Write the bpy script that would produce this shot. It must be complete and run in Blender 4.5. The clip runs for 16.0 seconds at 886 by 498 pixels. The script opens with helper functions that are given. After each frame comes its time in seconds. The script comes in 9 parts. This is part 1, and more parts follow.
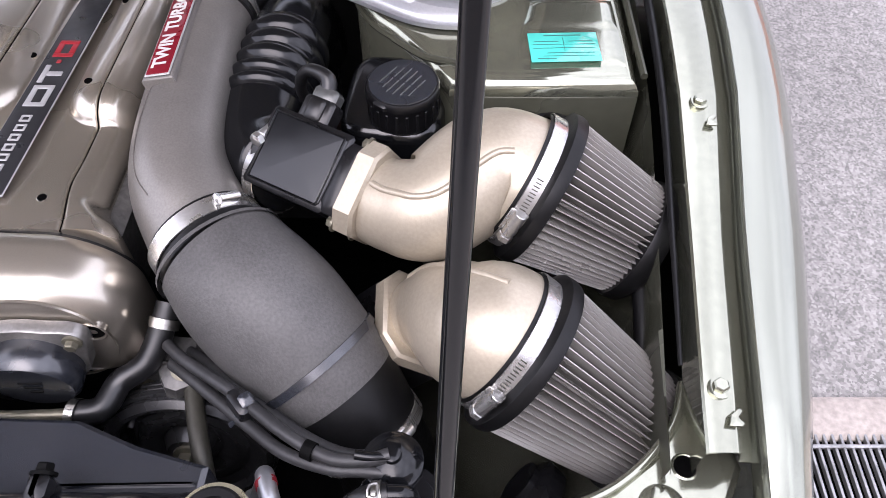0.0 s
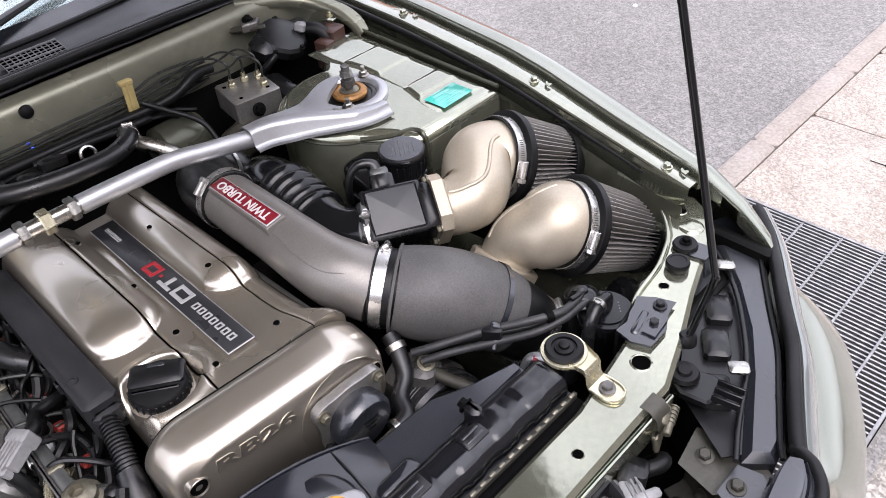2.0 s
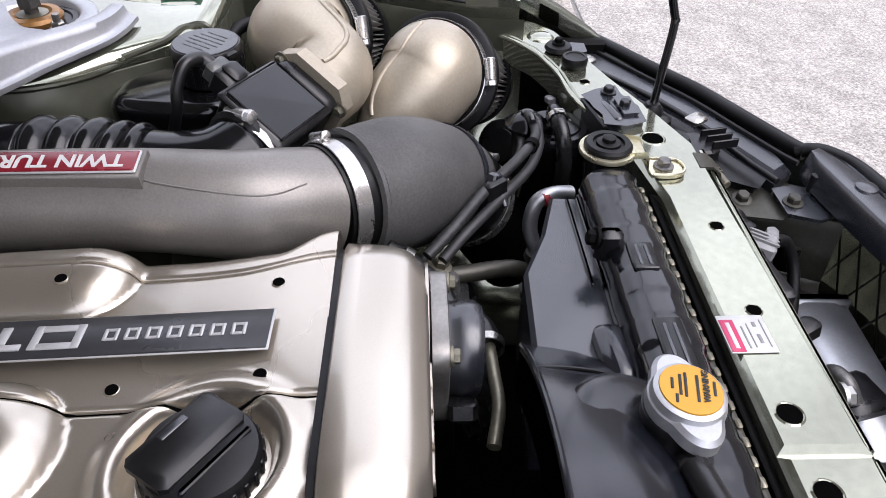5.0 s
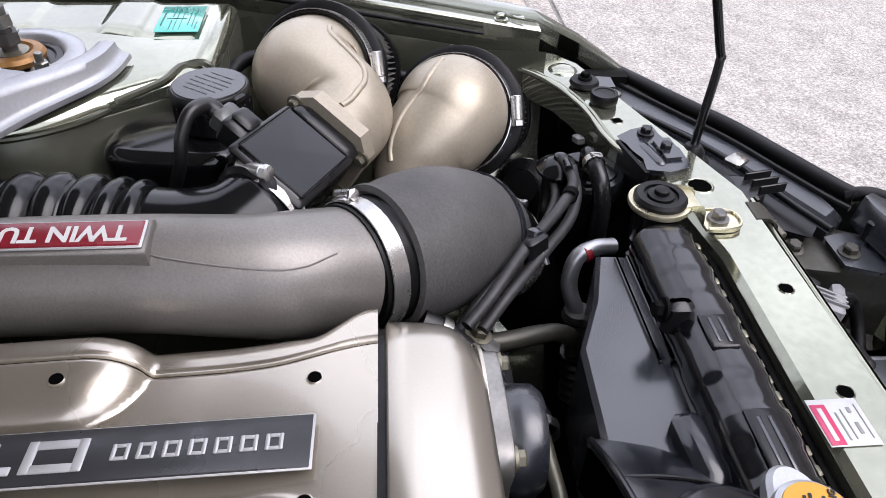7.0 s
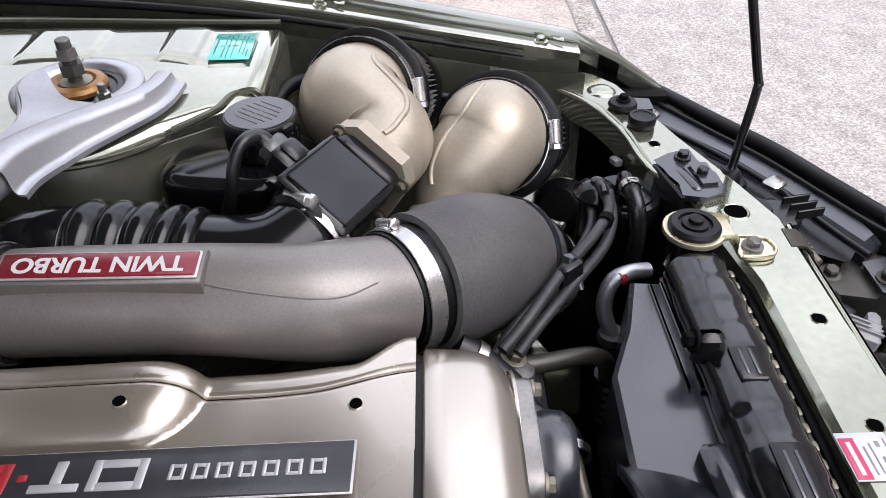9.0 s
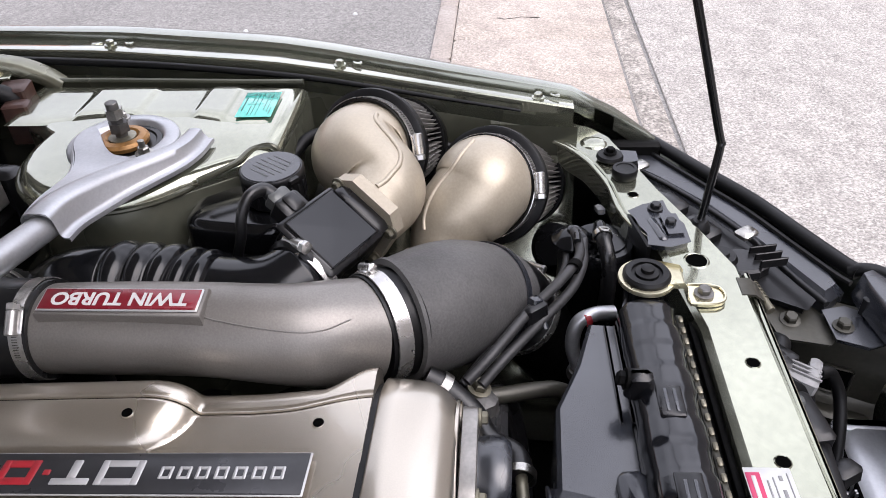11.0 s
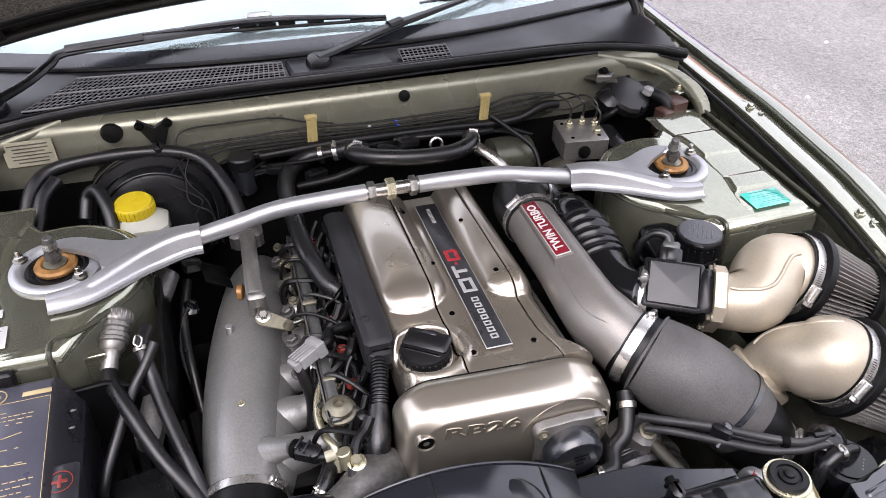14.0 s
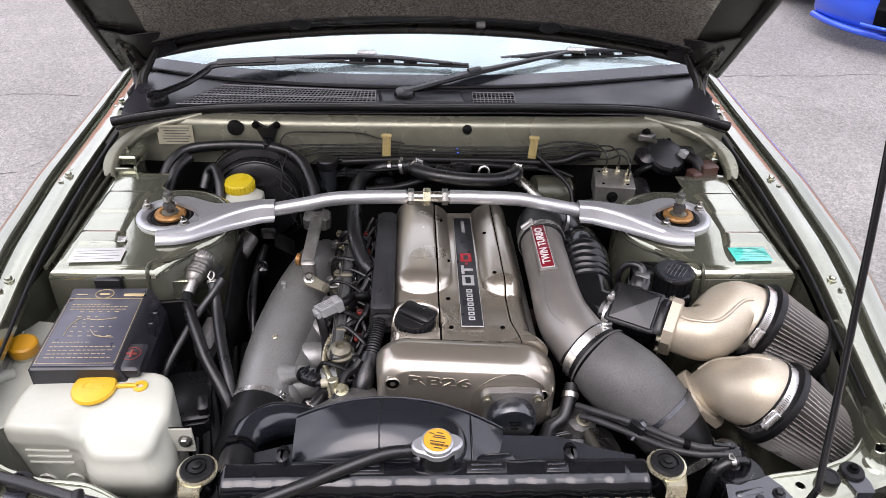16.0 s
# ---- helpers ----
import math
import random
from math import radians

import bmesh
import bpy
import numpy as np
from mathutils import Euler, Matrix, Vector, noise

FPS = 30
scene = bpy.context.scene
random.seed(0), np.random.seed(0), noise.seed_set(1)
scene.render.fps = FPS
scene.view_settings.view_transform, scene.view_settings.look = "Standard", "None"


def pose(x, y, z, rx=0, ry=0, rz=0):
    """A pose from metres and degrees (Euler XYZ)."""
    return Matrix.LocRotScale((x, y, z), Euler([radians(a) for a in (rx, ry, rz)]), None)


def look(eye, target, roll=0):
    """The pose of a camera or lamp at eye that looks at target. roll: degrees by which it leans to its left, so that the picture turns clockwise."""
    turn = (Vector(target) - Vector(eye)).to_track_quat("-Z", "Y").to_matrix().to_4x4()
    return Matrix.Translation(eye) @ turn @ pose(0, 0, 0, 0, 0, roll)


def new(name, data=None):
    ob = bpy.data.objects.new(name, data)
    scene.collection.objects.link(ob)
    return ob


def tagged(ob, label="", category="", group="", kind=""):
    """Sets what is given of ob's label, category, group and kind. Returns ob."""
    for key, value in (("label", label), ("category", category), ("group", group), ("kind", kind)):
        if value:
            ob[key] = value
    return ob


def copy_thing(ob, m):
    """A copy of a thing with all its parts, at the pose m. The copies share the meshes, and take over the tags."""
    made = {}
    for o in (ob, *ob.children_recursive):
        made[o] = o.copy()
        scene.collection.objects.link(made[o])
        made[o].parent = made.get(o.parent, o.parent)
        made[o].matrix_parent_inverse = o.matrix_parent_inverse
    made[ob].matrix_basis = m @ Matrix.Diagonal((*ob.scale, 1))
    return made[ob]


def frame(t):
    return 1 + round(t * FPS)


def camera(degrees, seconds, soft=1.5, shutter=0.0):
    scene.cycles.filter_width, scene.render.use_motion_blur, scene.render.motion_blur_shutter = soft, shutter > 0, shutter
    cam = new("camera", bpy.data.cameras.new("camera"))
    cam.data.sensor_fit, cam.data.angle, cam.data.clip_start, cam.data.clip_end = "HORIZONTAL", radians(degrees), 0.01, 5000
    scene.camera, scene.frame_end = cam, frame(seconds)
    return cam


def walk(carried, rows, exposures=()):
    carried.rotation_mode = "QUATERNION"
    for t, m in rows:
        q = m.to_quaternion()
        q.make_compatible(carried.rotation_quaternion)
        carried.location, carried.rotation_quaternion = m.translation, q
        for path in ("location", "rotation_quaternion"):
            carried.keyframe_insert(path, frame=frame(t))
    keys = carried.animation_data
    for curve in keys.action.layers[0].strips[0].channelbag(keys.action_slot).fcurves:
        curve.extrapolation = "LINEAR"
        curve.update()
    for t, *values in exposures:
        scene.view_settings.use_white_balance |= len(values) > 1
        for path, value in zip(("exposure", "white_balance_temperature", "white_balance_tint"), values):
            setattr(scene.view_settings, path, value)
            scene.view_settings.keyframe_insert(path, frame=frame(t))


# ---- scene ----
cam = camera(61.3, 16.0, soft=0.85)
PATH = [
    (0, (0.508, -0.794, 1.35), (0.511, 0.417, -0.242), 0.2),
    (0.5, (0.385, -0.896, 1.402), (0.54, 0.396, -0.117), -1.6),
    (1, (0.192, -0.904, 1.432), (0.552, 0.43, -0.015), -4.5),
    (1.5, (-0.002, -0.906, 1.482), (0.671, 0.356, 0.084), -5.3),
    (2, (-0.161, -0.976, 1.504), (0.85, 0.141, 0.188), -5.3),
    (2.5, (-0.303, -0.879, 1.488), (0.984, 0.036, 0.262), -4.8),
    (3, (-0.464, -0.782, 1.479), (1.001, -0.084, 0.31), -5.3),
    (5.5, (-0.241, -0.395, 1.167), (1.29, -0.545, -0.11), 2.9),
    (6, (-0.207, -0.391, 1.173), (1.332, -0.564, -0.092), 3.3),
    (6.5, (-0.206, -0.4, 1.182), (1.341, -0.569, -0.074), 2.8),
    (7, (-0.204, -0.374, 1.185), (1.351, -0.521, -0.064), 2.3),
    (7.5, (-0.201, -0.371, 1.191), (1.363, -0.484, -0.049), 1.8),
    (8, (-0.207, -0.362, 1.194), (1.362, -0.441, -0.044), 1.4),
    (8.2, (-0.207, -0.361, 1.198), (1.363, -0.43, -0.04), 1.2),
    (10.3, (-0.221, -0.429, 1.245), (1.321, -0.412, -0.029), -1.3),
    (10.5, (-0.231, -0.435, 1.238), (1.345, -0.412, 0.007), -1.5),
    (11, (-0.268, -0.471, 1.292), (1.324, -0.322, 0.091), -2.6),
    (11.5, (-0.38, -0.558, 1.368), (1.212, -0.288, 0.188), -1.8),
    (12, (-0.572, -0.64, 1.491), (0.987, -0.209, 0.316), 0.1),
    (12.5, (-0.586, -0.762, 1.544), (0.864, -0.067, 0.355), 2.1),
    (13, (-0.522, -0.922, 1.564), (0.706, 0.085, 0.348), 2.8),
    (13.5, (-0.366, -0.977, 1.558), (0.522, 0.322, 0.323), 2.1),
    (14, (-0.227, -1.031, 1.579), (0.237, 0.484, 0.358), 0.4),
    (14.5, (-0.107, -1.117, 1.596), (0.106, 0.475, 0.405), 0.5),
    (15, (-0.136, -1.223, 1.622), (0.002, 0.405, 0.469), 1.3),
    (15.5, (-0.125, -1.303, 1.646), (-0.005, 0.347, 0.521), 2.0),
    (16, (-0.036, -1.352, 1.667), (0.05, 0.31, 0.558), 1.7),
]
walk(cam, [(t, look(eye, target, roll)) for t, eye, target, roll in PATH], [(0.0, 1.53, 6250, 24), (1.5, 1.46, 6350, 21), (2.0, 1.40, 6400, 20), (2.5, 1.25, 6450, 19), (5.5, 1.16, 6280, 19), (12.0, 1.20, 6450, 19), (14.0, 1.54, 6500, 20), (16.0, 1.42, 6500, 20)])


# ---- world, sun, exposure ----
GROUND = 0.10
world = bpy.data.worlds.new("world")
scene.world = world
world.use_nodes = True
wn = world.node_tree
sky = wn.nodes.new("ShaderNodeTexSky")
sky.sky_type = "NISHITA"
sky.sun_disc = False
sky.sun_elevation, sky.sun_rotation = radians(58), radians(200)
sky.air_density, sky.dust_density, sky.ozone_density = 1.2, 4.0, 1.0
# pale cloud over the blue, brighter overhead than at the horizon as an overcast sky is
sky_at = wn.nodes.new("ShaderNodeTexCoord")
sky_xyz = wn.nodes.new("ShaderNodeSeparateXYZ")
wn.links.new(sky_at.outputs["Generated"], sky_xyz.inputs[0])
height = wn.nodes.new("ShaderNodeMapRange")
height.inputs["From Min"].default_value, height.inputs["From Max"].default_value = 0.0, 0.95
height.inputs["To Min"].default_value, height.inputs["To Max"].default_value = 0.62, 1.18
wn.links.new(sky_xyz.outputs["Z"], height.inputs["Value"])
banks = wn.nodes.new("ShaderNodeTexNoise")
banks.inputs["Scale"].default_value, banks.inputs["Detail"].default_value = 2.6, 3.0
wn.links.new(sky_at.outputs["Generated"], banks.inputs["Vector"])
bank = wn.nodes.new("ShaderNodeMapRange")
bank.inputs["From Min"].default_value, bank.inputs["From Max"].default_value = 0.35, 0.65
bank.inputs["To Min"].default_value, bank.inputs["To Max"].default_value = 0.70, 1.28
wn.links.new(banks.outputs["Fac"], bank.inputs["Value"])
level = wn.nodes.new("ShaderNodeMath")
level.operation = "MULTIPLY"
wn.links.new(height.outputs["Result"], level.inputs[0])
wn.links.new(bank.outputs["Result"], level.inputs[1])
tone = wn.nodes.new("ShaderNodeVectorMath")
tone.operation = "SCALE"
tone.inputs[0].default_value = (8.6, 9.0, 9.6)
wn.links.new(level.outputs[0], tone.inputs["Scale"])
cloud = wn.nodes.new("ShaderNodeMixRGB")
cloud.inputs[0].default_value = 0.82
wn.links.new(sky.outputs[0], cloud.inputs[1])
wn.links.new(tone.outputs[0], cloud.inputs[2])
wn.links.new(cloud.outputs[0], wn.nodes["Background"].inputs[0])
wn.nodes["Background"].inputs[1].default_value = 0.12
sun_data = bpy.data.lights.new("sun", "SUN")
sun_data.energy, sun_data.angle, sun_data.color = 1.0, radians(50), (1.0, 0.98, 0.95)
sun = new("sun", sun_data)
sun.matrix_world = look((-2.0, -5.0, 9.0), (0, 0, 0.8))


# ---- materials ----
def mat(name, col, rough=0.5, metal=0.0, var=0.15, scale=9.0, grain=0.08, gscale=140.0, bump=0.08, bdist=0.002, col2=None,
        coat=0.0, spec=0.5, rvar=0.12, transmission=0.0, ior=1.5, random_each=0.0, speckle=0.0, sscale=120.0, bscale=None, coatr=0.03):
    m = bpy.data.materials.new(name)
    m.use_nodes = True
    nt = m.node_tree
    p = nt.nodes["Principled BSDF"]
    L = nt.links.new
    tc = nt.nodes.new("ShaderNodeTexCoord")

    def tex(sc, detail=4.0):
        n = nt.nodes.new("ShaderNodeTexNoise")
        n.inputs["Scale"].default_value, n.inputs["Detail"].default_value = sc, detail
        L(tc.outputs["Object"], n.inputs["Vector"])
        return n

    big, fine = tex(scale), tex(gscale, 3.0)
    dark = col2 or tuple(c * (1 - 1.6 * var) for c in col)
    ramp = nt.nodes.new("ShaderNodeValToRGB")
    ramp.color_ramp.elements[0].position, ramp.color_ramp.elements[1].position = 0.34, 0.62
    ramp.color_ramp.elements[0].color, ramp.color_ramp.elements[1].color = (*dark, 1), (*col, 1)
    L(big.outputs["Fac"], ramp.inputs["Fac"])
    hsv = nt.nodes.new("ShaderNodeHueSaturation")
    L(ramp.outputs["Color"], hsv.inputs["Color"])
    mr = nt.nodes.new("ShaderNodeMapRange")
    mr.inputs["From Min"].default_value, mr.inputs["From Max"].default_value = 0.3, 0.7
    mr.inputs["To Min"].default_value, mr.inputs["To Max"].default_value = 1 - grain, 1 + grain
    L(fine.outputs["Fac"], mr.inputs["Value"])
    value = mr.outputs["Result"]
    if random_each:
        oi = nt.nodes.new("ShaderNodeObjectInfo")
        mr3 = nt.nodes.new("ShaderNodeMapRange")
        mr3.inputs["To Min"].default_value, mr3.inputs["To Max"].default_value = 1 - random_each, 1 + random_each
        L(oi.outputs["Random"], mr3.inputs["Value"])
        mul = nt.nodes.new("ShaderNodeMath")
        mul.operation = "MULTIPLY"
        L(value, mul.inputs[0]), L(mr3.outputs["Result"], mul.inputs[1])
        value = mul.outputs[0]
    if speckle:
        vo = nt.nodes.new("ShaderNodeTexVoronoi")
        vo.inputs["Scale"].default_value = sscale
        L(tc.outputs["Object"], vo.inputs["Vector"])
        bw = nt.nodes.new("ShaderNodeRGBToBW")
        L(vo.outputs["Color"], bw.inputs[0])
        mr4 = nt.nodes.new("ShaderNodeMapRange")
        mr4.inputs["From Min"].default_value, mr4.inputs["From Max"].default_value = 0.2, 0.8
        mr4.inputs["To Min"].default_value, mr4.inputs["To Max"].default_value = 1 - speckle, 1 + speckle
        L(bw.outputs[0], mr4.inputs["Value"])
        mul2 = nt.nodes.new("ShaderNodeMath")
        mul2.operation = "MULTIPLY"
        L(value, mul2.inputs[0]), L(mr4.outputs["Result"], mul2.inputs[1])
        value = mul2.outputs[0]
    L(value, hsv.inputs["Value"])
    L(hsv.outputs["Color"], p.inputs["Base Color"])
    mr2 = nt.nodes.new("ShaderNodeMapRange")
    mr2.inputs["From Min"].default_value, mr2.inputs["From Max"].default_value = 0.3, 0.7
    mr2.inputs["To Min"].default_value, mr2.inputs["To Max"].default_value = min(1, rough + rvar), max(0.02, rough - rvar)
    L(big.outputs["Fac"], mr2.inputs["Value"])
    L(mr2.outputs["Result"], p.inputs["Roughness"])
    p.inputs["Metallic"].default_value = metal
    p.inputs["Coat Weight"].default_value = coat
    p.inputs["Coat Roughness"].default_value = coatr
    p.inputs["Specular IOR Level"].default_value = spec
    p.inputs["IOR"].default_value = ior
    p.inputs["Transmission Weight"].default_value = transmission
    if bump:
        b = nt.nodes.new("ShaderNodeBump")
        b.inputs["Strength"].default_value, b.inputs["Distance"].default_value = bump, bdist
        src = tex(bscale, 3.0) if bscale else fine
        L(src.outputs["Fac"], b.inputs["Height"])
        L(b.outputs["Normal"], p.inputs["Normal"])
    return m


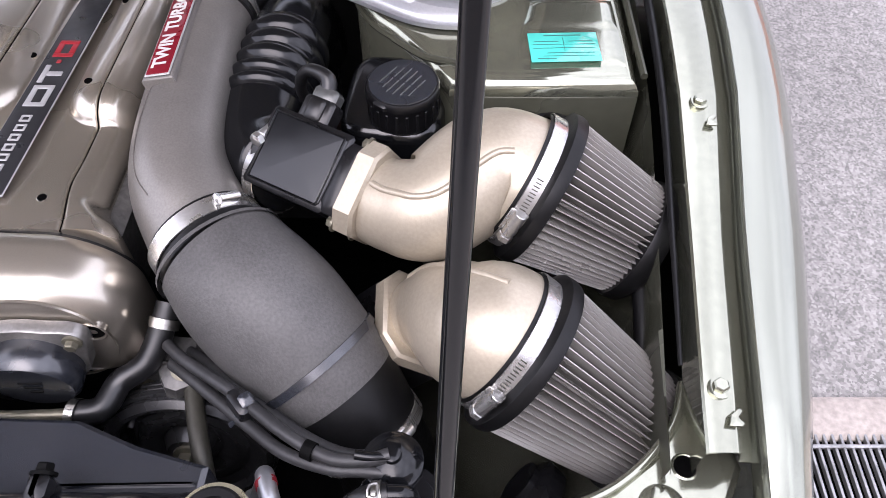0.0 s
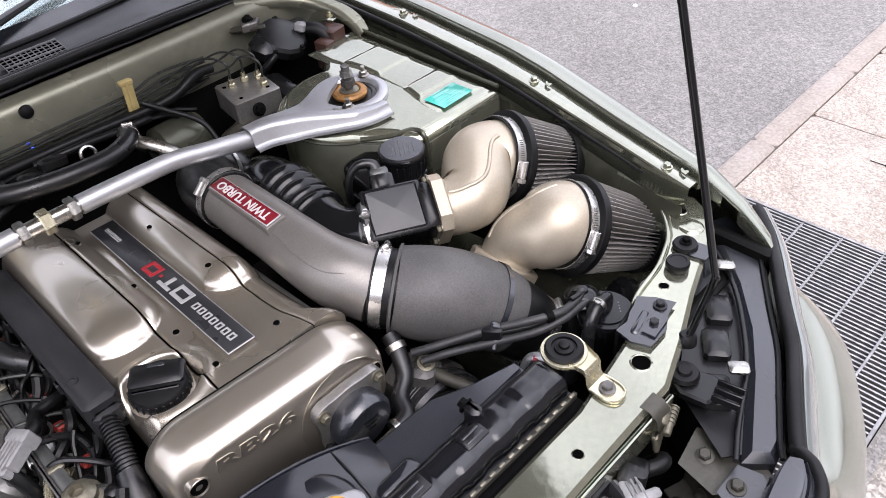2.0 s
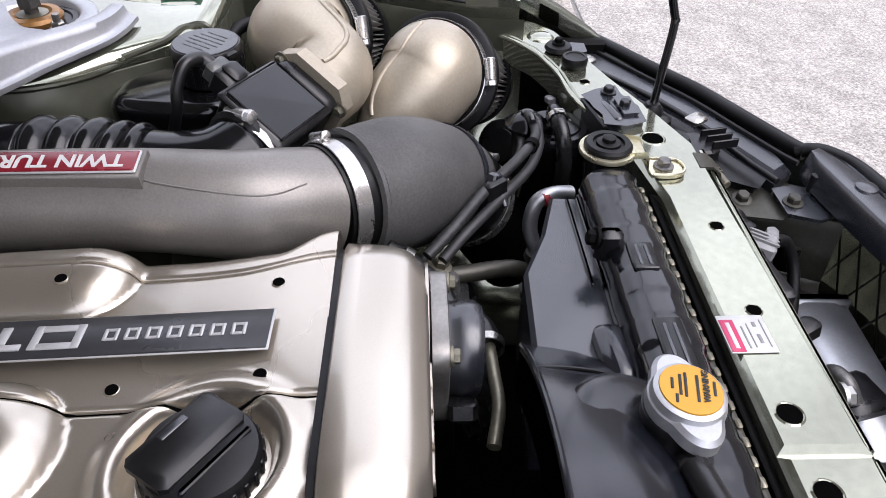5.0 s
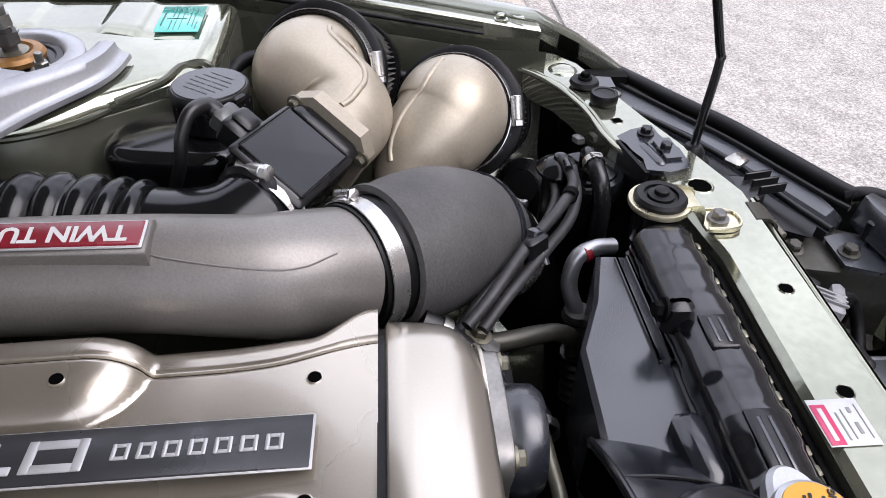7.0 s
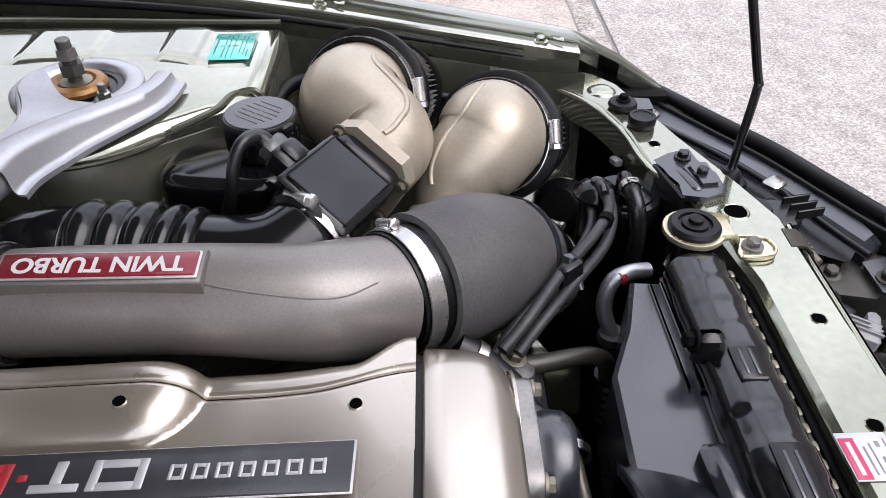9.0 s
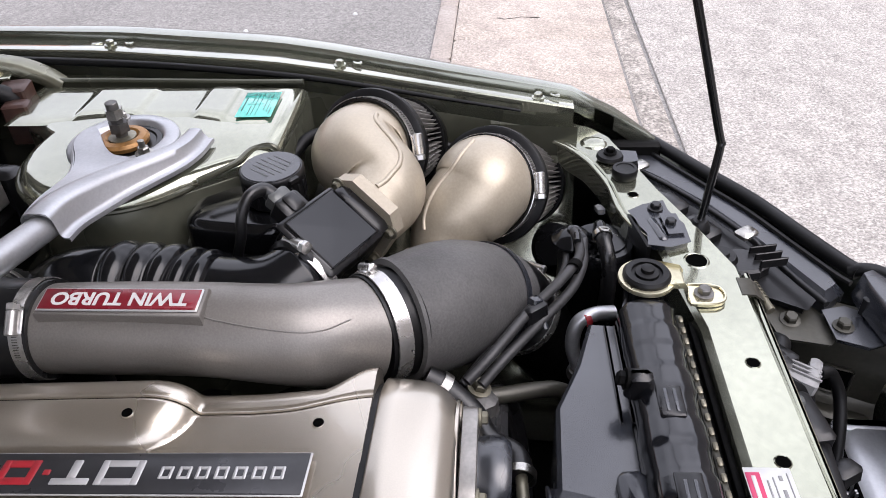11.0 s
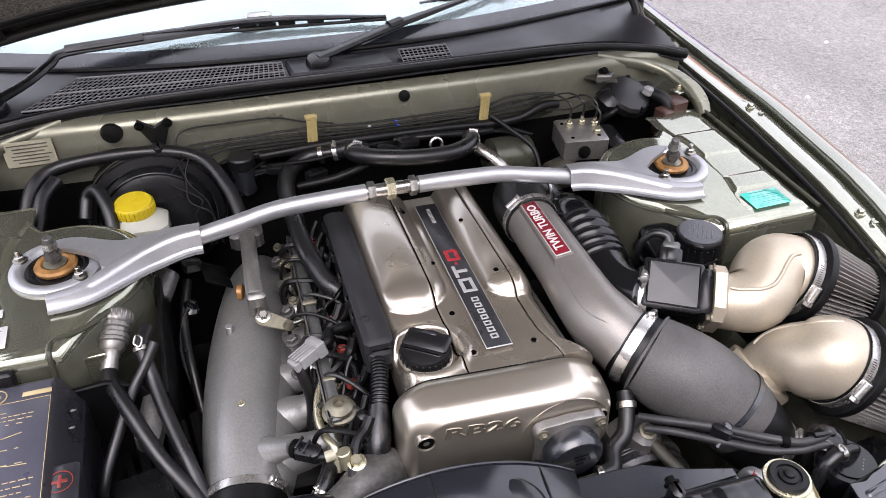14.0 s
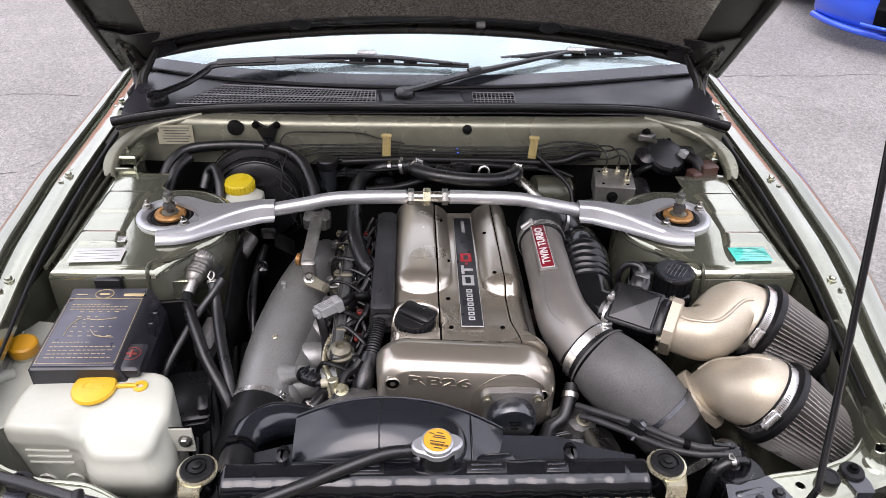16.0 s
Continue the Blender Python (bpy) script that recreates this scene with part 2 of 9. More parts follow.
M = {
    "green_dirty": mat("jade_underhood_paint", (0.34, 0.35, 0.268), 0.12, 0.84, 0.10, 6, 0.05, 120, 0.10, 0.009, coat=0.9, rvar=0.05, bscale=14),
    "fender": mat("fender_paint", (0.255, 0.268, 0.215), 0.20, 0.8, 0.03, 2, 0.01, 60, 0.01, coat=0.9, rvar=0.03),
    "bronze": mat("bronze_satin_paint", (0.515, 0.467, 0.393), 0.285, 0.88, 0.03, 4, 0.03, 900, 0.0, rvar=0.03, coat=0.9, coatr=0.06),
    "cast": mat("cast_aluminium_grey", (0.192, 0.180, 0.165), 0.44, 0.5, 0.16, 8, 0.10, 500, 0.2, 0.0005),
    "plenum": mat("cast_plenum", (0.31, 0.31, 0.30), 0.42, 0.7, 0.12, 9, 0.10, 260, 0.35, 0.0012),
    "beige": mat("champagne_cast_paint", (0.42, 0.368, 0.285), 0.37, 0.45, 0.10, 6, 0.06, 300, 0.14, 0.0008, rvar=0.08),
    "silver": mat("brushed_silver", (0.46, 0.468, 0.485), 0.47, 0.85, 0.06, 12, 0.05, 300, 0.06, 0.0008),
    "steel": mat("zinc_steel", (0.42, 0.41, 0.38), 0.3, 1.0, 0.2, 30, 0.1, 300, 0.1, 0.0006),
    "chrome": mat("clamp_steel", (0.60, 0.59, 0.57), 0.28, 0.9, 0.16, 40, 0.06, 300, 0.05, 0.0005),
    "gold": mat("yellow_zinc", (0.60, 0.56, 0.40), 0.28, 0.85, 0.15, 25, 0.06, 200, 0.08, 0.0006),
    "brass": mat("amber_bush", (0.34, 0.17, 0.05), 0.4, 0.4, 0.3, 40, 0.1, 200, 0.1),
    "plastic": mat("black_plastic", (0.0062, 0.0062, 0.0070), 0.34, 0, 0.25, 12, 0.15, 260, 0.12, 0.0008, spec=0.4),
    "gloss": mat("gloss_black", (0.005, 0.0053, 0.0062), 0.14, 0, 0.2, 8, 0.1, 200, 0.03, 0.0005, rvar=0.05),
    "bluegrey": mat("blue_black_plastic", (0.0170, 0.0190, 0.0240), 0.25, 0, 0.16, 8, 0.1, 240, 0.08, 0.0008, spec=0.95),
    "rubber": mat("rubber", (0.0048, 0.0048, 0.0051), 0.44, 0, 0.3, 14, 0.2, 180, 0.15, 0.001, spec=0.26),
    "hose": mat("hose_rubber", (0.0080, 0.0080, 0.0086), 0.34, 0, 0.3, 18, 0.2, 200, 0.15, 0.001, spec=0.5),
    "silicone": mat("matt_grey_sleeve", (0.068, 0.066, 0.064), 0.6, 0, 0.2, 12, 0.2, 380, 0.5, 0.0010, rvar=0.10),
    # near-black: bolts are this black, deep bay parts borrow it for shade
    "dark": mat("near_black_metal", (0.0026, 0.0026, 0.0026), 0.6, 0.0, 0.4, 16, 0.3, 120, 0.3, 0.003, spec=0.08),
    "alu_dirty": mat("dirty_aluminium", (0.15, 0.146, 0.14), 0.5, 0.7, 0.3, 18, 0.2, 160, 0.3, 0.002),
    "pleat": mat("filter_gauze", (0.38, 0.365, 0.345), 0.36, 0.55, 0.15, 15, 0.3, 1400, 0.3, 0.0004),
    "white": mat("milky_tank", (0.40, 0.405, 0.348), 0.32, 0, 0.07, 5, 0.02, 100, 0.04, rvar=0.08),
    "yellow": mat("yellow_cap", (0.5084, 0.3844, 0.0124), 0.38, 0, 0.06, 20, 0.03, 120, 0.05),
    "orange": mat("orange_cap", (0.5146, 0.248, 0.0093), 0.4, 0, 0.06, 20, 0.03, 120, 0.05),
    "label_orange": mat("orange_label", (0.527, 0.2666, 0.0186), 0.45, 0, 0.03, 20, 0.02, 100, 0),
    "red": mat("red_plate", (0.165, 0.010, 0.018), 0.28, 0.1, 0.08, 20, 0.03, 100, 0.02),
    "redplastic": mat("red_connector", (0.2046, 0.0248, 0.0186), 0.5, 0, 0.25, 40, 0.1, 200, 0.1),
    "red_print": mat("red_print", (0.2604, 0.0124, 0.0186), 0.4, 0, 0.05, 20, 0.02, 100, 0),
    "pink_print": mat("pink_print", (0.4464, 0.031, 0.0992), 0.45, 0, 0.05, 20, 0.02, 100, 0),
    "white_print": mat("white_print", (0.496, 0.496, 0.4836), 0.45, 0, 0.04, 20, 0.02, 100, 0),
    "silver_print": mat("silver_print", (0.42, 0.42, 0.42), 0.4, 0.4, 0.04, 20, 0.02, 100, 0),
    "black_print": mat("black_print", (0.0124, 0.0124, 0.0124), 0.5, 0, 0.04, 20, 0.02, 100, 0),
    "gold_print": mat("gold_print", (0.36, 0.285, 0.15), 0.5, 0, 0.04, 20, 0.02, 100, 0),
    "badge": mat("badge_grey", (0.024, 0.0245, 0.027), 0.34, 0.2, 0.1, 25, 0.05, 200, 0.02),
    "aqua": mat("aqua_label", (0.06, 0.50, 0.42), 0.22, 0, 0.05, 30, 0.02, 100, 0, coat=1.0, coatr=0.02),
    "paper": mat("white_label", (0.4836, 0.4898, 0.4836), 0.45, 0, 0.05, 30, 0.03, 100, 0),
    "yellowed": mat("yellowed_label", (0.341, 0.3224, 0.2356), 0.5, 0, 0.12, 30, 0.05, 100, 0),
    "strap": mat("yellow_strap", (0.4092, 0.3224, 0.1364), 0.5, 0, 0.12, 40, 0.05, 100, 0.05),
    "battery": mat("battery_case", (0.0174, 0.0174, 0.0215), 0.32, 0, 0.12, 10, 0.08, 260, 0.06, 0.0006),
    "battery_label": mat("battery_label", (0.060, 0.061, 0.080), 0.34, 0, 0.1, 10, 0.05, 260, 0.03, 0.0006),
    "carbon": mat("carbon_weave", (0.225, 0.207, 0.182), 0.32, 0.3, 0.08, 6, 0.2, 900, 0.3, 0.001, coat=0.4, speckle=0.6, sscale=330),
    "hooddark": mat("hood_underside", (0.024, 0.0225, 0.021), 0.34, 0.1, 0.3, 8, 0.1, 200, 0.08),
    "cowl": mat("cowl_plastic", (0.026, 0.026, 0.030), 0.36, 0, 0.15, 6, 0.12, 320, 0.12, 0.0008),
    "greyplastic": mat("grey_connector", (0.2232, 0.2232, 0.2232), 0.45, 0, 0.12, 60, 0.05, 200, 0.05),
    "brown": mat("brown_relay", (0.058, 0.026, 0.019), 0.5, 0, 0.2, 40, 0.1, 200, 0.1),
    "pipe": mat("grey_line", (0.112, 0.116, 0.112), 0.4, 0.5, 0.2, 30, 0.1, 200, 0.1),
    "asphalt": mat("asphalt", (0.200, 0.192, 0.181), 0.85, 0, 0.14, 1.1, 0.20, 55, 0.5, 0.004, rvar=0.05, speckle=0.30, sscale=190, bscale=110),
    "slab": mat("concrete_slab", (0.40, 0.348, 0.30), 0.8, 0, 0.12, 7, 0.18, 90, 0.6, 0.003, rvar=0.05, random_each=0.06, speckle=0.28, sscale=230),
    "apron": mat("exposed_aggregate", (0.368, 0.344, 0.312), 0.8, 0, 0.13, 9, 0.20, 70, 0.7, 0.003, rvar=0.05, speckle=0.34, sscale=210),
    "kerb": mat("kerb_concrete", (0.31, 0.2728, 0.2418), 0.8, 0, 0.1, 8, 0.2, 90, 0.5, 0.003, random_each=0.05),
    "gutter": mat("gutter_concrete", (0.34, 0.31, 0.275), 0.85, 0, 0.22, 14, 0.3, 80, 0.6, 0.003, speckle=0.35, sscale=140),
    "grate": mat("galvanised_grate", (0.34, 0.34, 0.34), 0.5, 0.7, 0.2, 30, 0.1, 200, 0.2),
    "blue": mat("blue_paint", (0.012, 0.075, 0.62), 0.2, 0.2, 0.05, 3, 0.02, 60, 0.01, coat=1.0),
    # near-black for lower panels, imitating how little light reaches them
    "under": mat("depth_black", (0.0040, 0.0040, 0.0038), 0.6, 0, 0.3, 14, 0.2, 90, 0.3, 0.003, spec=0.1),
    # flat lightless black, painted in for the shade inside holes and gaps
    "void": mat("hole_shade", (0.002, 0.002, 0.002), 0.9, 0, 0, 9, 0, 100, 0, spec=0.0),
    # same jade as green_dirty in a darker tone
    "firewall": mat("firewall_paint", (0.205, 0.205, 0.155), 0.32, 0.55, 0.16, 5, 0.07, 60, 0.12, 0.004, coat=0.0, rvar=0.08, bscale=9),
    "brick_wall": mat("reddish_stucco", (0.50, 0.24, 0.18), 0.8, 0, 0.15, 0.8, 0.1, 20, 0.2, 0.004),
    "shroud": mat("shroud_plastic", (0.0085, 0.0095, 0.0130), 0.19, 0, 0.16, 8, 0.1, 240, 0.06, 0.0008, rvar=0.05, spec=0.6),
    "amber": mat("amber_cap", (0.56, 0.335, 0.020), 0.36, 0, 0.08, 20, 0.04, 120, 0.05),
    # jade paint darkened to imitate shade on walls; also sealer and housing tone
    "darkened_green": mat("darkened_jade_paint", (0.088, 0.090, 0.066), 0.27, 0.5, 0.18, 5, 0.08, 60, 0.15, 0.004, rvar=0.10, bscale=10),
    # cowl plastic made paler, so the bars carry a painted sky sheen
    "vent": mat("vent_sheen_plastic", (0.11, 0.11, 0.116), 0.35, 0, 0.1, 6, 0.08, 320, 0.05),
    "tank_black": mat("moulded_black", (0.0055, 0.0060, 0.0078), 0.13, 0, 0.2, 8, 0.1, 200, 0.05, 0.0005, rvar=0.05, spec=0.6),
    "duct": mat("duct_rubber", (0.005, 0.0053, 0.0062), 0.17, 0, 0.2, 8, 0.1, 200, 0.05, 0.0005, rvar=0.05, spec=0.36),
    "pulley": mat("pulley_black", (0.030, 0.030, 0.031), 0.26, 0.3, 0.2, 12, 0.1, 160, 0.08, 0.001),
    "line": mat("dark_brake_line", (0.032, 0.033, 0.030), 0.35, 0.3, 0.3, 30, 0.2, 200, 0.1),
    "machined": mat("machined_aluminium", (0.25, 0.24, 0.225), 0.42, 0.75, 0.14, 25, 0.1, 260, 0.12, 0.001),
    "olive": mat("olive_steel", (0.060, 0.057, 0.045), 0.42, 0.4, 0.25, 16, 0.12, 160, 0.15, 0.001),
    "lens": mat("headlight_lens", (0.12, 0.135, 0.13), 0.08, 0.0, 0.05, 5, 0.02, 100, 0.01, coat=1.0, rvar=0.03),
    "weed": mat("weed_green", (0.07, 0.10, 0.03), 0.6, 0, 0.2, 30, 0.2, 100, 0.1),
    "dull_zinc": mat("dull_zinc", (0.215, 0.20, 0.15), 0.42, 0.7, 0.25, 30, 0.12, 200, 0.12, 0.0008),
    "dusty_hose": mat("dusty_hose_rubber", (0.030, 0.030, 0.031), 0.46, 0, 0.3, 22, 0.2, 220, 0.15, 0.001, spec=0.4),
    "matt_plastic": mat("matt_black_plastic", (0.015, 0.015, 0.0168), 0.55, 0, 0.2, 10, 0.15, 300, 0.15, 0.0008, spec=0.4),
    "teal_print": mat("teal_print", (0.01, 0.12, 0.10), 0.4, 0, 0.04, 20, 0.02, 100, 0),
    # plate black, deepened to imitate the missing light in the gap
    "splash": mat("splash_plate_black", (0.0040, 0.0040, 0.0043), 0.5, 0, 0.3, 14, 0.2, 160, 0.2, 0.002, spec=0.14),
    "interior": mat("cabin_dark", (0.0186, 0.0186, 0.0186), 0.7, 0, 0.2, 6, 0.1, 100, 0.1),
}
glass = bpy.data.materials.new("windscreen_glass")
glass.use_nodes = True
gp = glass.node_tree.nodes["Principled BSDF"]
gp.inputs["Base Color"].default_value = (0.74, 0.88, 0.90, 1)
gp.inputs["Specular Tint"].default_value = (0.86, 1.0, 1.0, 1)
gp.inputs["Roughness"].default_value = 0.015
gp.inputs["Metallic"].default_value = 0.0
gp.inputs["IOR"].default_value = 2.25
gp.inputs["Transmission Weight"].default_value = 0.75
M["glass"] = glass


# ---- geometry helpers ----
V = Vector


def frame_of(d):
    """Two unit vectors across the direction d."""
    d = V(d).normalized()
    a = V((0, 0, 1)) if abs(d.z) < 0.9 else V((1, 0, 0))
    u = a.cross(d).normalized()
    return u, d.cross(u).normalized()


def spline(pts, n):
    """Catmull-Rom through pts of any size, n steps to each span."""
    pts = [np.array(p, float) for p in pts]
    if len(pts) < 3:
        return [pts[0] + (pts[-1] - pts[0]) * i / n for i in range(n + 1)]
    p = [2 * pts[0] - pts[1]] + pts + [2 * pts[-1] - pts[-2]]
    out = []
    for i in range(1, len(p) - 2):
        for k in range(n):
            t = k / n
            a, b, c, d = p[i - 1:i + 3]
            out.append(0.5 * (2 * b + (c - a) * t + (2 * a - 5 * b + 4 * c - d) * t * t + (3 * b - a - 3 * c + d) * t ** 3))
    return out + [pts[-1]]


class Geo:
    def __init__(self):
        self.v, self.f = [], []

    def add(self, verts, faces):
        k = len(self.v)
        self.v += [tuple(p) for p in verts]
        self.f += [tuple(i + k for i in f) for f in faces]
        return self

    def rings(self, rings, cap0=True, cap1=True, closed=True):
        n = len(rings[0])
        fs = []
        for i in range(len(rings) - 1):
            for j in range(n if closed else n - 1):
                k = (j + 1) % n
                fs.append((i * n + j, i * n + k, (i + 1) * n + k, (i + 1) * n + j))
        if cap0:
            fs.append(tuple(range(n))[::-1])
        if cap1:
            fs.append(tuple((len(rings) - 1) * n + j for j in range(n)))
        return self.add([p for r in rings for p in r], fs)

    def lathe(self, base, axis, prof, n=24, cap0=True, cap1=True):
        """prof: (radius, height along the axis)."""
        u, w = frame_of(axis)
        d = V(axis).normalized()
        rs = [[V(base) + d * h + (u * math.cos(2 * math.pi * j / n) + w * math.sin(2 * math.pi * j / n)) * r for j in range(n)] for r, h in prof]
        return self.rings(rs, cap0, cap1)

    def cyl(self, p0, p1, r, r1=None, n=16, bev=0.0):
        p0, p1 = V(p0), V(p1)
        h = (p1 - p0).length
        r1 = r if r1 is None else r1
        b = bev or min(r, r1, h) * 0.12
        return self.lathe(p0, p1 - p0, [(r - b, 0), (r, b), (r1, h - b), (r1 - b, h)], n)

    def bolt(self, p, axis=(0, 0, 1), r=0.006):
        """A flanged hexagon bolt head."""
        a = V(axis).normalized()
        self.lathe(p, a, [(r * 1.45, -0.001), (r * 1.45, r * 0.25), (r * 1.1, r * 0.35)], 14)
        self.lathe(V(p) + a * r * 0.3, a, [(r, 0), (r, r * 0.75), (r * 0.8, r * 0.95)], 6)
        return self

    def tube(self, pts, r, n=14, steps=6, caps=True, flat=1.0):
        """A round tube along a spline. r: one radius, or one for each point."""
        rr = list(r) if isinstance(r, (list, tuple)) else [r] * len(pts)
        full = spline([(*p, q) for p, q in zip(pts, rr)], steps)
        c = [V(p[:3]) for p in full]
        rings, u = [], None
        for i, p in enumerate(c):
            t = (c[min(i + 1, len(c) - 1)] - c[max(i - 1, 0)]).normalized()
            if u is None:
                u = frame_of(t)[0]
            u = (u - t * u.dot(t)).normalized()
            w = t.cross(u)
            rings.append([p + (u * math.cos(2 * math.pi * j / n) + w * flat * math.sin(2 * math.pi * j / n)) * max(full[i][3], 1e-4) for j in range(n)])
        return self.rings(rings, caps, caps)

    def box(self, c, s, rot=(0, 0, 0), bev=0.003):
        """A box with chamfered edges. c: middle, s: full sizes, rot: degrees."""
        m = pose(*c, *rot)
        hx, hy, hz = (a / 2 for a in s)
        b = min(bev, hx * 0.8, hy * 0.8, hz * 0.8)
        rs = []
        for z, k in ((-hz, b), (-hz + b, 0), (hz - b, 0), (hz, b)):
            x, y, q = hx - k, hy - k, b
            rs.append([m @ V(p) for p in ((x, y - q, z), (x - q, y, z), (-x + q, y, z), (-x, y - q, z), (-x, -y + q, z), (-x + q, -y, z), (x - q, -y, z), (x, -y + q, z))])
        return self.rings(rs)

    def prism(self, poly, z0, z1, bev=0.004, m=None, steps=1):
        """A polygon of (x, y), counter-clockwise, drawn from z0 up to z1 with a chamfered top edge."""
        n = len(poly)
        pts = [V((p[0], p[1])) for p in poly]
        ins = []
        for i in range(n):
            a, b, c = pts[i - 1], pts[i], pts[(i + 1) % n]
            e0, e1 = (b - a).normalized(), (c - b).normalized()
            n0, n1 = V((-e0.y, e0.x)), V((-e1.y, e1.x))
            k = (n0 + n1)
            k = k / max(0.4, k.dot(n0)) if k.length > 1e-6 else n0
            ins.append(k * bev)
        rs = [[(p.x, p.y, z0) for p in pts]]
        for i in range(steps + 1):
            a = math.pi / 2 * i / steps
            rs.append([(p.x + q.x * (1 - math.cos(a)), p.y + q.y * (1 - math.cos(a)), z1 - bev * (1 - math.sin(a))) for p, q in zip(pts, ins)])
        if m:
            rs = [[m @ V(p) for p in r] for r in rs]
        return self.rings(rs)

    def sheet(self, rows, thick=0.0, down=(0, 0, -1)):
        """A grid of points, with thickness where asked."""
        n, k = len(rows), len(rows[0])
        top = [V(p) for r in rows for p in r]
        fs = [(i * k + j, i * k + j + 1, (i + 1) * k + j + 1, (i + 1) * k + j) for i in range(n - 1) for j in range(k - 1)]
        if not thick:
            return self.add(top, fs)
        d = V(down) * thick
        q = len(top)
        fs += [(a + q, e + q, c + q, b + q) for a, b, c, e in fs]
        edge = [j for j in range(k)] + [i * k + k - 1 for i in range(1, n)] + [(n - 1) * k + j for j in range(k - 2, -1, -1)] + [i * k for i in range(n - 2, 0, -1)]
        fs += [(edge[i], edge[(i + 1) % len(edge)], edge[(i + 1) % len(edge)] + q, edge[i] + q) for i in range(len(edge))]
        return self.add(top + [p + d for p in top], fs)


WHERE = {}


def mesh_of(name, geo, material, angle=38):
    me = bpy.data.meshes.new(name)
    me.from_pydata(geo.v, [], geo.f)
    bm = bmesh.new()
    bm.from_mesh(me)
    bmesh.ops.recalc_face_normals(bm, faces=bm.faces)
    bm.to_mesh(me)
    bm.free()
    me.polygons.foreach_set("use_smooth", [True] * len(me.polygons))
    me.set_sharp_from_angle(angle=radians(angle))
    me.materials.append(M[material])
    return me


def thing(name, base, label, category, group="", kind=""):
    ob = new(name)
    ob.location = base
    ob.empty_display_size = 0.02
    WHERE[ob.name] = V(base)
    return tagged(ob, label, category, group, kind)


def part(name, geo, material, parent=None, label="", angle=38):
    ob = new(name, mesh_of(name, geo, material, angle))
    if parent is not None:
        ob.parent = parent
        ob.location = -WHERE.get(parent.name, V((0, 0, 0)))
    if label:
        ob["label"] = label
    return ob


def single(name, geo, material, label, category, group="", kind="", angle=38):
    return tagged(part(name, geo, material, None, "", angle), label, category, group, kind)


def word(name, text, size, m, material, parent, depth=0.0004, bold=0.0, label=""):
    """Raised lettering in the built-in font, centred at the pose m."""
    cu = bpy.data.curves.new(name, "FONT")
    cu.body, cu.size, cu.extrude, cu.offset = text, size, depth, bold
    cu.align_x, cu.align_y, cu.resolution_u = "CENTER", "CENTER", 3
    tmp = bpy.data.objects.new("lettering", cu)
    me = bpy.data.meshes.new_from_object(tmp)
    bpy.data.objects.remove(tmp)
    me.transform(m)
    me.materials.clear()
    me.materials.append(M[material])
    ob = new(name, me)
    ob.parent = parent
    ob.location = -WHERE.get(parent.name, V((0, 0, 0)))
    if label:
        ob["label"] = label
    return ob


def basis(o, u, v):
    """The pose whose x runs along u, y along v, at o."""
    u = V(u).normalized()
    w = u.cross(V(v)).normalized()
    v = w.cross(u)
    return Matrix(((u.x, v.x, w.x, o[0]), (u.y, v.y, w.y, o[1]), (u.z, v.z, w.z, o[2]), (0, 0, 0, 1)))


def band(p, axis, r, width, thick=0.0012, n=40):
    """A worm-drive hose clamp band round a tube."""
    g = Geo()
    g.lathe(V(p) - V(axis).normalized() * width / 2, axis, [(r, 0), (r + thick, 0.0003), (r + thick, width - 0.0003), (r, width)], n, False, False)
    return g


def clamp(parent, p, axis, r, width=0.012, screw=(0, 0, 1), big=1.0):
    """A hose clamp as parts: band and screw housing."""
    axis = V(axis).normalized()
    strap = part("clamp_band", band(p, axis, r, width), "chrome", parent, "stainless hose clamp band")
    s = V(screw)
    s = (s - axis * s.dot(axis)).normalized()
    side = axis.cross(s)
    c = V(p) + s * (r + 0.004 * big)
    g = Geo()
    g.cyl(c - side * 0.011 * big, c + side * 0.009 * big, 0.0048 * big, n=12)
    g.lathe(c + side * 0.009 * big, side, [(0.0042 * big, 0), (0.0055 * big, 0.001), (0.0055 * big, 0.005 * big), (0.004 * big, 0.006 * big)], 6)
    g.box(c - s * 0.003 * big, (0.02 * big, 0.014 * big, 0.003), Matrix((side, axis, s)).transposed().to_euler()[:] and [math.degrees(a) for a in Matrix((side, axis, s)).transposed().to_euler()], 0.001)
    part("clamp_screw", g, "chrome", parent)
    # slots of the worm thread
    for i in range(10):
        a = -0.22 - i * 0.05
        q = s * math.cos(a) + side * math.sin(a)
        t = side * math.cos(a) - s * math.sin(a)
        o = V(p) + q * (r + 0.0014)
        e = [math.degrees(x) for x in Matrix((t, axis, q)).transposed().to_euler()]
        part("slot", Geo().box(o, (r * 0.016, width * 0.42, 0.0006), e, 0.0002), "olive", strap)


# ---- ground ----
g = Geo()
g.add([(-300, -300, GROUND), (300, -300, GROUND), (300, 300, GROUND), (-300, 300, GROUND)], [(0, 1, 2, 3)])
single("ground", g, "asphalt", "worn pale grey asphalt yard with fine cracks", "asphalt", kind="structure")
# unseen wall added so low reflections and front faces come out darker
single("wall_south", Geo().box((0, -8.4, 3.2), (40, 0.3, 6.4), bev=0.01), "gutter", "unseen plain grey wall added to dim the low sky", "wall", kind="structure")
# unseen wall, inferred from the salmon reflections along both fenders
single("wall_north", Geo().box((0, 17.0, 2.6), (60, 0.3, 5.4), bev=0.01), "brick_wall", "plain reddish stuccoed wall far behind the car", "wall", kind="structure")
crack = Geo()
rnd = random.Random(4)
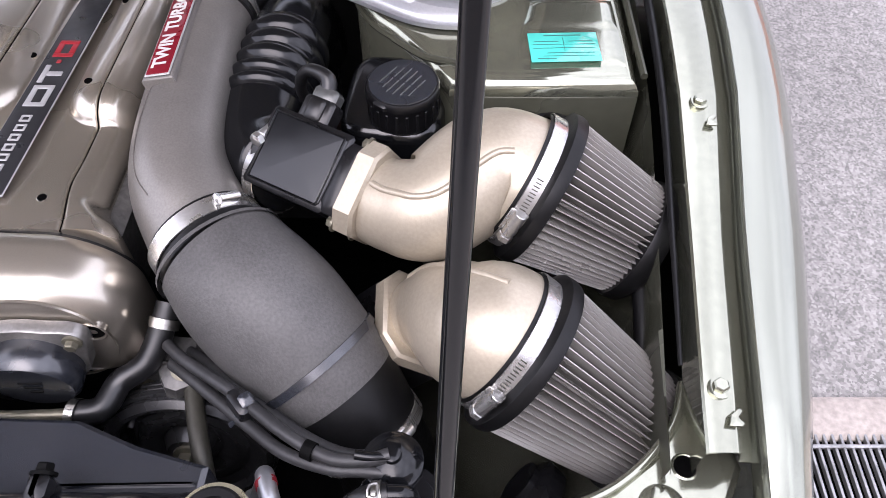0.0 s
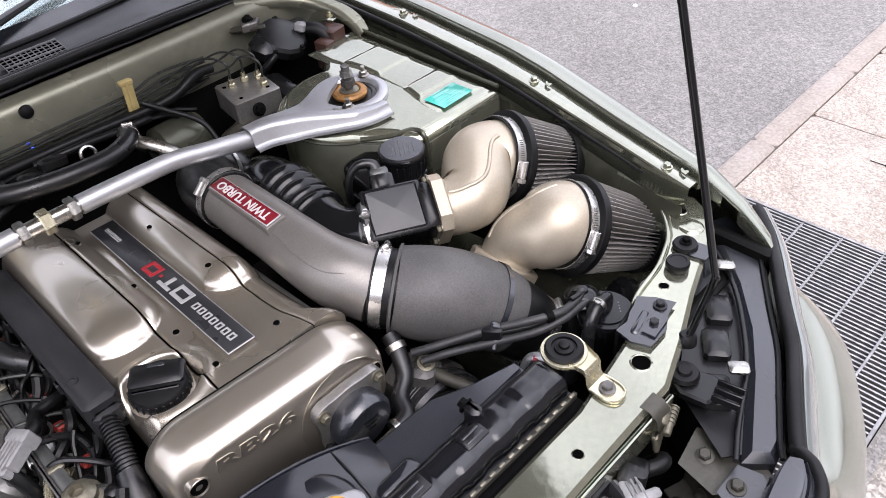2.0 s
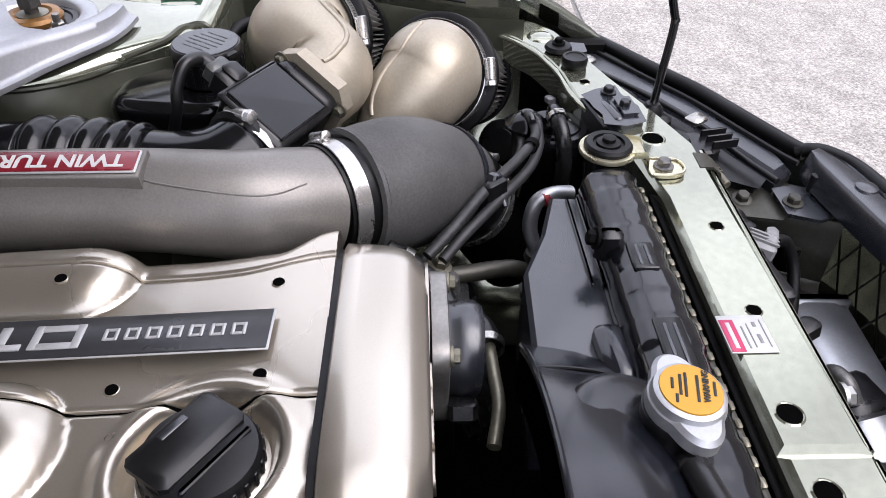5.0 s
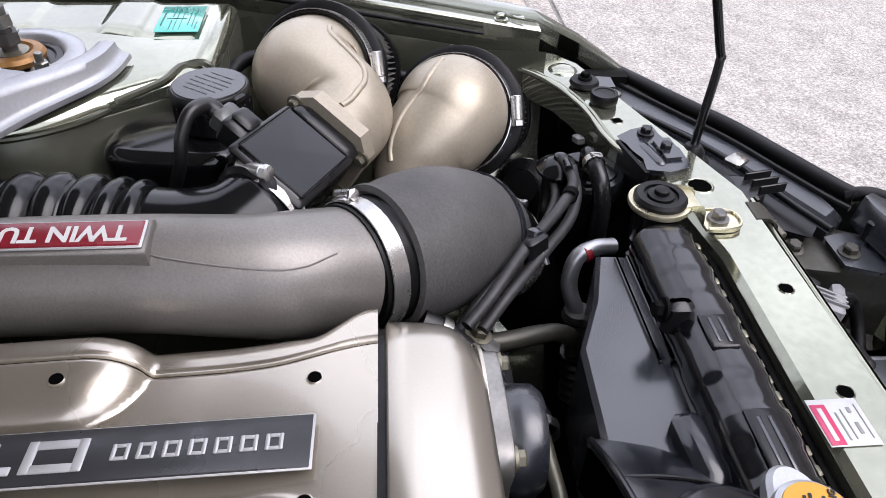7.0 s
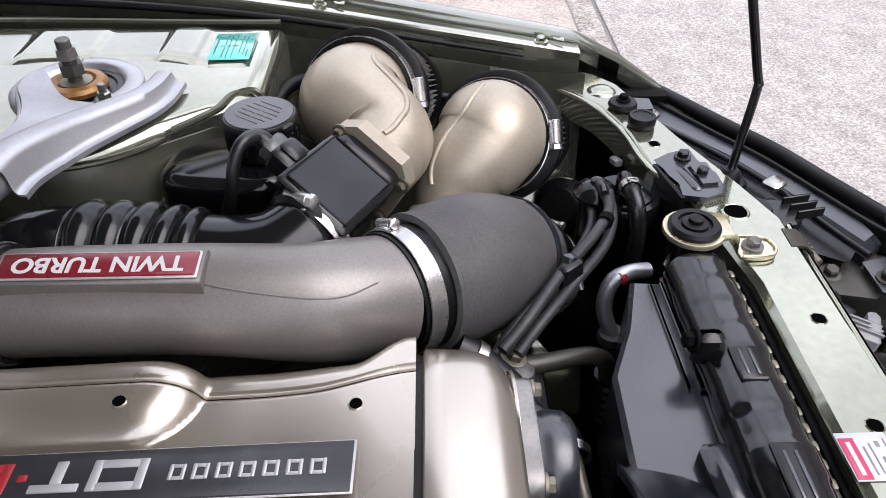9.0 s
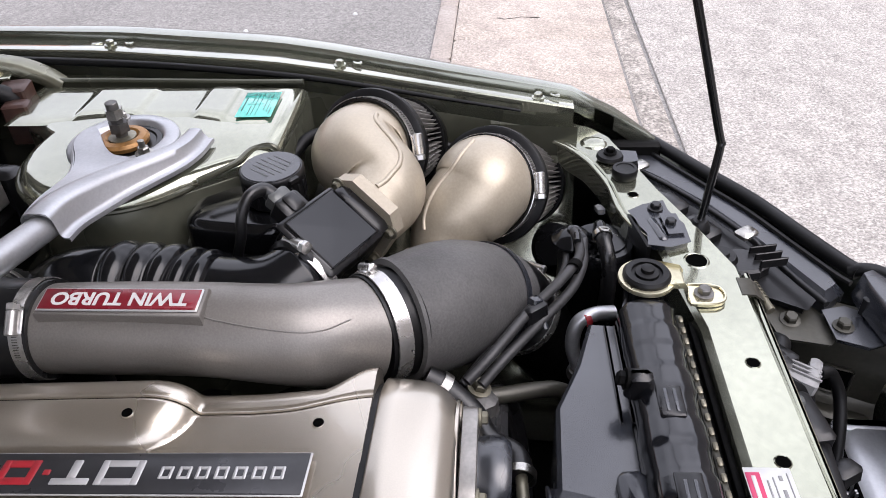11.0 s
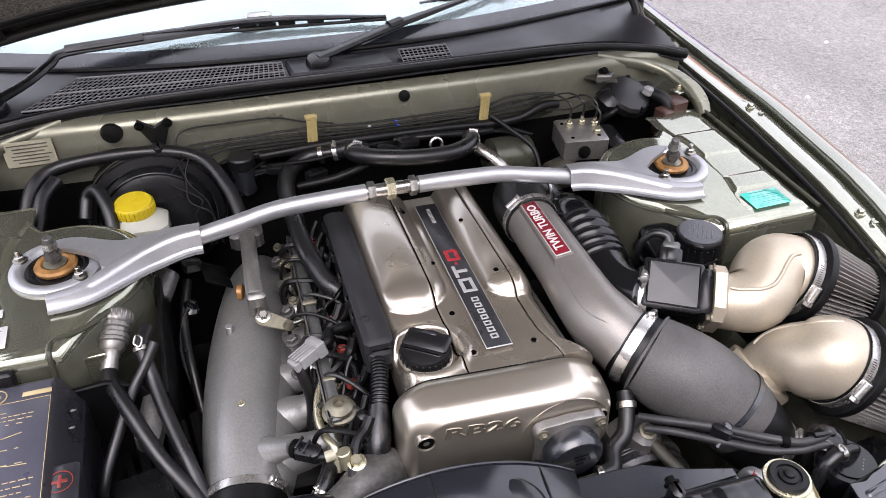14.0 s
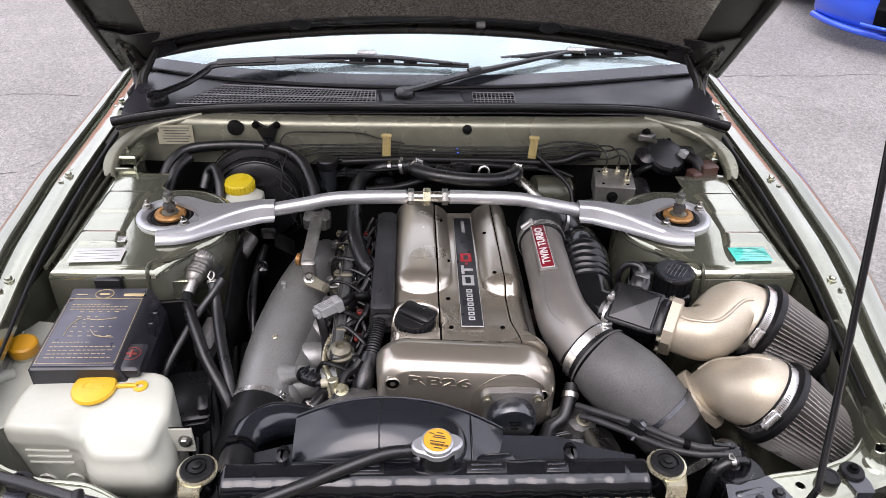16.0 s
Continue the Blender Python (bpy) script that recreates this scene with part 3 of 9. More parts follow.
for x0, y0, ax, n in ((1.3, 2.95, -0.12, 26), (-3.2, 2.45, 0.02, 30), (1.9, 2.7, -0.8, 14), (-2.3, 1.2, 0.5, 16)):
    x, y, a = x0, y0, ax
    for i in range(n):
        a2 = a + rnd.uniform(-0.5, 0.5)
        x2, y2 = x + 0.07 * math.cos(a2), y + 0.07 * math.sin(a2)
        w = rnd.uniform(0.0008, 0.0026)
        crack.add([(x, y - w, GROUND + 0.002), (x2, y2 - w, GROUND + 0.002), (x2, y2 + w, GROUND + 0.002), (x, y + w, GROUND + 0.002)], [(0, 1, 2, 3)])
        x, y = x2, y2
single("crack", crack, "olive", "dark hairline cracks in the asphalt", "crack", kind="structure")
litter = Geo()
for x, y in ((2.9, 0.66), (2.6, 0.69), (3.4, 1.1), (2.2, 1.4), (3.1, 0.2), (4.0, 0.9), (2.7, 1.9)):
    litter.lathe((x, y, GROUND), (0, 0, 1), [(0.012, 0), (0.010, 0.006), (0.004, 0.010)], 7)
tagged(part("pebble", litter, "paper"), "small pale pebbles lying on the asphalt", "pebbles", kind="stuff")

pavement = thing("pavement", (2.6, -0.6, GROUND), "pale concrete slab footpath with open joints", "pavement", kind="structure")
slab_geo = Geo().box((0, 0, 0.004), (0.540, 0.655, 0.03), bev=0.008)
slab_mesh = mesh_of("slab", slab_geo, "slab")
for i in range(-14, 15):
    if i in (-1, -2):
        continue  # the grate lies here
    ob = new("slab", slab_mesh)
    ob.parent = pavement
    ob.location = V((1.637 + 0.276 + 0.552 * i, -0.602, GROUND)) - WHERE["pavement"]
    ob.rotation_euler = (0, 0, 0.010 * math.sin(i * 3.1))
crack = Geo()
rnd = random.Random(9)
for x0, y0, a0, n in ((2.03, -0.52, -1.5, 5), (2.98, -0.45, -1.5, 5), (3.52, -0.55, -1.6, 4)):
    x, y = x0, y0
    for i in range(n):
        a = a0 + rnd.uniform(-0.6, 0.6)
        x2, y2 = x + 0.04 * math.cos(a), y + 0.04 * math.sin(a)
        w = rnd.uniform(0.0012, 0.0035)
        nx, ny = -math.sin(a) * w, math.cos(a) * w
        z = GROUND + 0.0205
        crack.add([(x - nx, y - ny, z), (x2 - nx, y2 - ny, z), (x2 + nx, y2 + ny, z), (x + nx, y + ny, z)], [(0, 1, 2, 3)])
        x, y = x2, y2
part("slab_crack", crack, "dark", pavement, "thin dark cracks across the slabs")
weed = Geo()
for i in range(46):
    x, y = 4.12 + rnd.gauss(0, 0.07), -0.165 + rnd.gauss(0, 0.018)
    a, h = rnd.uniform(0, 6.3), rnd.uniform(0.015, 0.05)
    d = V((math.cos(a), math.sin(a), 0)) * h * 0.6
    w = V((-math.sin(a), math.cos(a), 0)) * 0.006
    p = V((x, y, GROUND))
    weed.add([p - w, p + w, p + d * 0.6 + w + V((0, 0, h * 0.8)), p + d + V((0, 0, h)), p + d * 0.6 - w + V((0, 0, h * 0.8))], [(0, 1, 2, 3, 4)])
tagged(part("weed", weed, "weed"), "small tuft of green weeds growing at the kerb", "weeds", kind="stuff")
kerb_mesh = mesh_of("kerb_stone", Geo().box((0, 0, 0.006), (0.6, 0.082, 0.036), bev=0.01), "kerb")
for i in range(-7, 22):
    ob = new("kerb_stone", kerb_mesh)
    ob.parent = pavement
    ob.location = V((-2.6 + 0.605 * i, -0.230, GROUND)) - WHERE["pavement"]
part("gutter", Geo().box((2.0, -0.99, GROUND - 0.014), (17.0, 0.105, 0.04), bev=0.012), "gutter", pavement, "stained concrete channel")
single("apron", Geo().box((2.0, -4.55, GROUND - 0.006), (17.0, 7.0, 0.04), bev=0.006), "apron", "rough pale exposed-aggregate concrete apron", "concrete", kind="structure")
g = Geo()
grate = thing("drain_grate", (1.45, -0.6, GROUND), "rusty galvanised steel drain grate set in the footpath", "grate")
# black sheet under the bars, in place of the pit's own darkness
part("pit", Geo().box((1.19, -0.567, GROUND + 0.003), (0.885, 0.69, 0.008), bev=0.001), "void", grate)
part("rim", Geo().box((1.633, -0.567, GROUND + 0.014), (0.008, 0.69, 0.020), bev=0.001), "grate", grate)
part("rim", Geo().box((1.19, -0.906, GROUND + 0.014), (0.89, 0.008, 0.020), bev=0.001), "grate", grate)
bar_mesh = mesh_of("bar", Geo().box((0, 0, 0), (0.0050, 0.672, 0.012), bev=0.001), "grate")
for i in range(60):
    ob = new("bar", bar_mesh)
    ob.parent = grate
    ob.location = V((1.622 - 0.0145 * i, -0.567, GROUND + 0.016)) - WHERE["drain_grate"]
for i in range(6):
    part("cross_bar", Geo().box((1.19, -0.285 - 0.107 * i, GROUND + 0.019), (0.87, 0.006, 0.010), bev=0.001), "grate", grate)

# ---- blue car far behind ----
blue = thing("blue_car", (3.3, 4.2, GROUND), "bright blue car parked on the asphalt", "car")
rows = []
for a in np.linspace(0, 1, 17):
    ang = math.pi * (1.0 + a * 0.55)
    cx, cy = 3.35 + 0.62 * math.cos(ang), 3.75 + 0.68 * math.sin(ang)
    rows.append([(cx + 0.05, cy + 0.05, GROUND + 0.12), (cx, cy, GROUND + 0.18), (cx - 0.03, cy - 0.03, GROUND + 0.30), (cx, cy, GROUND + 0.45), (cx + 0.1, cy + 0.12, GROUND + 0.60), (cx + 0.3, cy + 0.35, GROUND + 0.66)])
part("bumper", Geo().sheet(rows, 0.02), "blue", blue)
part("lip", Geo().tube([(r[0][0] - 0.05, r[0][1] - 0.06, GROUND + 0.125) for r in rows[::2]], 0.022), "blue", blue, "bright blue front lip")
# dark sheet laid over the bumper where the intake's shade belongs
part("intake_opening", Geo().sheet([[(r[2][0] * 0.3 + r[1][0] * 0.7 - 0.028, r[2][1] * 0.3 + r[1][1] * 0.7 - 0.034, GROUND + 0.20), (r[2][0] - 0.026, r[2][1] - 0.03, GROUND + 0.30), (r[3][0] - 0.030, r[3][1] - 0.03, GROUND + 0.38)] for r in rows[7:]], 0.004), "dark", blue, "dark sheet in place of the lower air intake's depth")
part("intake_edge", Geo().tube([(r[1][0] - 0.045, r[1][1] - 0.05, GROUND + 0.19) for r in rows[6:]], 0.012), "blue", blue)
part("body", Geo().box((3.65, 4.9, GROUND + 0.42), (1.7, 2.4, 0.5), bev=0.15), "blue", blue)
part("wheel", Geo().lathe((2.76, 4.7, GROUND + 0.31), (1, 0, 0), [(0.2, 0), (0.31, 0.03), (0.31, 0.19), (0.2, 0.22)], 32), "rubber", blue)

# ---- car body ----
car = thing("car_body", (0, 0, GROUND), "jade green sports car shell with an open engine bay", "car")
SIDE = np.array([  # y, rail inner x, rail width, rail height, fender outer x
    (0.95, 0.775, 0.045, 0.900, 0.875), (0.62, 0.772, 0.045, 0.886, 0.885), (0.485, 0.765, 0.045, 0.885, 0.888), (0.11, 0.755, 0.045, 0.880, 0.892),
    (-0.13, 0.746, 0.043, 0.866, 0.888), (-0.22, 0.742, 0.040, 0.855, 0.880), (-0.39, 0.726, 0.030, 0.833, 0.855), (-0.53, 0.712, 0.028, 0.815, 0.822), (-0.60, 0.706, 0.026, 0.806, 0.80)])


def smooth(a, b, x):
    t = min(1.0, max(0.0, (x - a) / (b - a)))
    return t * t * (3 - 2 * t)


def at_y(y, k):
    return float(np.interp(-y, -SIDE[:, 0], SIDE[:, k]))


def fender_section(s, y, xf, xo, z):
    """A narrow crest along the bonnet gap, then a side that falls away steeply."""
    k = xo - xf
    return [(s * (xf + f * k), y, z + h) for f, h in ((0, -0.022), (0, 0.0), (0.04, 0.005), (0.22, 0.007), (0.42, 0.003), (0.58, -0.008), (0.72, -0.027), (0.86, -0.060), (1.0, -0.115))] + [(s * (xo + 0.008), y, z - 0.20), (s * (xo + 0.008), y, z - 0.33), (s * (xo - 0.02), y, z - 0.5), (s * (xo - 0.04), y, 0.22)]


for s in (1, -1):
    rail, fend = [], []
    for y in np.linspace(0.95, -0.575, 40):
        xi, w, z, xo = (at_y(y, k) for k in (1, 2, 3, 4))
        xf = xi + w + 0.014
        rail.append([(s * (xi - 0.001), y, z - 0.045), (s * xi, y, z - 0.002), (s * (xi + 0.002), y, z), (s * (xi + w - 0.004), y, z), (s * (xi + w), y, z - 0.003), (s * (xi + w + 0.003), y, z - 0.018), (s * (xf + 0.002), y, z - 0.02)])
        fend.append(fender_section(s, y, xf, xo + (0.010 if s > 0 else -0.012), z))
    for y, xf, xo, z in ((-0.61, 0.750, 0.816, 0.790), (-0.64, 0.750, 0.810, 0.775), (-0.665, 0.748, 0.800, 0.759), (-0.69, 0.745, 0.786, 0.743), (-0.703, 0.742, 0.770, 0.733)):
        fend.append(fender_section(s, y, xf, xo, z))
    part("fender_rail", Geo().sheet(rail, 0.002), "green_dirty", car, "painted fender mounting rail")
    fo = part("fender", Geo().sheet(fend, 0.002), "fender", car, "glossy jade green front fender")
    for y in (0.51, 0.114, -0.235, -0.525):
        xi, w, z = (at_y(y, k) for k in (1, 2, 3))
        b = Geo().bolt((s * (xi + w * 0.5), y, z), r=0.0065)
        part("bolt", b, "green_dirty", fo)
        for dy in (-0.028, 0.028):
            q = 1 if dy > 0 else -1
            d = Geo().prism([(0.002, 0.010), (0.006, -0.002), (0.016, -0.009), (0.019, -0.006), (0.013, 0.001), (0.018, 0.008), (0.015, 0.011)], -0.001, 0.0007, 0.0006, Matrix.Translation((s * (xi + w * 0.48), y + dy * 0.85, z)) @ Matrix.Diagonal((0.75 * s, 0.75 * q, 1, 1)), 3)
            part("dimple", d, "green_dirty", fo)
    part("weatherstrip", Geo().tube([(s * (at_y(y, 1) - 0.012), y, at_y(y, 3) - 0.012) for y in (0.42, 0.2, 0.0, -0.2, -0.38, -0.5)], [0.006, 0.006, 0.0055, 0.0045, 0.003, 0.002], 10), "rubber", car, "black rubber weatherstrip")

    # apron wall behind the filters and battery
    ap = []
    for y in np.linspace(0.34, -0.58, 16):
        x = at_y(y, 1) - 0.02 + (0.055 * smooth(-0.19, -0.26, y) if s < 0 else 0)
        ap.append([(s * x, y, at_y(y, 3) - 0.03), (s * (x - 0.003), y, 0.79), (s * (x - 0.006), y, 0.745), (s * (x - 0.02), y, 0.66), (s * (x - 0.10), y, 0.58), (s * (x - 0.18), y, 0.50), (s * (x - 0.24), y, 0.40)])
    # upper wing wall in the darker jade, its shade put into the colour
    part("apron_wall", Geo().sheet([p[:3] for p in ap], 0.003), "darkened_green", car)
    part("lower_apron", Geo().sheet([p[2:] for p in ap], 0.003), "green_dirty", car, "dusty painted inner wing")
    part("tyre", Geo().lathe((s * 0.62, -0.02, GROUND + 0.322), (s, 0, 0), [(0.20, 0), (0.30, 0.0), (0.322, 0.03), (0.322, 0.20), (0.30, 0.23), (0.20, 0.23)], 40), "rubber", car)

    # strut tower: a round dome towards the engine, a flat shelf towards the fender
    poly = [(0.712, -0.196), (0.716, 0.0), (0.722, 0.21), (0.66, 0.215), (0.60, 0.165)]
    poly += [(0.532 + 0.128 * math.cos(a), 0.0 + 0.128 * math.sin(a)) for a in np.radians(np.linspace(75, 232, 14))]
    poly += [(0.49, -0.15), (0.515, -0.196)]
    poly = [(s * x, y) for x, y in poly][::s]
    # walls take the darker jade as painted shade; only the top keeps full tone
    tower = part("strut_tower", Geo().prism(poly, 0.45, 0.826, 0.002, None, 1), "darkened_green", car, "painted strut tower with a flat shelf", 50)
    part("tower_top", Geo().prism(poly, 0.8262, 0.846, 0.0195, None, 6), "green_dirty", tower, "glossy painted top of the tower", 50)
    part("tower_seam", Geo().tube([(s * (0.532 + 0.1285 * math.cos(a)), 0.1285 * math.sin(a), 0.829) for a in np.radians(np.linspace(90, 238, 20))], 0.0035, 8, 1), "darkened_green", tower, "welded seam round the dome")
    plat = []
    for y in np.linspace(0.19, -0.172, 91):
        lv = 0.0
        for y0, hgt in ((0.10, 0.0034), (0.015, -0.003), (-0.063, 0.0034), (-0.107, -0.003)):
            lv += hgt * smooth(y0 + 0.004, y0 - 0.004, y)
        row = []
        for i, x in enumerate(np.linspace(0.606, 0.700, 13)):
            e = min(1.0, (x - 0.606) / 0.012, (0.700 - x) / 0.008, (0.19 - y) / 0.010, (y + 0.172) / 0.010)
            row.append((s * (x + 0.02 * smooth(0.05, 0.15, abs(y)) * (1 - i / 12) * -1), y, 0.8456 + (0.0024 + lv) * smooth(0, 1, max(0, e)) - 0.0004))
        plat.append(row)
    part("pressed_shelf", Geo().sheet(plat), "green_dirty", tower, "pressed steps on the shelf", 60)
    part("seam", Geo().tube([(s * 0.715, y, 0.850 + 0.002 * math.sin(9 * y)) for y in np.linspace(0.2, -0.19, 9)], 0.004, 8), "darkened_green", tower, "ridge of brushed seam sealer")
    part("seam", Geo().tube([(s * 0.455, -0.12, 0.842), (s * 0.49, -0.155, 0.845), (s * 0.525, -0.17, 0.846), (s * 0.528, -0.198, 0.838), (s * 0.53, -0.20, 0.74)], 0.004, 8), "darkened_green", tower, "ridge of brushed seam sealer")
    # arched panel between firewall and strut tower, open towards the bay
    arch = []
    for a, b in zip(spline([(0.535, 0.330, 0.926), (0.555, 0.322, 0.923), (0.58, 0.314, 0.918), (0.634, 0.300, 0.908), (0.670, 0.268, 0.896), (0.686, 0.222, 0.880), (0.690, 0.185, 0.860), (0.688, 0.165, 0.848)], 4), spline([(0.54, 0.345, 0.929), (0.562, 0.345, 0.926), (0.592, 0.342, 0.920), (0.655, 0.330, 0.909), (0.705, 0.290, 0.895), (0.730, 0.235, 0.880), (0.735, 0.195, 0.862), (0.725, 0.165, 0.849)], 4)):
        b = V(b)
        a = V(a).lerp(b, 0.35)
        arch.append([(s * a.x, a.y, a.z - 0.014), (s * a.x, a.y, a.z - 0.004)] + [(s * (a.x + (b.x - a.x) * f), a.y + (b.y - a.y) * f, a.z + (b.z - a.z) * f + 0.004 * math.sin(math.pi * min(1, f * 2.2) * 0.5) ) for f in (0.12, 0.35, 0.7, 1.0)])
    part("cowl_arch", Geo().sheet(arch, 0.002), "firewall", car, "arched painted panel beside the firewall", 50)

    # front corner of the radiator support
    sup = [(0.0, -0.676), (0.30, -0.676), (0.43, -0.655), (0.50, -0.622), (0.569, -0.613), (0.605, -0.603), (0.642, -0.588), (0.676, -0.563), (0.703, -0.531), (0.717, -0.495), (0.732, -0.495), (0.750, -0.570), (0.731, -0.605), (0.701, -0.630), (0.648, -0.648), (0.56, -0.678), (0.475, -0.712), (0.40, -0.738), (0.0, -0.744)]
    sup = [(s * x, y) for x, y in sup][::-s]
    beam = part("radiator_support", Geo().prism(sup, 0.728, 0.768, 0.006), "green_dirty", car, "painted radiator support panel with round holes")
    for x, y, r in ((0.703, -0.570, 0.009), (0.41, -0.692, 0.0115), (0.252, -0.713, 0.006), (0.138, -0.708, 0.006), (0.032, -0.696, 0.009), (0.545, -0.640, 0.006)):
        # black disc on the panel paints the hole's depth
        part("hole", Geo().lathe((s * x, y, 0.7665), (0, 0, 1), [(r, 0), (r, 0.0022), (r * 0.8, 0.0024)], 20), "void", beam, "flat black disc for the shade in a round hole")
        part("hole_rim", Geo().lathe((s * x, y, 0.7675), (0, 0, 1), [(r * 1.35, 0), (r * 1.1, 0.0015), (r, 0.0008)], 24, False, False), "green_dirty", beam)
    part("flange", Geo().tube([(s * x, y, 0.765) for x, y in ((0.716, -0.495), (0.702, -0.531), (0.675, -0.563), (0.641, -0.588), (0.604, -0.603), (0.568, -0.613), (0.50, -0.624), (0.43, -0.662))], 0.0042, 10), "green_dirty", beam)
    part("embossed_boss", Geo().lathe((s * 0.679, -0.603, 0.7672), (0, 0, 1), [(0.0205, -0.001), (0.0180, 0.0020), (0.0140, 0.0040), (0.0080, 0.0048)], 28), "green_dirty", beam)
    part("front_flange", Geo().box((s * 0.20, -0.7445, 0.738), (0.396, 0.006, 0.05), bev=0.002), "green_dirty", beam)
    # near-black sheets added to close the front corner against the ground
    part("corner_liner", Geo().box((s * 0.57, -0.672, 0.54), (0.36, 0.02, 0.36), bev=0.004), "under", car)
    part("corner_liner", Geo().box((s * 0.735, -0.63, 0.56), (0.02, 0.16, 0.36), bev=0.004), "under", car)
    # front bumper and headlight
    bp = []
    top = spline([(0.0, -0.985, 0.70), (0.20, -0.978, 0.70), (0.36, -0.955, 0.695), (0.43, -0.928, 0.680), (0.475, -0.905, 0.645), (0.53, -0.880, 0.625), (0.60, -0.845, 0.615), (0.67, -0.800, 0.61), (0.735, -0.755, 0.61), (0.80, -0.700, 0.61), (0.835, -0.655, 0.61), (0.84, -0.615, 0.61)], 3)
    bulge = spline([(0.0, -1.06, 0.62), (0.20, -1.045, 0.625), (0.38, -1.005, 0.625), (0.47, -0.985, 0.61), (0.535, -0.967, 0.585), (0.60, -0.950, 0.565), (0.675, -0.920, 0.555), (0.755, -0.878, 0.55), (0.822, -0.832, 0.55), (0.872, -0.770, 0.55), (0.882, -0.695, 0.55), (0.865, -0.625, 0.55)], 3)
    for p, q in zip(top, bulge):
        p, q = V(p), V(q)
        row = [p.lerp(q, -0.25) - V((0, 0, 0.012)), p.lerp(q, -0.06) - V((0, 0, 0.002))]
        row += [p.lerp(q, f) + V((0, 0, 0.35 * (p.z - q.z) * math.sin(math.pi * f))) for f in (0.05, 0.3, 0.55, 0.8, 0.93, 1.0)]
        row += [q + V((0, 0, -0.02)), q + V((0, 0, -0.10)), V((q.x * 0.97, q.y * 0.97, 0.25))]
        bp.append([(s * v.x, v.y, v.z) for v in row])
    part("bumper", Geo().sheet(bp, 0.002), "fender", car, "glossy jade green front bumper")

# firewall and its flange
fw = []
for x in np.linspace(-0.74, 0.74, 31):
    k = 0.02 * (abs(x) / 0.74) ** 3
    fw.append([(x, 0.35 + k, 0.928), (x, 0.335 + k, 0.928), (x, 0.318 + k, 0.92), (x, 0.31 + k, 0.905), (x, 0.310 + k, 0.872), (x, 0.307 + k, 0.86), (x, 0.303 + k, 0.84), (x, 0.30 + k, 0.815), (x, 0.30 + k, 0.60), (x, 0.25 + k, 0.40)])
fwall = part("firewall", Geo().sheet([p[:8] for p in fw], 0.003, (0, 1, 0)), "firewall", car, "painted firewall behind the engine")
# below the paint the wall turns near-black, as painted shade
part("lower_firewall", Geo().sheet([p[7:] for p in fw], 0.003, (0, 1, 0)), "under", car, "lower firewall, near-black in place of deep shade")
# near-black fill so the ground stays hidden behind the bumper
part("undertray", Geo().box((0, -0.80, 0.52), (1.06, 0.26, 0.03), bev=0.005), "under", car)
for x, z in ((0.10, 0.905), (-0.455, 0.905)):
    part("grommet", Geo().lathe((x, 0.312, z), (0, -1, 0), [(0.012 if x > 0 else 0.02, 0), (0.011 if x > 0 else 0.018, 0.006), (0.004, 0.009)], 20), "rubber", fwall)
part("clip_bracket", Geo().prism([(-0.03, 0.024), (-0.022, 0.012), (0.0, -0.03), (0.012, -0.03), (0.028, 0.012), (0.036, 0.022), (0.028, 0.032), (0.003, 0.016), (-0.024, 0.034)], 0, 0.006, 0.001, basis((-0.382, 0.305, 0.895), (1, 0, 0), (0, 0, 1))), "plastic", fwall, "black hose clip bracket")
for dx in (-0.022, 0.028):
    part("bracket_bolt", Geo().bolt((-0.382 + dx, 0.298, 0.918), (0, -1, 0), 0.006), "dark", fwall)
part("hose_strap", Geo().box((-0.378, 0.285, 0.868), (0.020, 0.026, 0.042), (8, 0, 0), 0.006), "plastic", fwall)
part("data_label", Geo().box((-0.60, 0.313, 0.885), (0.085, 0.002, 0.05), bev=0.0005), "yellowed", fwall, "yellowed data label with unreadable print")
for i in range(6):
    part("print_bar", Geo().box((-0.60 + 0.003 * (i % 2), 0.3115, 0.903 - 0.007 * i), (0.068 - 0.008 * (i % 3), 0.001, 0.002), bev=0.0002), "pipe", fwall)
# bay floor and lower members, near-black to imitate the bay's deep shade
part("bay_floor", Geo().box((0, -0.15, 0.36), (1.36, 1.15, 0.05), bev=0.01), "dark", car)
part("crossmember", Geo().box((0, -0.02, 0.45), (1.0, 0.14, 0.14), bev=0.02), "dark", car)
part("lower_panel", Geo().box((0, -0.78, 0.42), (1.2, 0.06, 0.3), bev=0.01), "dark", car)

# cowl panel, seal, windscreen
seal = single("cowl_seal", Geo().tube([(-0.745, 0.318, 0.915), (-0.66, 0.330, 0.928), (-0.50, 0.352, 0.938), (-0.25, 0.358, 0.942), (0.0, 0.356, 0.943), (0.3, 0.362, 0.942), (0.52, 0.365, 0.938), (0.66, 0.345, 0.928), (0.75, 0.325, 0.912)], 0.0115, 12), "rubber", "black rubber bonnet seal along the cowl", "seal")
part("lip", Geo().tube([(x, y - 0.008 - 0.002 * math.sin(17 * x), z - 0.013 + 0.002 * math.sin(11 * x)) for x, y, z in spline([(-0.735, 0.318, 0.915), (-0.66, 0.330, 0.928), (-0.50, 0.352, 0.938), (-0.25, 0.358, 0.942), (0.0, 0.356, 0.943), (0.3, 0.362, 0.942), (0.52, 0.365, 0.938), (0.66, 0.345, 0.928), (0.74, 0.325, 0.912)], 4)], 0.0035, 8, 1), "plastic", seal, "thin lower sealing lip")
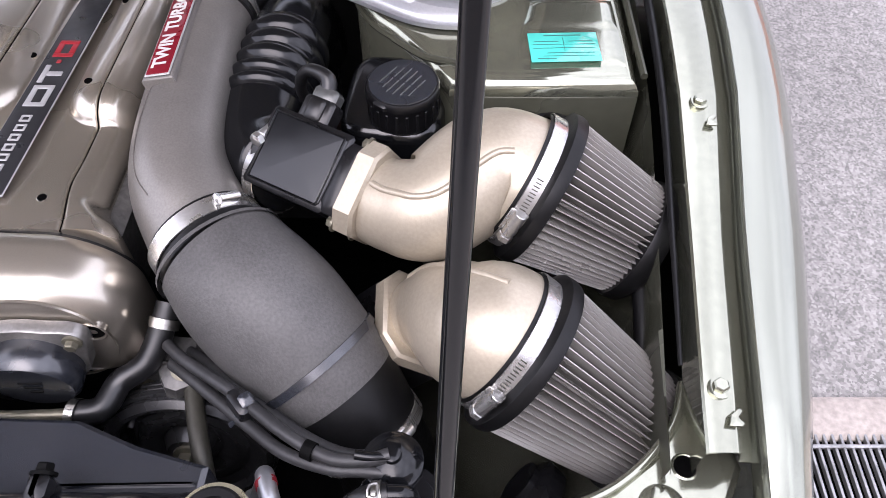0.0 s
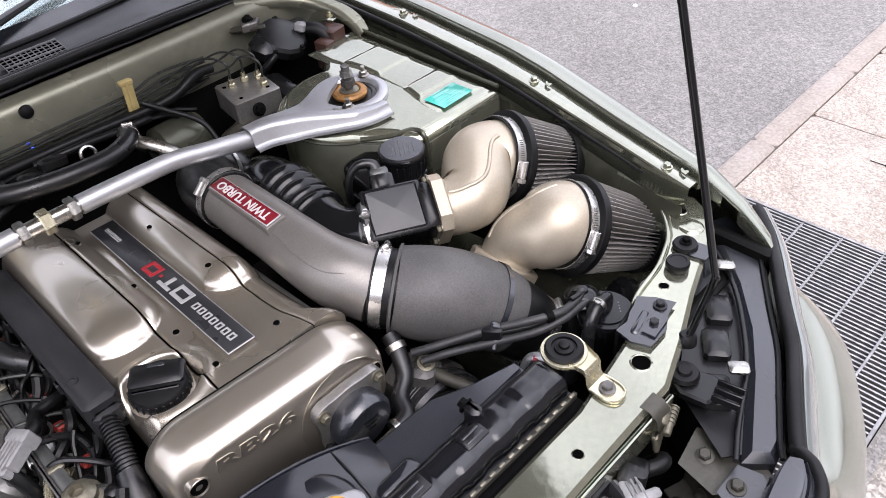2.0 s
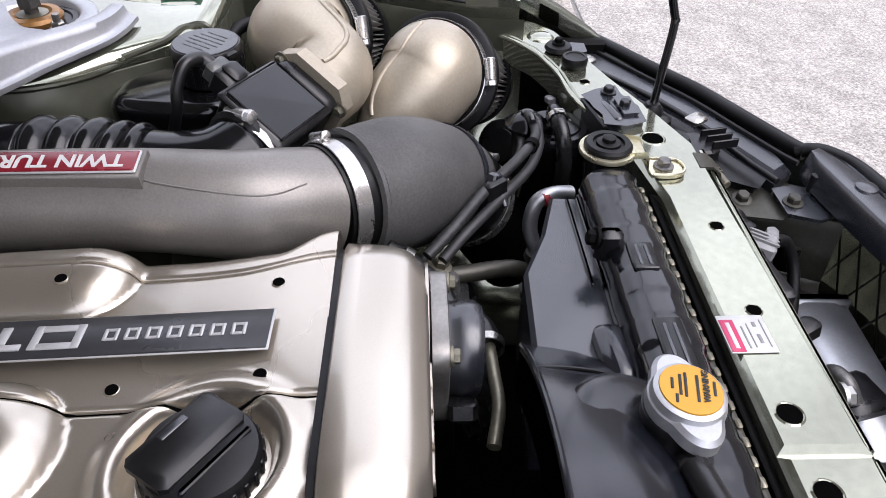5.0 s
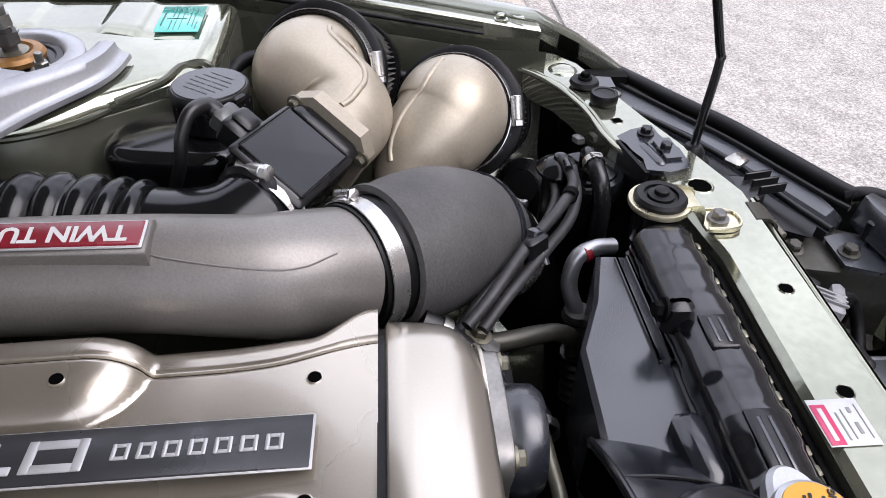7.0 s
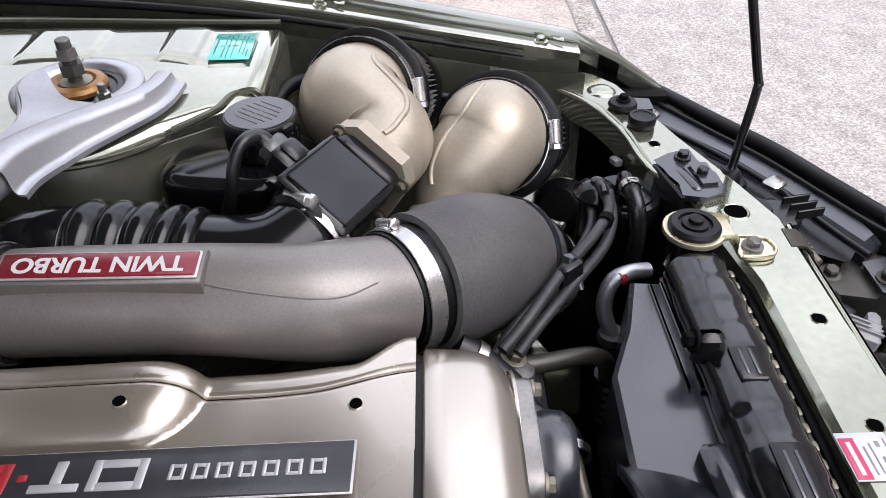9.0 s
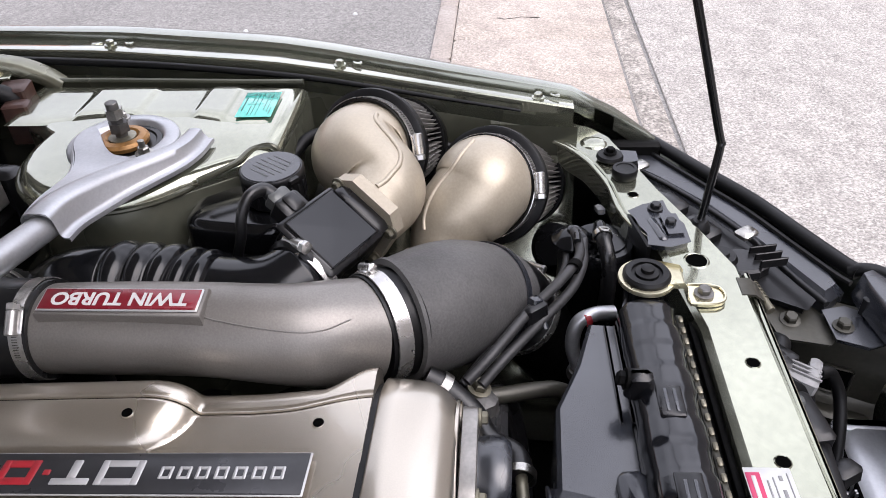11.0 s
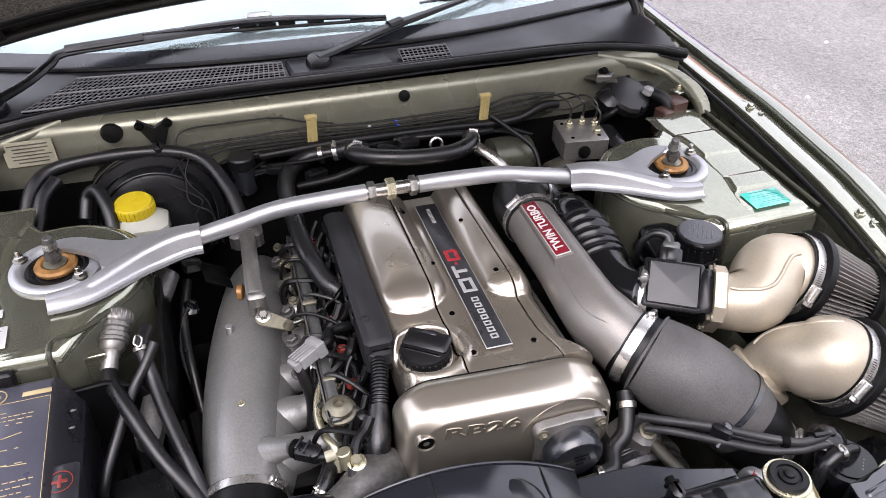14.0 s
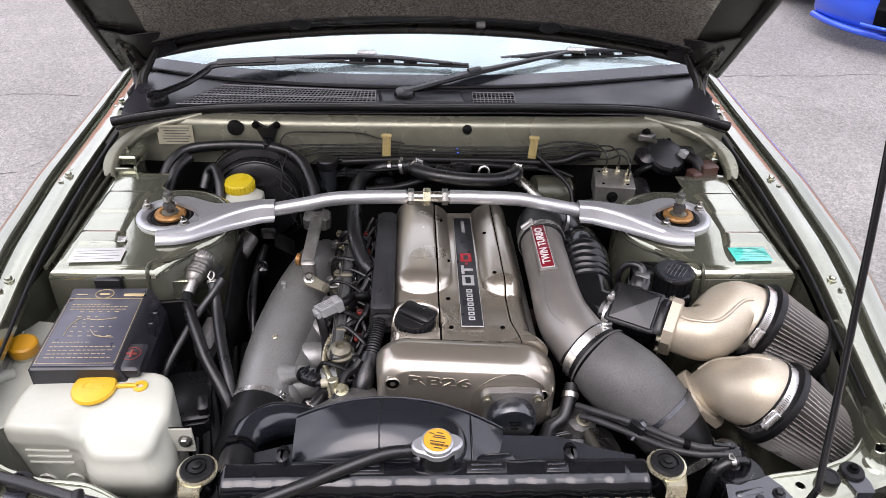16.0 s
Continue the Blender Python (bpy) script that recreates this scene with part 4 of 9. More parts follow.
part("crease", Geo().tube([(x, y - 0.006, z + 0.0085) for x, y, z in spline([(-0.735, 0.318, 0.915), (-0.66, 0.330, 0.928), (-0.50, 0.352, 0.938), (-0.25, 0.358, 0.942), (0.0, 0.356, 0.943), (0.3, 0.362, 0.942), (0.52, 0.365, 0.938), (0.66, 0.345, 0.928), (0.74, 0.325, 0.912)], 4)], 0.0022, 6, 1), "plastic", seal)
base = [(-0.748, 0.605, 0.942), (-0.72, 0.585, 0.945), (-0.665, 0.552, 0.95), (-0.477, 0.492, 0.952), (-0.217, 0.456, 0.954), (0.011, 0.450, 0.955), (0.217, 0.462, 0.954), (0.40, 0.495, 0.952), (0.602, 0.545, 0.95), (0.72, 0.585, 0.945), (0.748, 0.605, 0.942)]
fine_base = spline(base, 5)
cw = []
for p in fine_base:
    x, y, z = p
    y0 = 0.352 - 0.03 * (abs(x) / 0.8) ** 4
    cw.append([(x * 0.97, y0, 0.915), (x * 0.97, y0 + 0.006, 0.930), (x * 0.98, y0 + (y - y0) * 0.25, 0.936), (x * 0.98, y0 + (y - y0) * 0.55, 0.936), (x, y0 + (y - y0) * 0.85, 0.942), (x, y, z), (x, y + 0.02, z - 0.01)])
cowl = thing("wiper_cowl", (0, 0.4, 0.91), "black plastic cowl panel below the windscreen", "cowl panel")
part("panel", Geo().sheet(cw, 0.004), "cowl", cowl)


def vent(x0, x1, y0, ya, yb, slant, nx, ny, z):
    """A moulded grid over a black sheet that paints the opening's shade; its far edge runs from ya to yb."""
    def at(f, g, lift):
        y1 = ya + (yb - ya) * f
        return V((x0 + slant * g + (x1 - x0 - slant * g) * f, y0 + (y1 - y0) * g, z + lift + 0.0095 * g))
    back = part("vent_recess", Geo().sheet([[at(0, 0, 0.0005), at(1, 0, 0.0005)], [at(0, 1, 0.0005), at(1, 1, 0.0005)]], 0.002), "void", cowl, "black sheet for the shade inside the vent")
    for i in range(nx + 1):
        part("vent_bar", Geo().tube([at(i / nx, 0, 0.0028), at(i / nx, 1, 0.0028)], 0.0012, 6, 1), "vent", back)
    for i in range(ny + 1):
        part("vent_bar", Geo().tube([at(0, i / ny, 0.0028), at(1, i / ny, 0.0028)], 0.0009 if i not in (0, ny // 2, ny) else 0.0022, 6, 1), "vent", back)


vent(-0.602, -0.124, 0.362, 0.462, 0.430, 0.09, 44, 8, 0.9408)
vent(0.118, 0.222, 0.362, 0.426, 0.426, 0.0, 11, 6, 0.9411)
part("centre_cover", Geo().prism([(-0.11, 0.372), (0.10, 0.372), (0.09, 0.45), (-0.12, 0.45)], 0.92, 0.950, 0.006), "cowl", cowl)
ws = []
for p in fine_base:
    x, y, z = p
    ws.append([(x * (1 - 0.10 * t), y + 0.004 + 0.86 * t, z - 0.004 + 0.50 * t - 0.06 * t * t) for t in np.linspace(0, 1, 9)])
screen = thing("windscreen", (0, 0.46, 0.95), "clean car windscreen reflecting a pale sky", "windscreen")
part("pane", Geo().sheet(ws, 0.004), "glass", screen)
part("frit_band", Geo().sheet([[(p[0], p[1] + 0.003 + 0.86 * t, p[2] - 0.0005 + 0.50 * t) for t in (0, 0.02, 0.042)] for p in fine_base], 0.001), "bluegrey", screen, "dark printed border of the glass")
part("molding", Geo().tube([(p[0], p[1], p[2] + 0.002) for p in fine_base[::3]], 0.006, 8), "rubber", screen)
cab = thing("cabin", (0, 1.2, 0.7), "dark car cabin behind the windscreen", "cabin")
part("dashboard", Geo().box((0, 0.95, 0.88), (1.4, 0.8, 0.12), bev=0.04), "interior", cab)
part("roof", Geo().box((0, 2.1, 1.42), (1.3, 1.4, 0.05), bev=0.03), "fender", cab)
part("seat_back", Geo().box((0, 1.9, 1.0), (1.3, 0.12, 0.6), (12, 0, 0), 0.05), "interior", cab)
for s in (1, -1):
    part("door", Geo().box((s * 0.80, 1.75, 0.62), (0.12, 1.6, 0.55), bev=0.04), "fender", cab)
    part("pillar", Geo().tube([(s * 0.80, 0.66, 0.94), (s * 0.72, 1.1, 1.18), (s * 0.66, 1.5, 1.39)], 0.03, 10), "fender", cab)


def wiper(pivot, elbow, tip, b0, b1, label):
    w = thing("wiper", pivot, label, "wiper", "windscreen wipers")
    pv = V(pivot)
    part("pivot_cap", Geo().lathe(pv - V((0, 0, 0.012)), (0, -0.2, 1), [(0.026, 0), (0.026, 0.014), (0.022, 0.021), (0.010, 0.023)], 24), "plastic", w)
    part("arm", Geo().tube([pv + V((0, 0, 0.006))] + [V(p) for p in elbow] + [V(tip)], [0.013] + [0.0125] * (len(elbow) - 1) + [0.0075, 0.006], 8, 3, flat=0.6), "plastic", w, angle=30)
    part("arm_cover", Geo().tube([V(p) + V((0, 0, 0.005)) for p in elbow[-3:-1]], 0.0125, 8, 2, flat=0.7), "plastic", w, "smooth cover over the arm's hinge", 30)
    b0, b1 = V(b0), V(b1)
    mid = (b0 + b1) / 2
    part("blade_frame", Geo().tube([b0 + V((0, 0, 0.004)), mid + V((0, 0, 0.016)), b1 + V((0, 0, 0.004))], [0.004, 0.007, 0.004], 8), "bluegrey", w)
    part("rubber_strip", Geo().tube([b0 - V((0, 0.004, 0)), mid - V((0, 0.004, 0)), b1 - V((0, 0.004, 0))], 0.0035, 6), "rubber", w)
    for f in (0.12, 0.3, 0.42, 0.5, 0.58, 0.7, 0.88):
        q = b0 + (b1 - b0) * f
        part("yoke", Geo().box(q + V((0, 0, 0.006)), (0.035, 0.012, 0.008), bev=0.002), "plastic", w)
    part("joint", Geo().box(V(tip), (0.05, 0.022, 0.014), bev=0.004), "steel", w)


wiper((-0.052, 0.412, 0.955), [(0.02, 0.438, 0.972), (0.11, 0.472, 0.985), (0.14, 0.482, 0.989), (0.30, 0.535, 1.006)], (0.40, 0.575, 1.015), (0.20, 0.555, 0.995), (0.70, 0.62, 0.995), "black windscreen wiper resting on the glass, long arm")
wiper((-0.652, 0.388, 0.948), [(-0.597, 0.450, 0.962), (-0.555, 0.485, 0.980), (-0.525, 0.503, 0.992), (-0.38, 0.510, 0.998), (-0.22, 0.517, 1.003)], (-0.149, 0.535, 1.014), (-0.385, 0.522, 1.000), (0.112, 0.505, 0.993), "black windscreen wiper with a cranked arm")

# ---- bonnet, propped open ----
SL = V((0, -0.69, 0.724))
UPN = V((0, 0.724, 0.69))
hood = thing("bonnet", (0, 0.55, 0.95), "open car bonnet, dark carbon underside, propped by a rod", "bonnet")


def hood_at(x, e, lift=0.0):
    crown = 0.05 * (1 - (x / 0.8) ** 2)
    return V((x, 0.563, 0.945)) + SL * e + UPN * (crown * 0.4 + lift)


def rear(x):
    return 0.184 * max(0.0, 1 - (x / 0.80) ** 2) ** 0.75 - 0.008


xs = np.linspace(-0.80, 0.80, 41)
skin = [[hood_at(x * (1 - 0.06 * f), rear(x) + (1.47 - rear(x)) * f, 0.035) for f in np.linspace(0, 1, 14)] for x in xs]
part("skin", Geo().sheet(skin, 0.004, UPN), "fender", hood)
und = [[hood_at(x * (1 - 0.06 * f) * 0.985, rear(x) + 0.004 + (1.45 - rear(x)) * f, 0.012 if 0.0 < f < 0.12 else (0.024 if f < 0.2 else 0.028)) for f in np.linspace(0, 1, 22)] for x in xs]
part("inner_panel", Geo().sheet(und, 0.003, UPN), "hooddark", hood, "dark inner bonnet panel")
cb = [[hood_at(x * (1 - 0.06 * f), rear(x) + 0.080 + 1.02 * f, 0.0085 + 0.008 * min(1.0, 5 * f)) for f in np.linspace(0, 1, 12)] for x in np.linspace(-0.67, 0.67, 27)]
part("carbon_panel", Geo().sheet(cb, 0.003, UPN), "carbon", hood, "woven carbon panel")
part("rear_edge", Geo().tube([hood_at(x, rear(x), 0.018) for x in xs], 0.012, 10, 2), "hooddark", hood)
part("rib", Geo().tube([hood_at(x, rear(x) + 0.074, 0.012) for x in np.linspace(-0.68, 0.68, 17)], 0.007, 10, 3), "hooddark", hood)
part("washer_line", Geo().tube([hood_at(x, rear(x) + 0.050 + 0.008 * math.sin(9 * x), 0.008) for x in np.linspace(-0.66, 0.64, 15)], 0.0025, 6, 4), "rubber", hood, "thin black washer hose")
for x in (-0.30, 0.30):
    part("access_slot", Geo().lathe(hood_at(x, rear(x) + 0.060, 0.008), UPN, [(0.028, 0), (0.026, -0.003), (0.015, -0.004)], 20), "black_print", hood)
part("hose_clip", Geo().box(hood_at(0.13, rear(0.13) + 0.055, 0.004), (0.022, 0.012, 0.016), (-46, 0, 0), 0.002), "greyplastic", hood)
for s in (1, -1):
    part("side_edge", Geo().tube([hood_at(s * 0.795 * (1 - 0.06 * f), 1.45 * f, 0.022) for f in np.linspace(0, 1, 8)], 0.016, 10), "hooddark", hood, "dark folded bonnet edge")
    part("hinge_arm", Geo().tube([(s * 0.745, 0.53, 0.90), (s * 0.752, 0.56, 0.955), hood_at(s * 0.745, 0.05, 0.0), hood_at(s * 0.74, 0.16, 0.004)], [0.012, 0.014, 0.012, 0.010], 8), "hooddark", hood, "black bonnet hinge")
    part("hinge_bracket", Geo().box(hood_at(s * 0.735, 0.085, 0.002), (0.04, 0.13, 0.012), (-46, 0, 0), 0.004), "hooddark", hood)
    part("hinge_plate", Geo().box((s * 0.752, 0.535, 0.90), (0.02, 0.10, 0.05), (0, 0, 0), 0.004), "hooddark", hood)
    part("hinge_bolt", Geo().bolt((s * 0.741, 0.535, 0.915), (-s, 0, 0), 0.007), "dark", hood)
    part("hinge_link", Geo().tube([(s * 0.725, 0.50, 0.905), (s * 0.72, 0.515, 0.95), hood_at(s * 0.70, 0.06, -0.006), hood_at(s * 0.665, 0.12, -0.002)], [0.010, 0.009, 0.010, 0.006], 8), "hooddark", hood)
    part("hinge_link", Geo().tube([(s * 0.742, 0.46, 0.895), (s * 0.735, 0.50, 0.93), hood_at(s * 0.725, 0.03, -0.004)], [0.007, 0.008, 0.009], 8), "olive", hood)
    for e in (0.06, 0.13):
        part("hinge_bolt", Geo().bolt(hood_at(s * 0.735, e, -0.006), -UPN, 0.008), "olive", hood)
    part("corner_web", Geo().sheet([[hood_at(s * 0.79, 0.02, 0.012), hood_at(s * 0.70, rear(0.70) + 0.004, 0.006), hood_at(s * 0.62, rear(0.62) + 0.008, 0.010)], [hood_at(s * 0.78, 0.20, 0.012), hood_at(s * 0.71, 0.19, -0.004), hood_at(s * 0.62, rear(0.62) + 0.10, 0.012)]], 0.004, UPN), "hooddark", hood)
stay = thing("bonnet_stay", (0.488, -0.71, 0.763), "thin black steel prop rod holding the bonnet", "prop rod")
part("rod", Geo().tube([(0.475, -0.705, 0.762), (0.488, -0.712, 0.768), (0.494, -0.716, 0.80), (0.503, -0.722, 0.862), (0.5045, -0.716, 0.884), (0.512, -0.65, 1.09), (0.52, -0.58, 1.30), (0.53, -0.43, 1.75), (0.534, -0.378, 1.905)], 0.0048, 12, 8), "gloss", stay)
part("pivot_grommet", Geo().lathe((0.486, -0.711, 0.757), (0, 0, 1), [(0.014, 0), (0.013, 0.008), (0.008, 0.014)], 16), "rubber", stay)


# ---- engine ----
def ez(y):
    """Height of the engine's top plane."""
    return 0.806 - 0.066 * (y + 0.15)


engine = thing("engine", (0.07, -0.15, 0.40), "six-cylinder engine under satin bronze metal covers", "engine")
# block in the same near-black, as if unlit below the covers
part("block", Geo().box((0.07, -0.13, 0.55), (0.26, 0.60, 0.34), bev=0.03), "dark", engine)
part("head", Geo().box((0.07, -0.13, 0.72), (0.25, 0.52, 0.10), (-3.8, 0, 0), 0.01), "alu_dirty", engine)


def seam_x(y):
    """The joint between the coil cover and the exhaust cam cover."""
    return 0.1455 + 0.012 * smooth(-0.29, -0.372, y)


def edge_x(y):
    """The exhaust cam cover's outer edge, which flares out to meet the timing cover."""
    return 0.181 + 0.024 * smooth(-0.318, -0.362, y)


def cover_z(x, y):
    """The sculpted cam covers: two long humps that end in round noses, a scoop round the filler, a flat front."""
    z = ez(y) - 0.010
    for cx, nose, half, lift in ((-0.014, -0.208, 0.060, 0.027), (0.149, -0.214, 0.046, 0.024)):
        dy = max(0.0, nose + half - y)
        d = min(1.0, math.hypot(x - cx, dy) / half)
        z += lift * (1 - d ** 2.6) ** 0.75
    z += 0.006 * smooth(-0.25, -0.345, y)
    d = math.hypot(x + 0.026, y + 0.297)
    z += 0.006 * smooth(0.072, 0.055, d) - 0.020 * smooth(0.054, 0.040, d)
    e = edge_x(y)
    z -= 0.03 * max(0.0, (x - e + 0.024) / 0.03) ** 2
    z -= 0.03 * max(0.0, (-0.055 - x) / 0.02) ** 2
    return z


def cover(name, left, right, y0, y1, label):
    """A cover between two edges, each a function of y, with turned-down sides."""
    nx, ny = max(8, int((right(y0) - left(y0)) / 0.002)), int((y0 - y1) / 0.003)
    rows = []
    for y in np.linspace(y0, y1, ny + 1):
        x0, x1 = left(y), right(y)
        rows.append([(x0, y, 0.735)] + [(x0 + (x1 - x0) * k / nx, y, cover_z(x0 + (x1 - x0) * k / nx, y) - (0.002 if k in (0, nx) else 0)) for k in range(nx + 1)] + [(x1, y, 0.735)])
    rows = [[(p[0], y0 + 0.001, 0.735) for p in rows[0]]] + rows + [[(p[0], y1 - 0.001, 0.735) for p in rows[-1]]]
    return part(name, Geo().sheet(rows), "bronze", engine, label, 65)


cover("cam_cover", lambda y: -0.072, lambda y: 0.0156, 0.135, -0.366, "satin bronze intake cam cover")
mid = cover("coil_cover", lambda y: 0.0186, lambda y: seam_x(y) - 0.0012, 0.130, -0.366, "satin bronze coil cover")
cover("cam_cover", lambda y: seam_x(y) + 0.0012, edge_x, 0.135, -0.366, "satin bronze exhaust cam cover")
for seam in (lambda y: 0.0171, seam_x):
    # black strip just below each joint, so the seam reads as shaded
    part("cover_seam", Geo().sheet([[(seam(y) - 0.0016, y, cover_z(seam(y), y) - 0.004), (seam(y) + 0.0016, y, cover_z(seam(y), y) - 0.004)] for y in np.linspace(0.13, -0.366, 60)]), "void", engine)
for x, y in ((0.030, 0.06), (0.040, -0.10), (0.035, -0.225), (0.128, -0.164), (0.128, -0.325), (0.122, 0.0), (0.036, -0.325)):
    z = cover_z(x, y)
    part("screw", Geo().lathe((x, y, z - 0.001), (0, 0, 1), [(0.0058, 0), (0.0056, 0.0012), (0.0046, 0.0016), (0.0040, 0.0006)], 16), "bronze", mid)
    # socket depth is a black disc
    part("screw_socket", Geo().lathe((x, y, z), (0, 0, 1), [(0.0046, 0), (0.0044, 0.0014)], 12), "void", mid)
# badge
bg = thing("engine_badge", (0.076, -0.12, ez(-0.12)), "long dark grey engine badge with silver and red marks", "badge")
bm_ = basis((0.0762, -0.122, ez(-0.122) - 0.0015), (0.011, 1, -0.066), (-1, 0.011, 0))


def on_badge(u, v, w, h, t, material, name, lab=""):
    g = Geo().box((u, v, t), (w, h, 0.0016), bev=0.0005)
    g.v = [tuple(bm_ @ V(p)) for p in g.v]
    part(name, g, material, bg, lab)


on_badge(0, 0, 0.414, 0.0398, 0.0022, "silver_print", "rim", "thin bright rim")
on_badge(0, 0, 0.411, 0.0378, 0.0030, "badge", "plate")
def hollow(u, v, w, h, t, material, lab):
    """A plain hollow mark of four thin strokes."""
    for du, dv, a, b in ((0, h / 2 - t / 2, w, t), (0, -h / 2 + t / 2, w, t), (-w / 2 + t / 2, 0, t, h), (w / 2 - t / 2, 0, t, h)):
        on_badge(u + du, v + dv, a, b, 0.0038 + (0.0002 if b == h else 0), material, "mark", lab)


for i in range(7):
    hollow(-0.184 + 0.0150 * i, 0, 0.0105, 0.0115, 0.0026, "silver_print", "plain silver mark")
hollow(-0.056, 0.0, 0.036, 0.023, 0.0062, "silver_print", "plain silver block")
on_badge(-0.017, 0.0085, 0.032, 0.006, 0.0042, "silver_print", "mark", "plain silver bar")
on_badge(-0.017, -0.003, 0.0075, 0.017, 0.0042, "silver_print", "mark", "plain silver bar")
on_badge(0.006, 0, 0.006, 0.005, 0.0042, "red_print", "mark", "plain red dot")
hollow(0.031, 0.0, 0.032, 0.023, 0.0068, "red_print", "plain red block")
for i in range(6):
    hollow(0.142 + 0.0085 * i, 0, 0.0062, 0.0072, 0.0018, "silver_print", "plain silver mark")

# timing cover
tx0, tx1 = -0.096, 0.214


def cover_outline(inset, z1, y):
    """Front view of the timing cover: a crowned top, a tight left shoulder and a long falling right one."""
    x0, x1 = tx0 + 0.45 * inset, tx1 + 0.004 - 0.45 * inset
    z0 = 0.66 + 0.5 * inset
    out = []
    for cx, cz, a0, ra, rb in ((x1 - 0.068, z1 - 0.052, 0, 0.068, 0.052), (x0 + 0.052, z1 - 0.044, 90, 0.052, 0.044), (x0 + 0.03, z0 + 0.03, 180, 0.03, 0.03), (x1 - 0.03, z0 + 0.03, 270, 0.03, 0.03)):
        for a in np.radians(np.linspace(a0, a0 + 90, 14)):
            x = cx + ra * math.cos(a)
            crown = 0.012 * (1 - ((x - 0.045) / 0.155) ** 2) - 0.055 * (x - 0.06) if a0 < 180 else 0.0
            out.append((x, y, cz + rb * math.sin(a) + crown))
    return out


rs = [cover_outline(0.003, 0.813, -0.371)]
for y, i in ((-0.373, 0.0), (-0.388, 0.0010), (-0.402, 0.0030), (-0.412, 0.0060), (-0.419, 0.0105), (-0.424, 0.016), (-0.428, 0.0225), (-0.4315, 0.030), (-0.4350, 0.038), (-0.4380, 0.045)):
    rs.append(cover_outline(i, 0.816 - 0.36 * i, y))
tc = part("timing_cover", Geo().rings(rs), "bronze", engine, "satin bronze timing belt cover", 60)
for x, yb, z in ((-0.066, -0.4290, 0.787), (0.187, -0.4285, 0.756)):
    part("bolt_boss", Geo().lathe((x, yb, z), (0, -1, 0), [(0.0140, -0.010), (0.0135, 0.0105), (0.0125, 0.0115), (0.0115, 0.0075)], 28), "bronze", tc)
    part("bolt", Geo().lathe((x, yb - 0.003, z), (0, -1, 0), [(0.0108, 0), (0.0108, 0.0065), (0.0098, 0.0075), (0.0048, 0.0075), (0.0045, 0.003)], 20), "dark", tc)
word("engine_code", "RB26", 0.0265, basis((0.012, -0.4372, 0.790), (1, 0, -0.10), (0, 0.06, 1)) @ Matrix.Diagonal((1.9, 1, 1, 1)), "bronze", tc, 0.0030, 0.0007, "raised cast characters")
gap = Geo().rings([cover_outline(0.006, 0.8105, y) for y in (-0.3655, -0.3712)])
part("cover_gasket", gap, "rubber", engine)
# oil filler cap
part("sensor_recess", band((0.134, -0.4375, 0.738), (0, -1, 0), 0.066, 0.003, 0.0016, 64), "bronze", tc, "cast ring round the cam sensor")
oc = V((-0.028, -0.300, ez(-0.30) - 0.017))
part("filler_neck", Geo().lathe(oc, (0, -0.02, 1), [(0.041, -0.01), (0.040, 0.004), (0.036, 0.006)], 40), "bronze", engine)
cap = part("oil_cap", Geo().lathe(oc + V((0, 0, 0.002)), (0, 0, 1), [(0.035, 0), (0.0365, 0.003), (0.0365, 0.015), (0.0345, 0.0195), (0.024, 0.0225), (0.008, 0.023)], 40), "plastic", engine, "black oil filler cap with a broad grip bar")
part("grip", Geo().box(oc + V((0.005, 0.008, 0.0240)), (0.066, 0.036, 0.013), (0, 0, -35), 0.004), "plastic", cap)
part("grip_rib", Geo().box(oc + V((-0.0085, -0.012, 0.0225)), (0.056, 0.0035, 0.007), (0, 0, -35), 0.0015), "plastic", cap)
part("grip_mark", Geo().box(oc + V((0.010, 0.016, 0.0308)), (0.020, 0.005, 0.001), (0, 0, -35), 0.0004), "bluegrey", cap)
for i in range(26):
    a = 2 * math.pi * i / 26
    part("cap_rib", Geo().box(oc + V((0.0367 * math.cos(a), 0.0367 * math.sin(a), 0.011)), (0.0018, 0.003, 0.012), (0, 0, math.degrees(a)), 0.0005), "plastic", cap)
# cam angle sensor
cs = V((0.134, -0.438, 0.736))
lugs = [(0.046 + 0.017 * max(0.0, max(math.cos(a - math.radians(c)) for c in (35, 143, 228))) ** 14, a) for a in np.radians(np.arange(0, 360, 6))]
part("sensor_flange", Geo().prism([(r * math.cos(a), r * math.sin(a)) for r, a in lugs], 0, 0.014, 0.003, basis(cs + V((0, -0.003, 0)), (1, 0, 0), (0, 0, 1)), 2), "machined", engine, "cast sensor flange with bolt lugs")
sens = part("cam_sensor", Geo().lathe(cs + V((0, -0.008, -0.004)), (0, -1, -0.06), [(0.036, 0), (0.040, 0.004), (0.040, 0.012), (0.0415, 0.015), (0.0415, 0.030), (0.037, 0.036), (0.02, 0.037)], 36), "bluegrey", engine, "black round cam sensor housing")
for dx, dz in ((-0.0425, 0.032), (0.0435, 0.0305), (-0.036, -0.040)):
    part("sensor_bolt", Geo().bolt(cs + V((dx, -0.0175, dz)), (0, -1, 0), 0.0062), "dull_zinc", sens)
for i in range(3):
    part("mark", Geo().box(cs + V((0.004, -0.046, 0.006 - 0.008 * i)), (0.022 - 0.005 * i, 0.001, 0.003), bev=0.0003), "dark", sens, "plain moulded bar")
part("sensor_plug", Geo().box(cs + V((-0.042, -0.028, -0.030)), (0.03, 0.024, 0.020), (0, 30, 0), 0.004), "plastic", sens)

# harness cover beside the cam cover
hc = thing("harness_cover", (-0.1, -0.08, 0.76), "matt black plastic wiring harness cover along the engine", "cover")
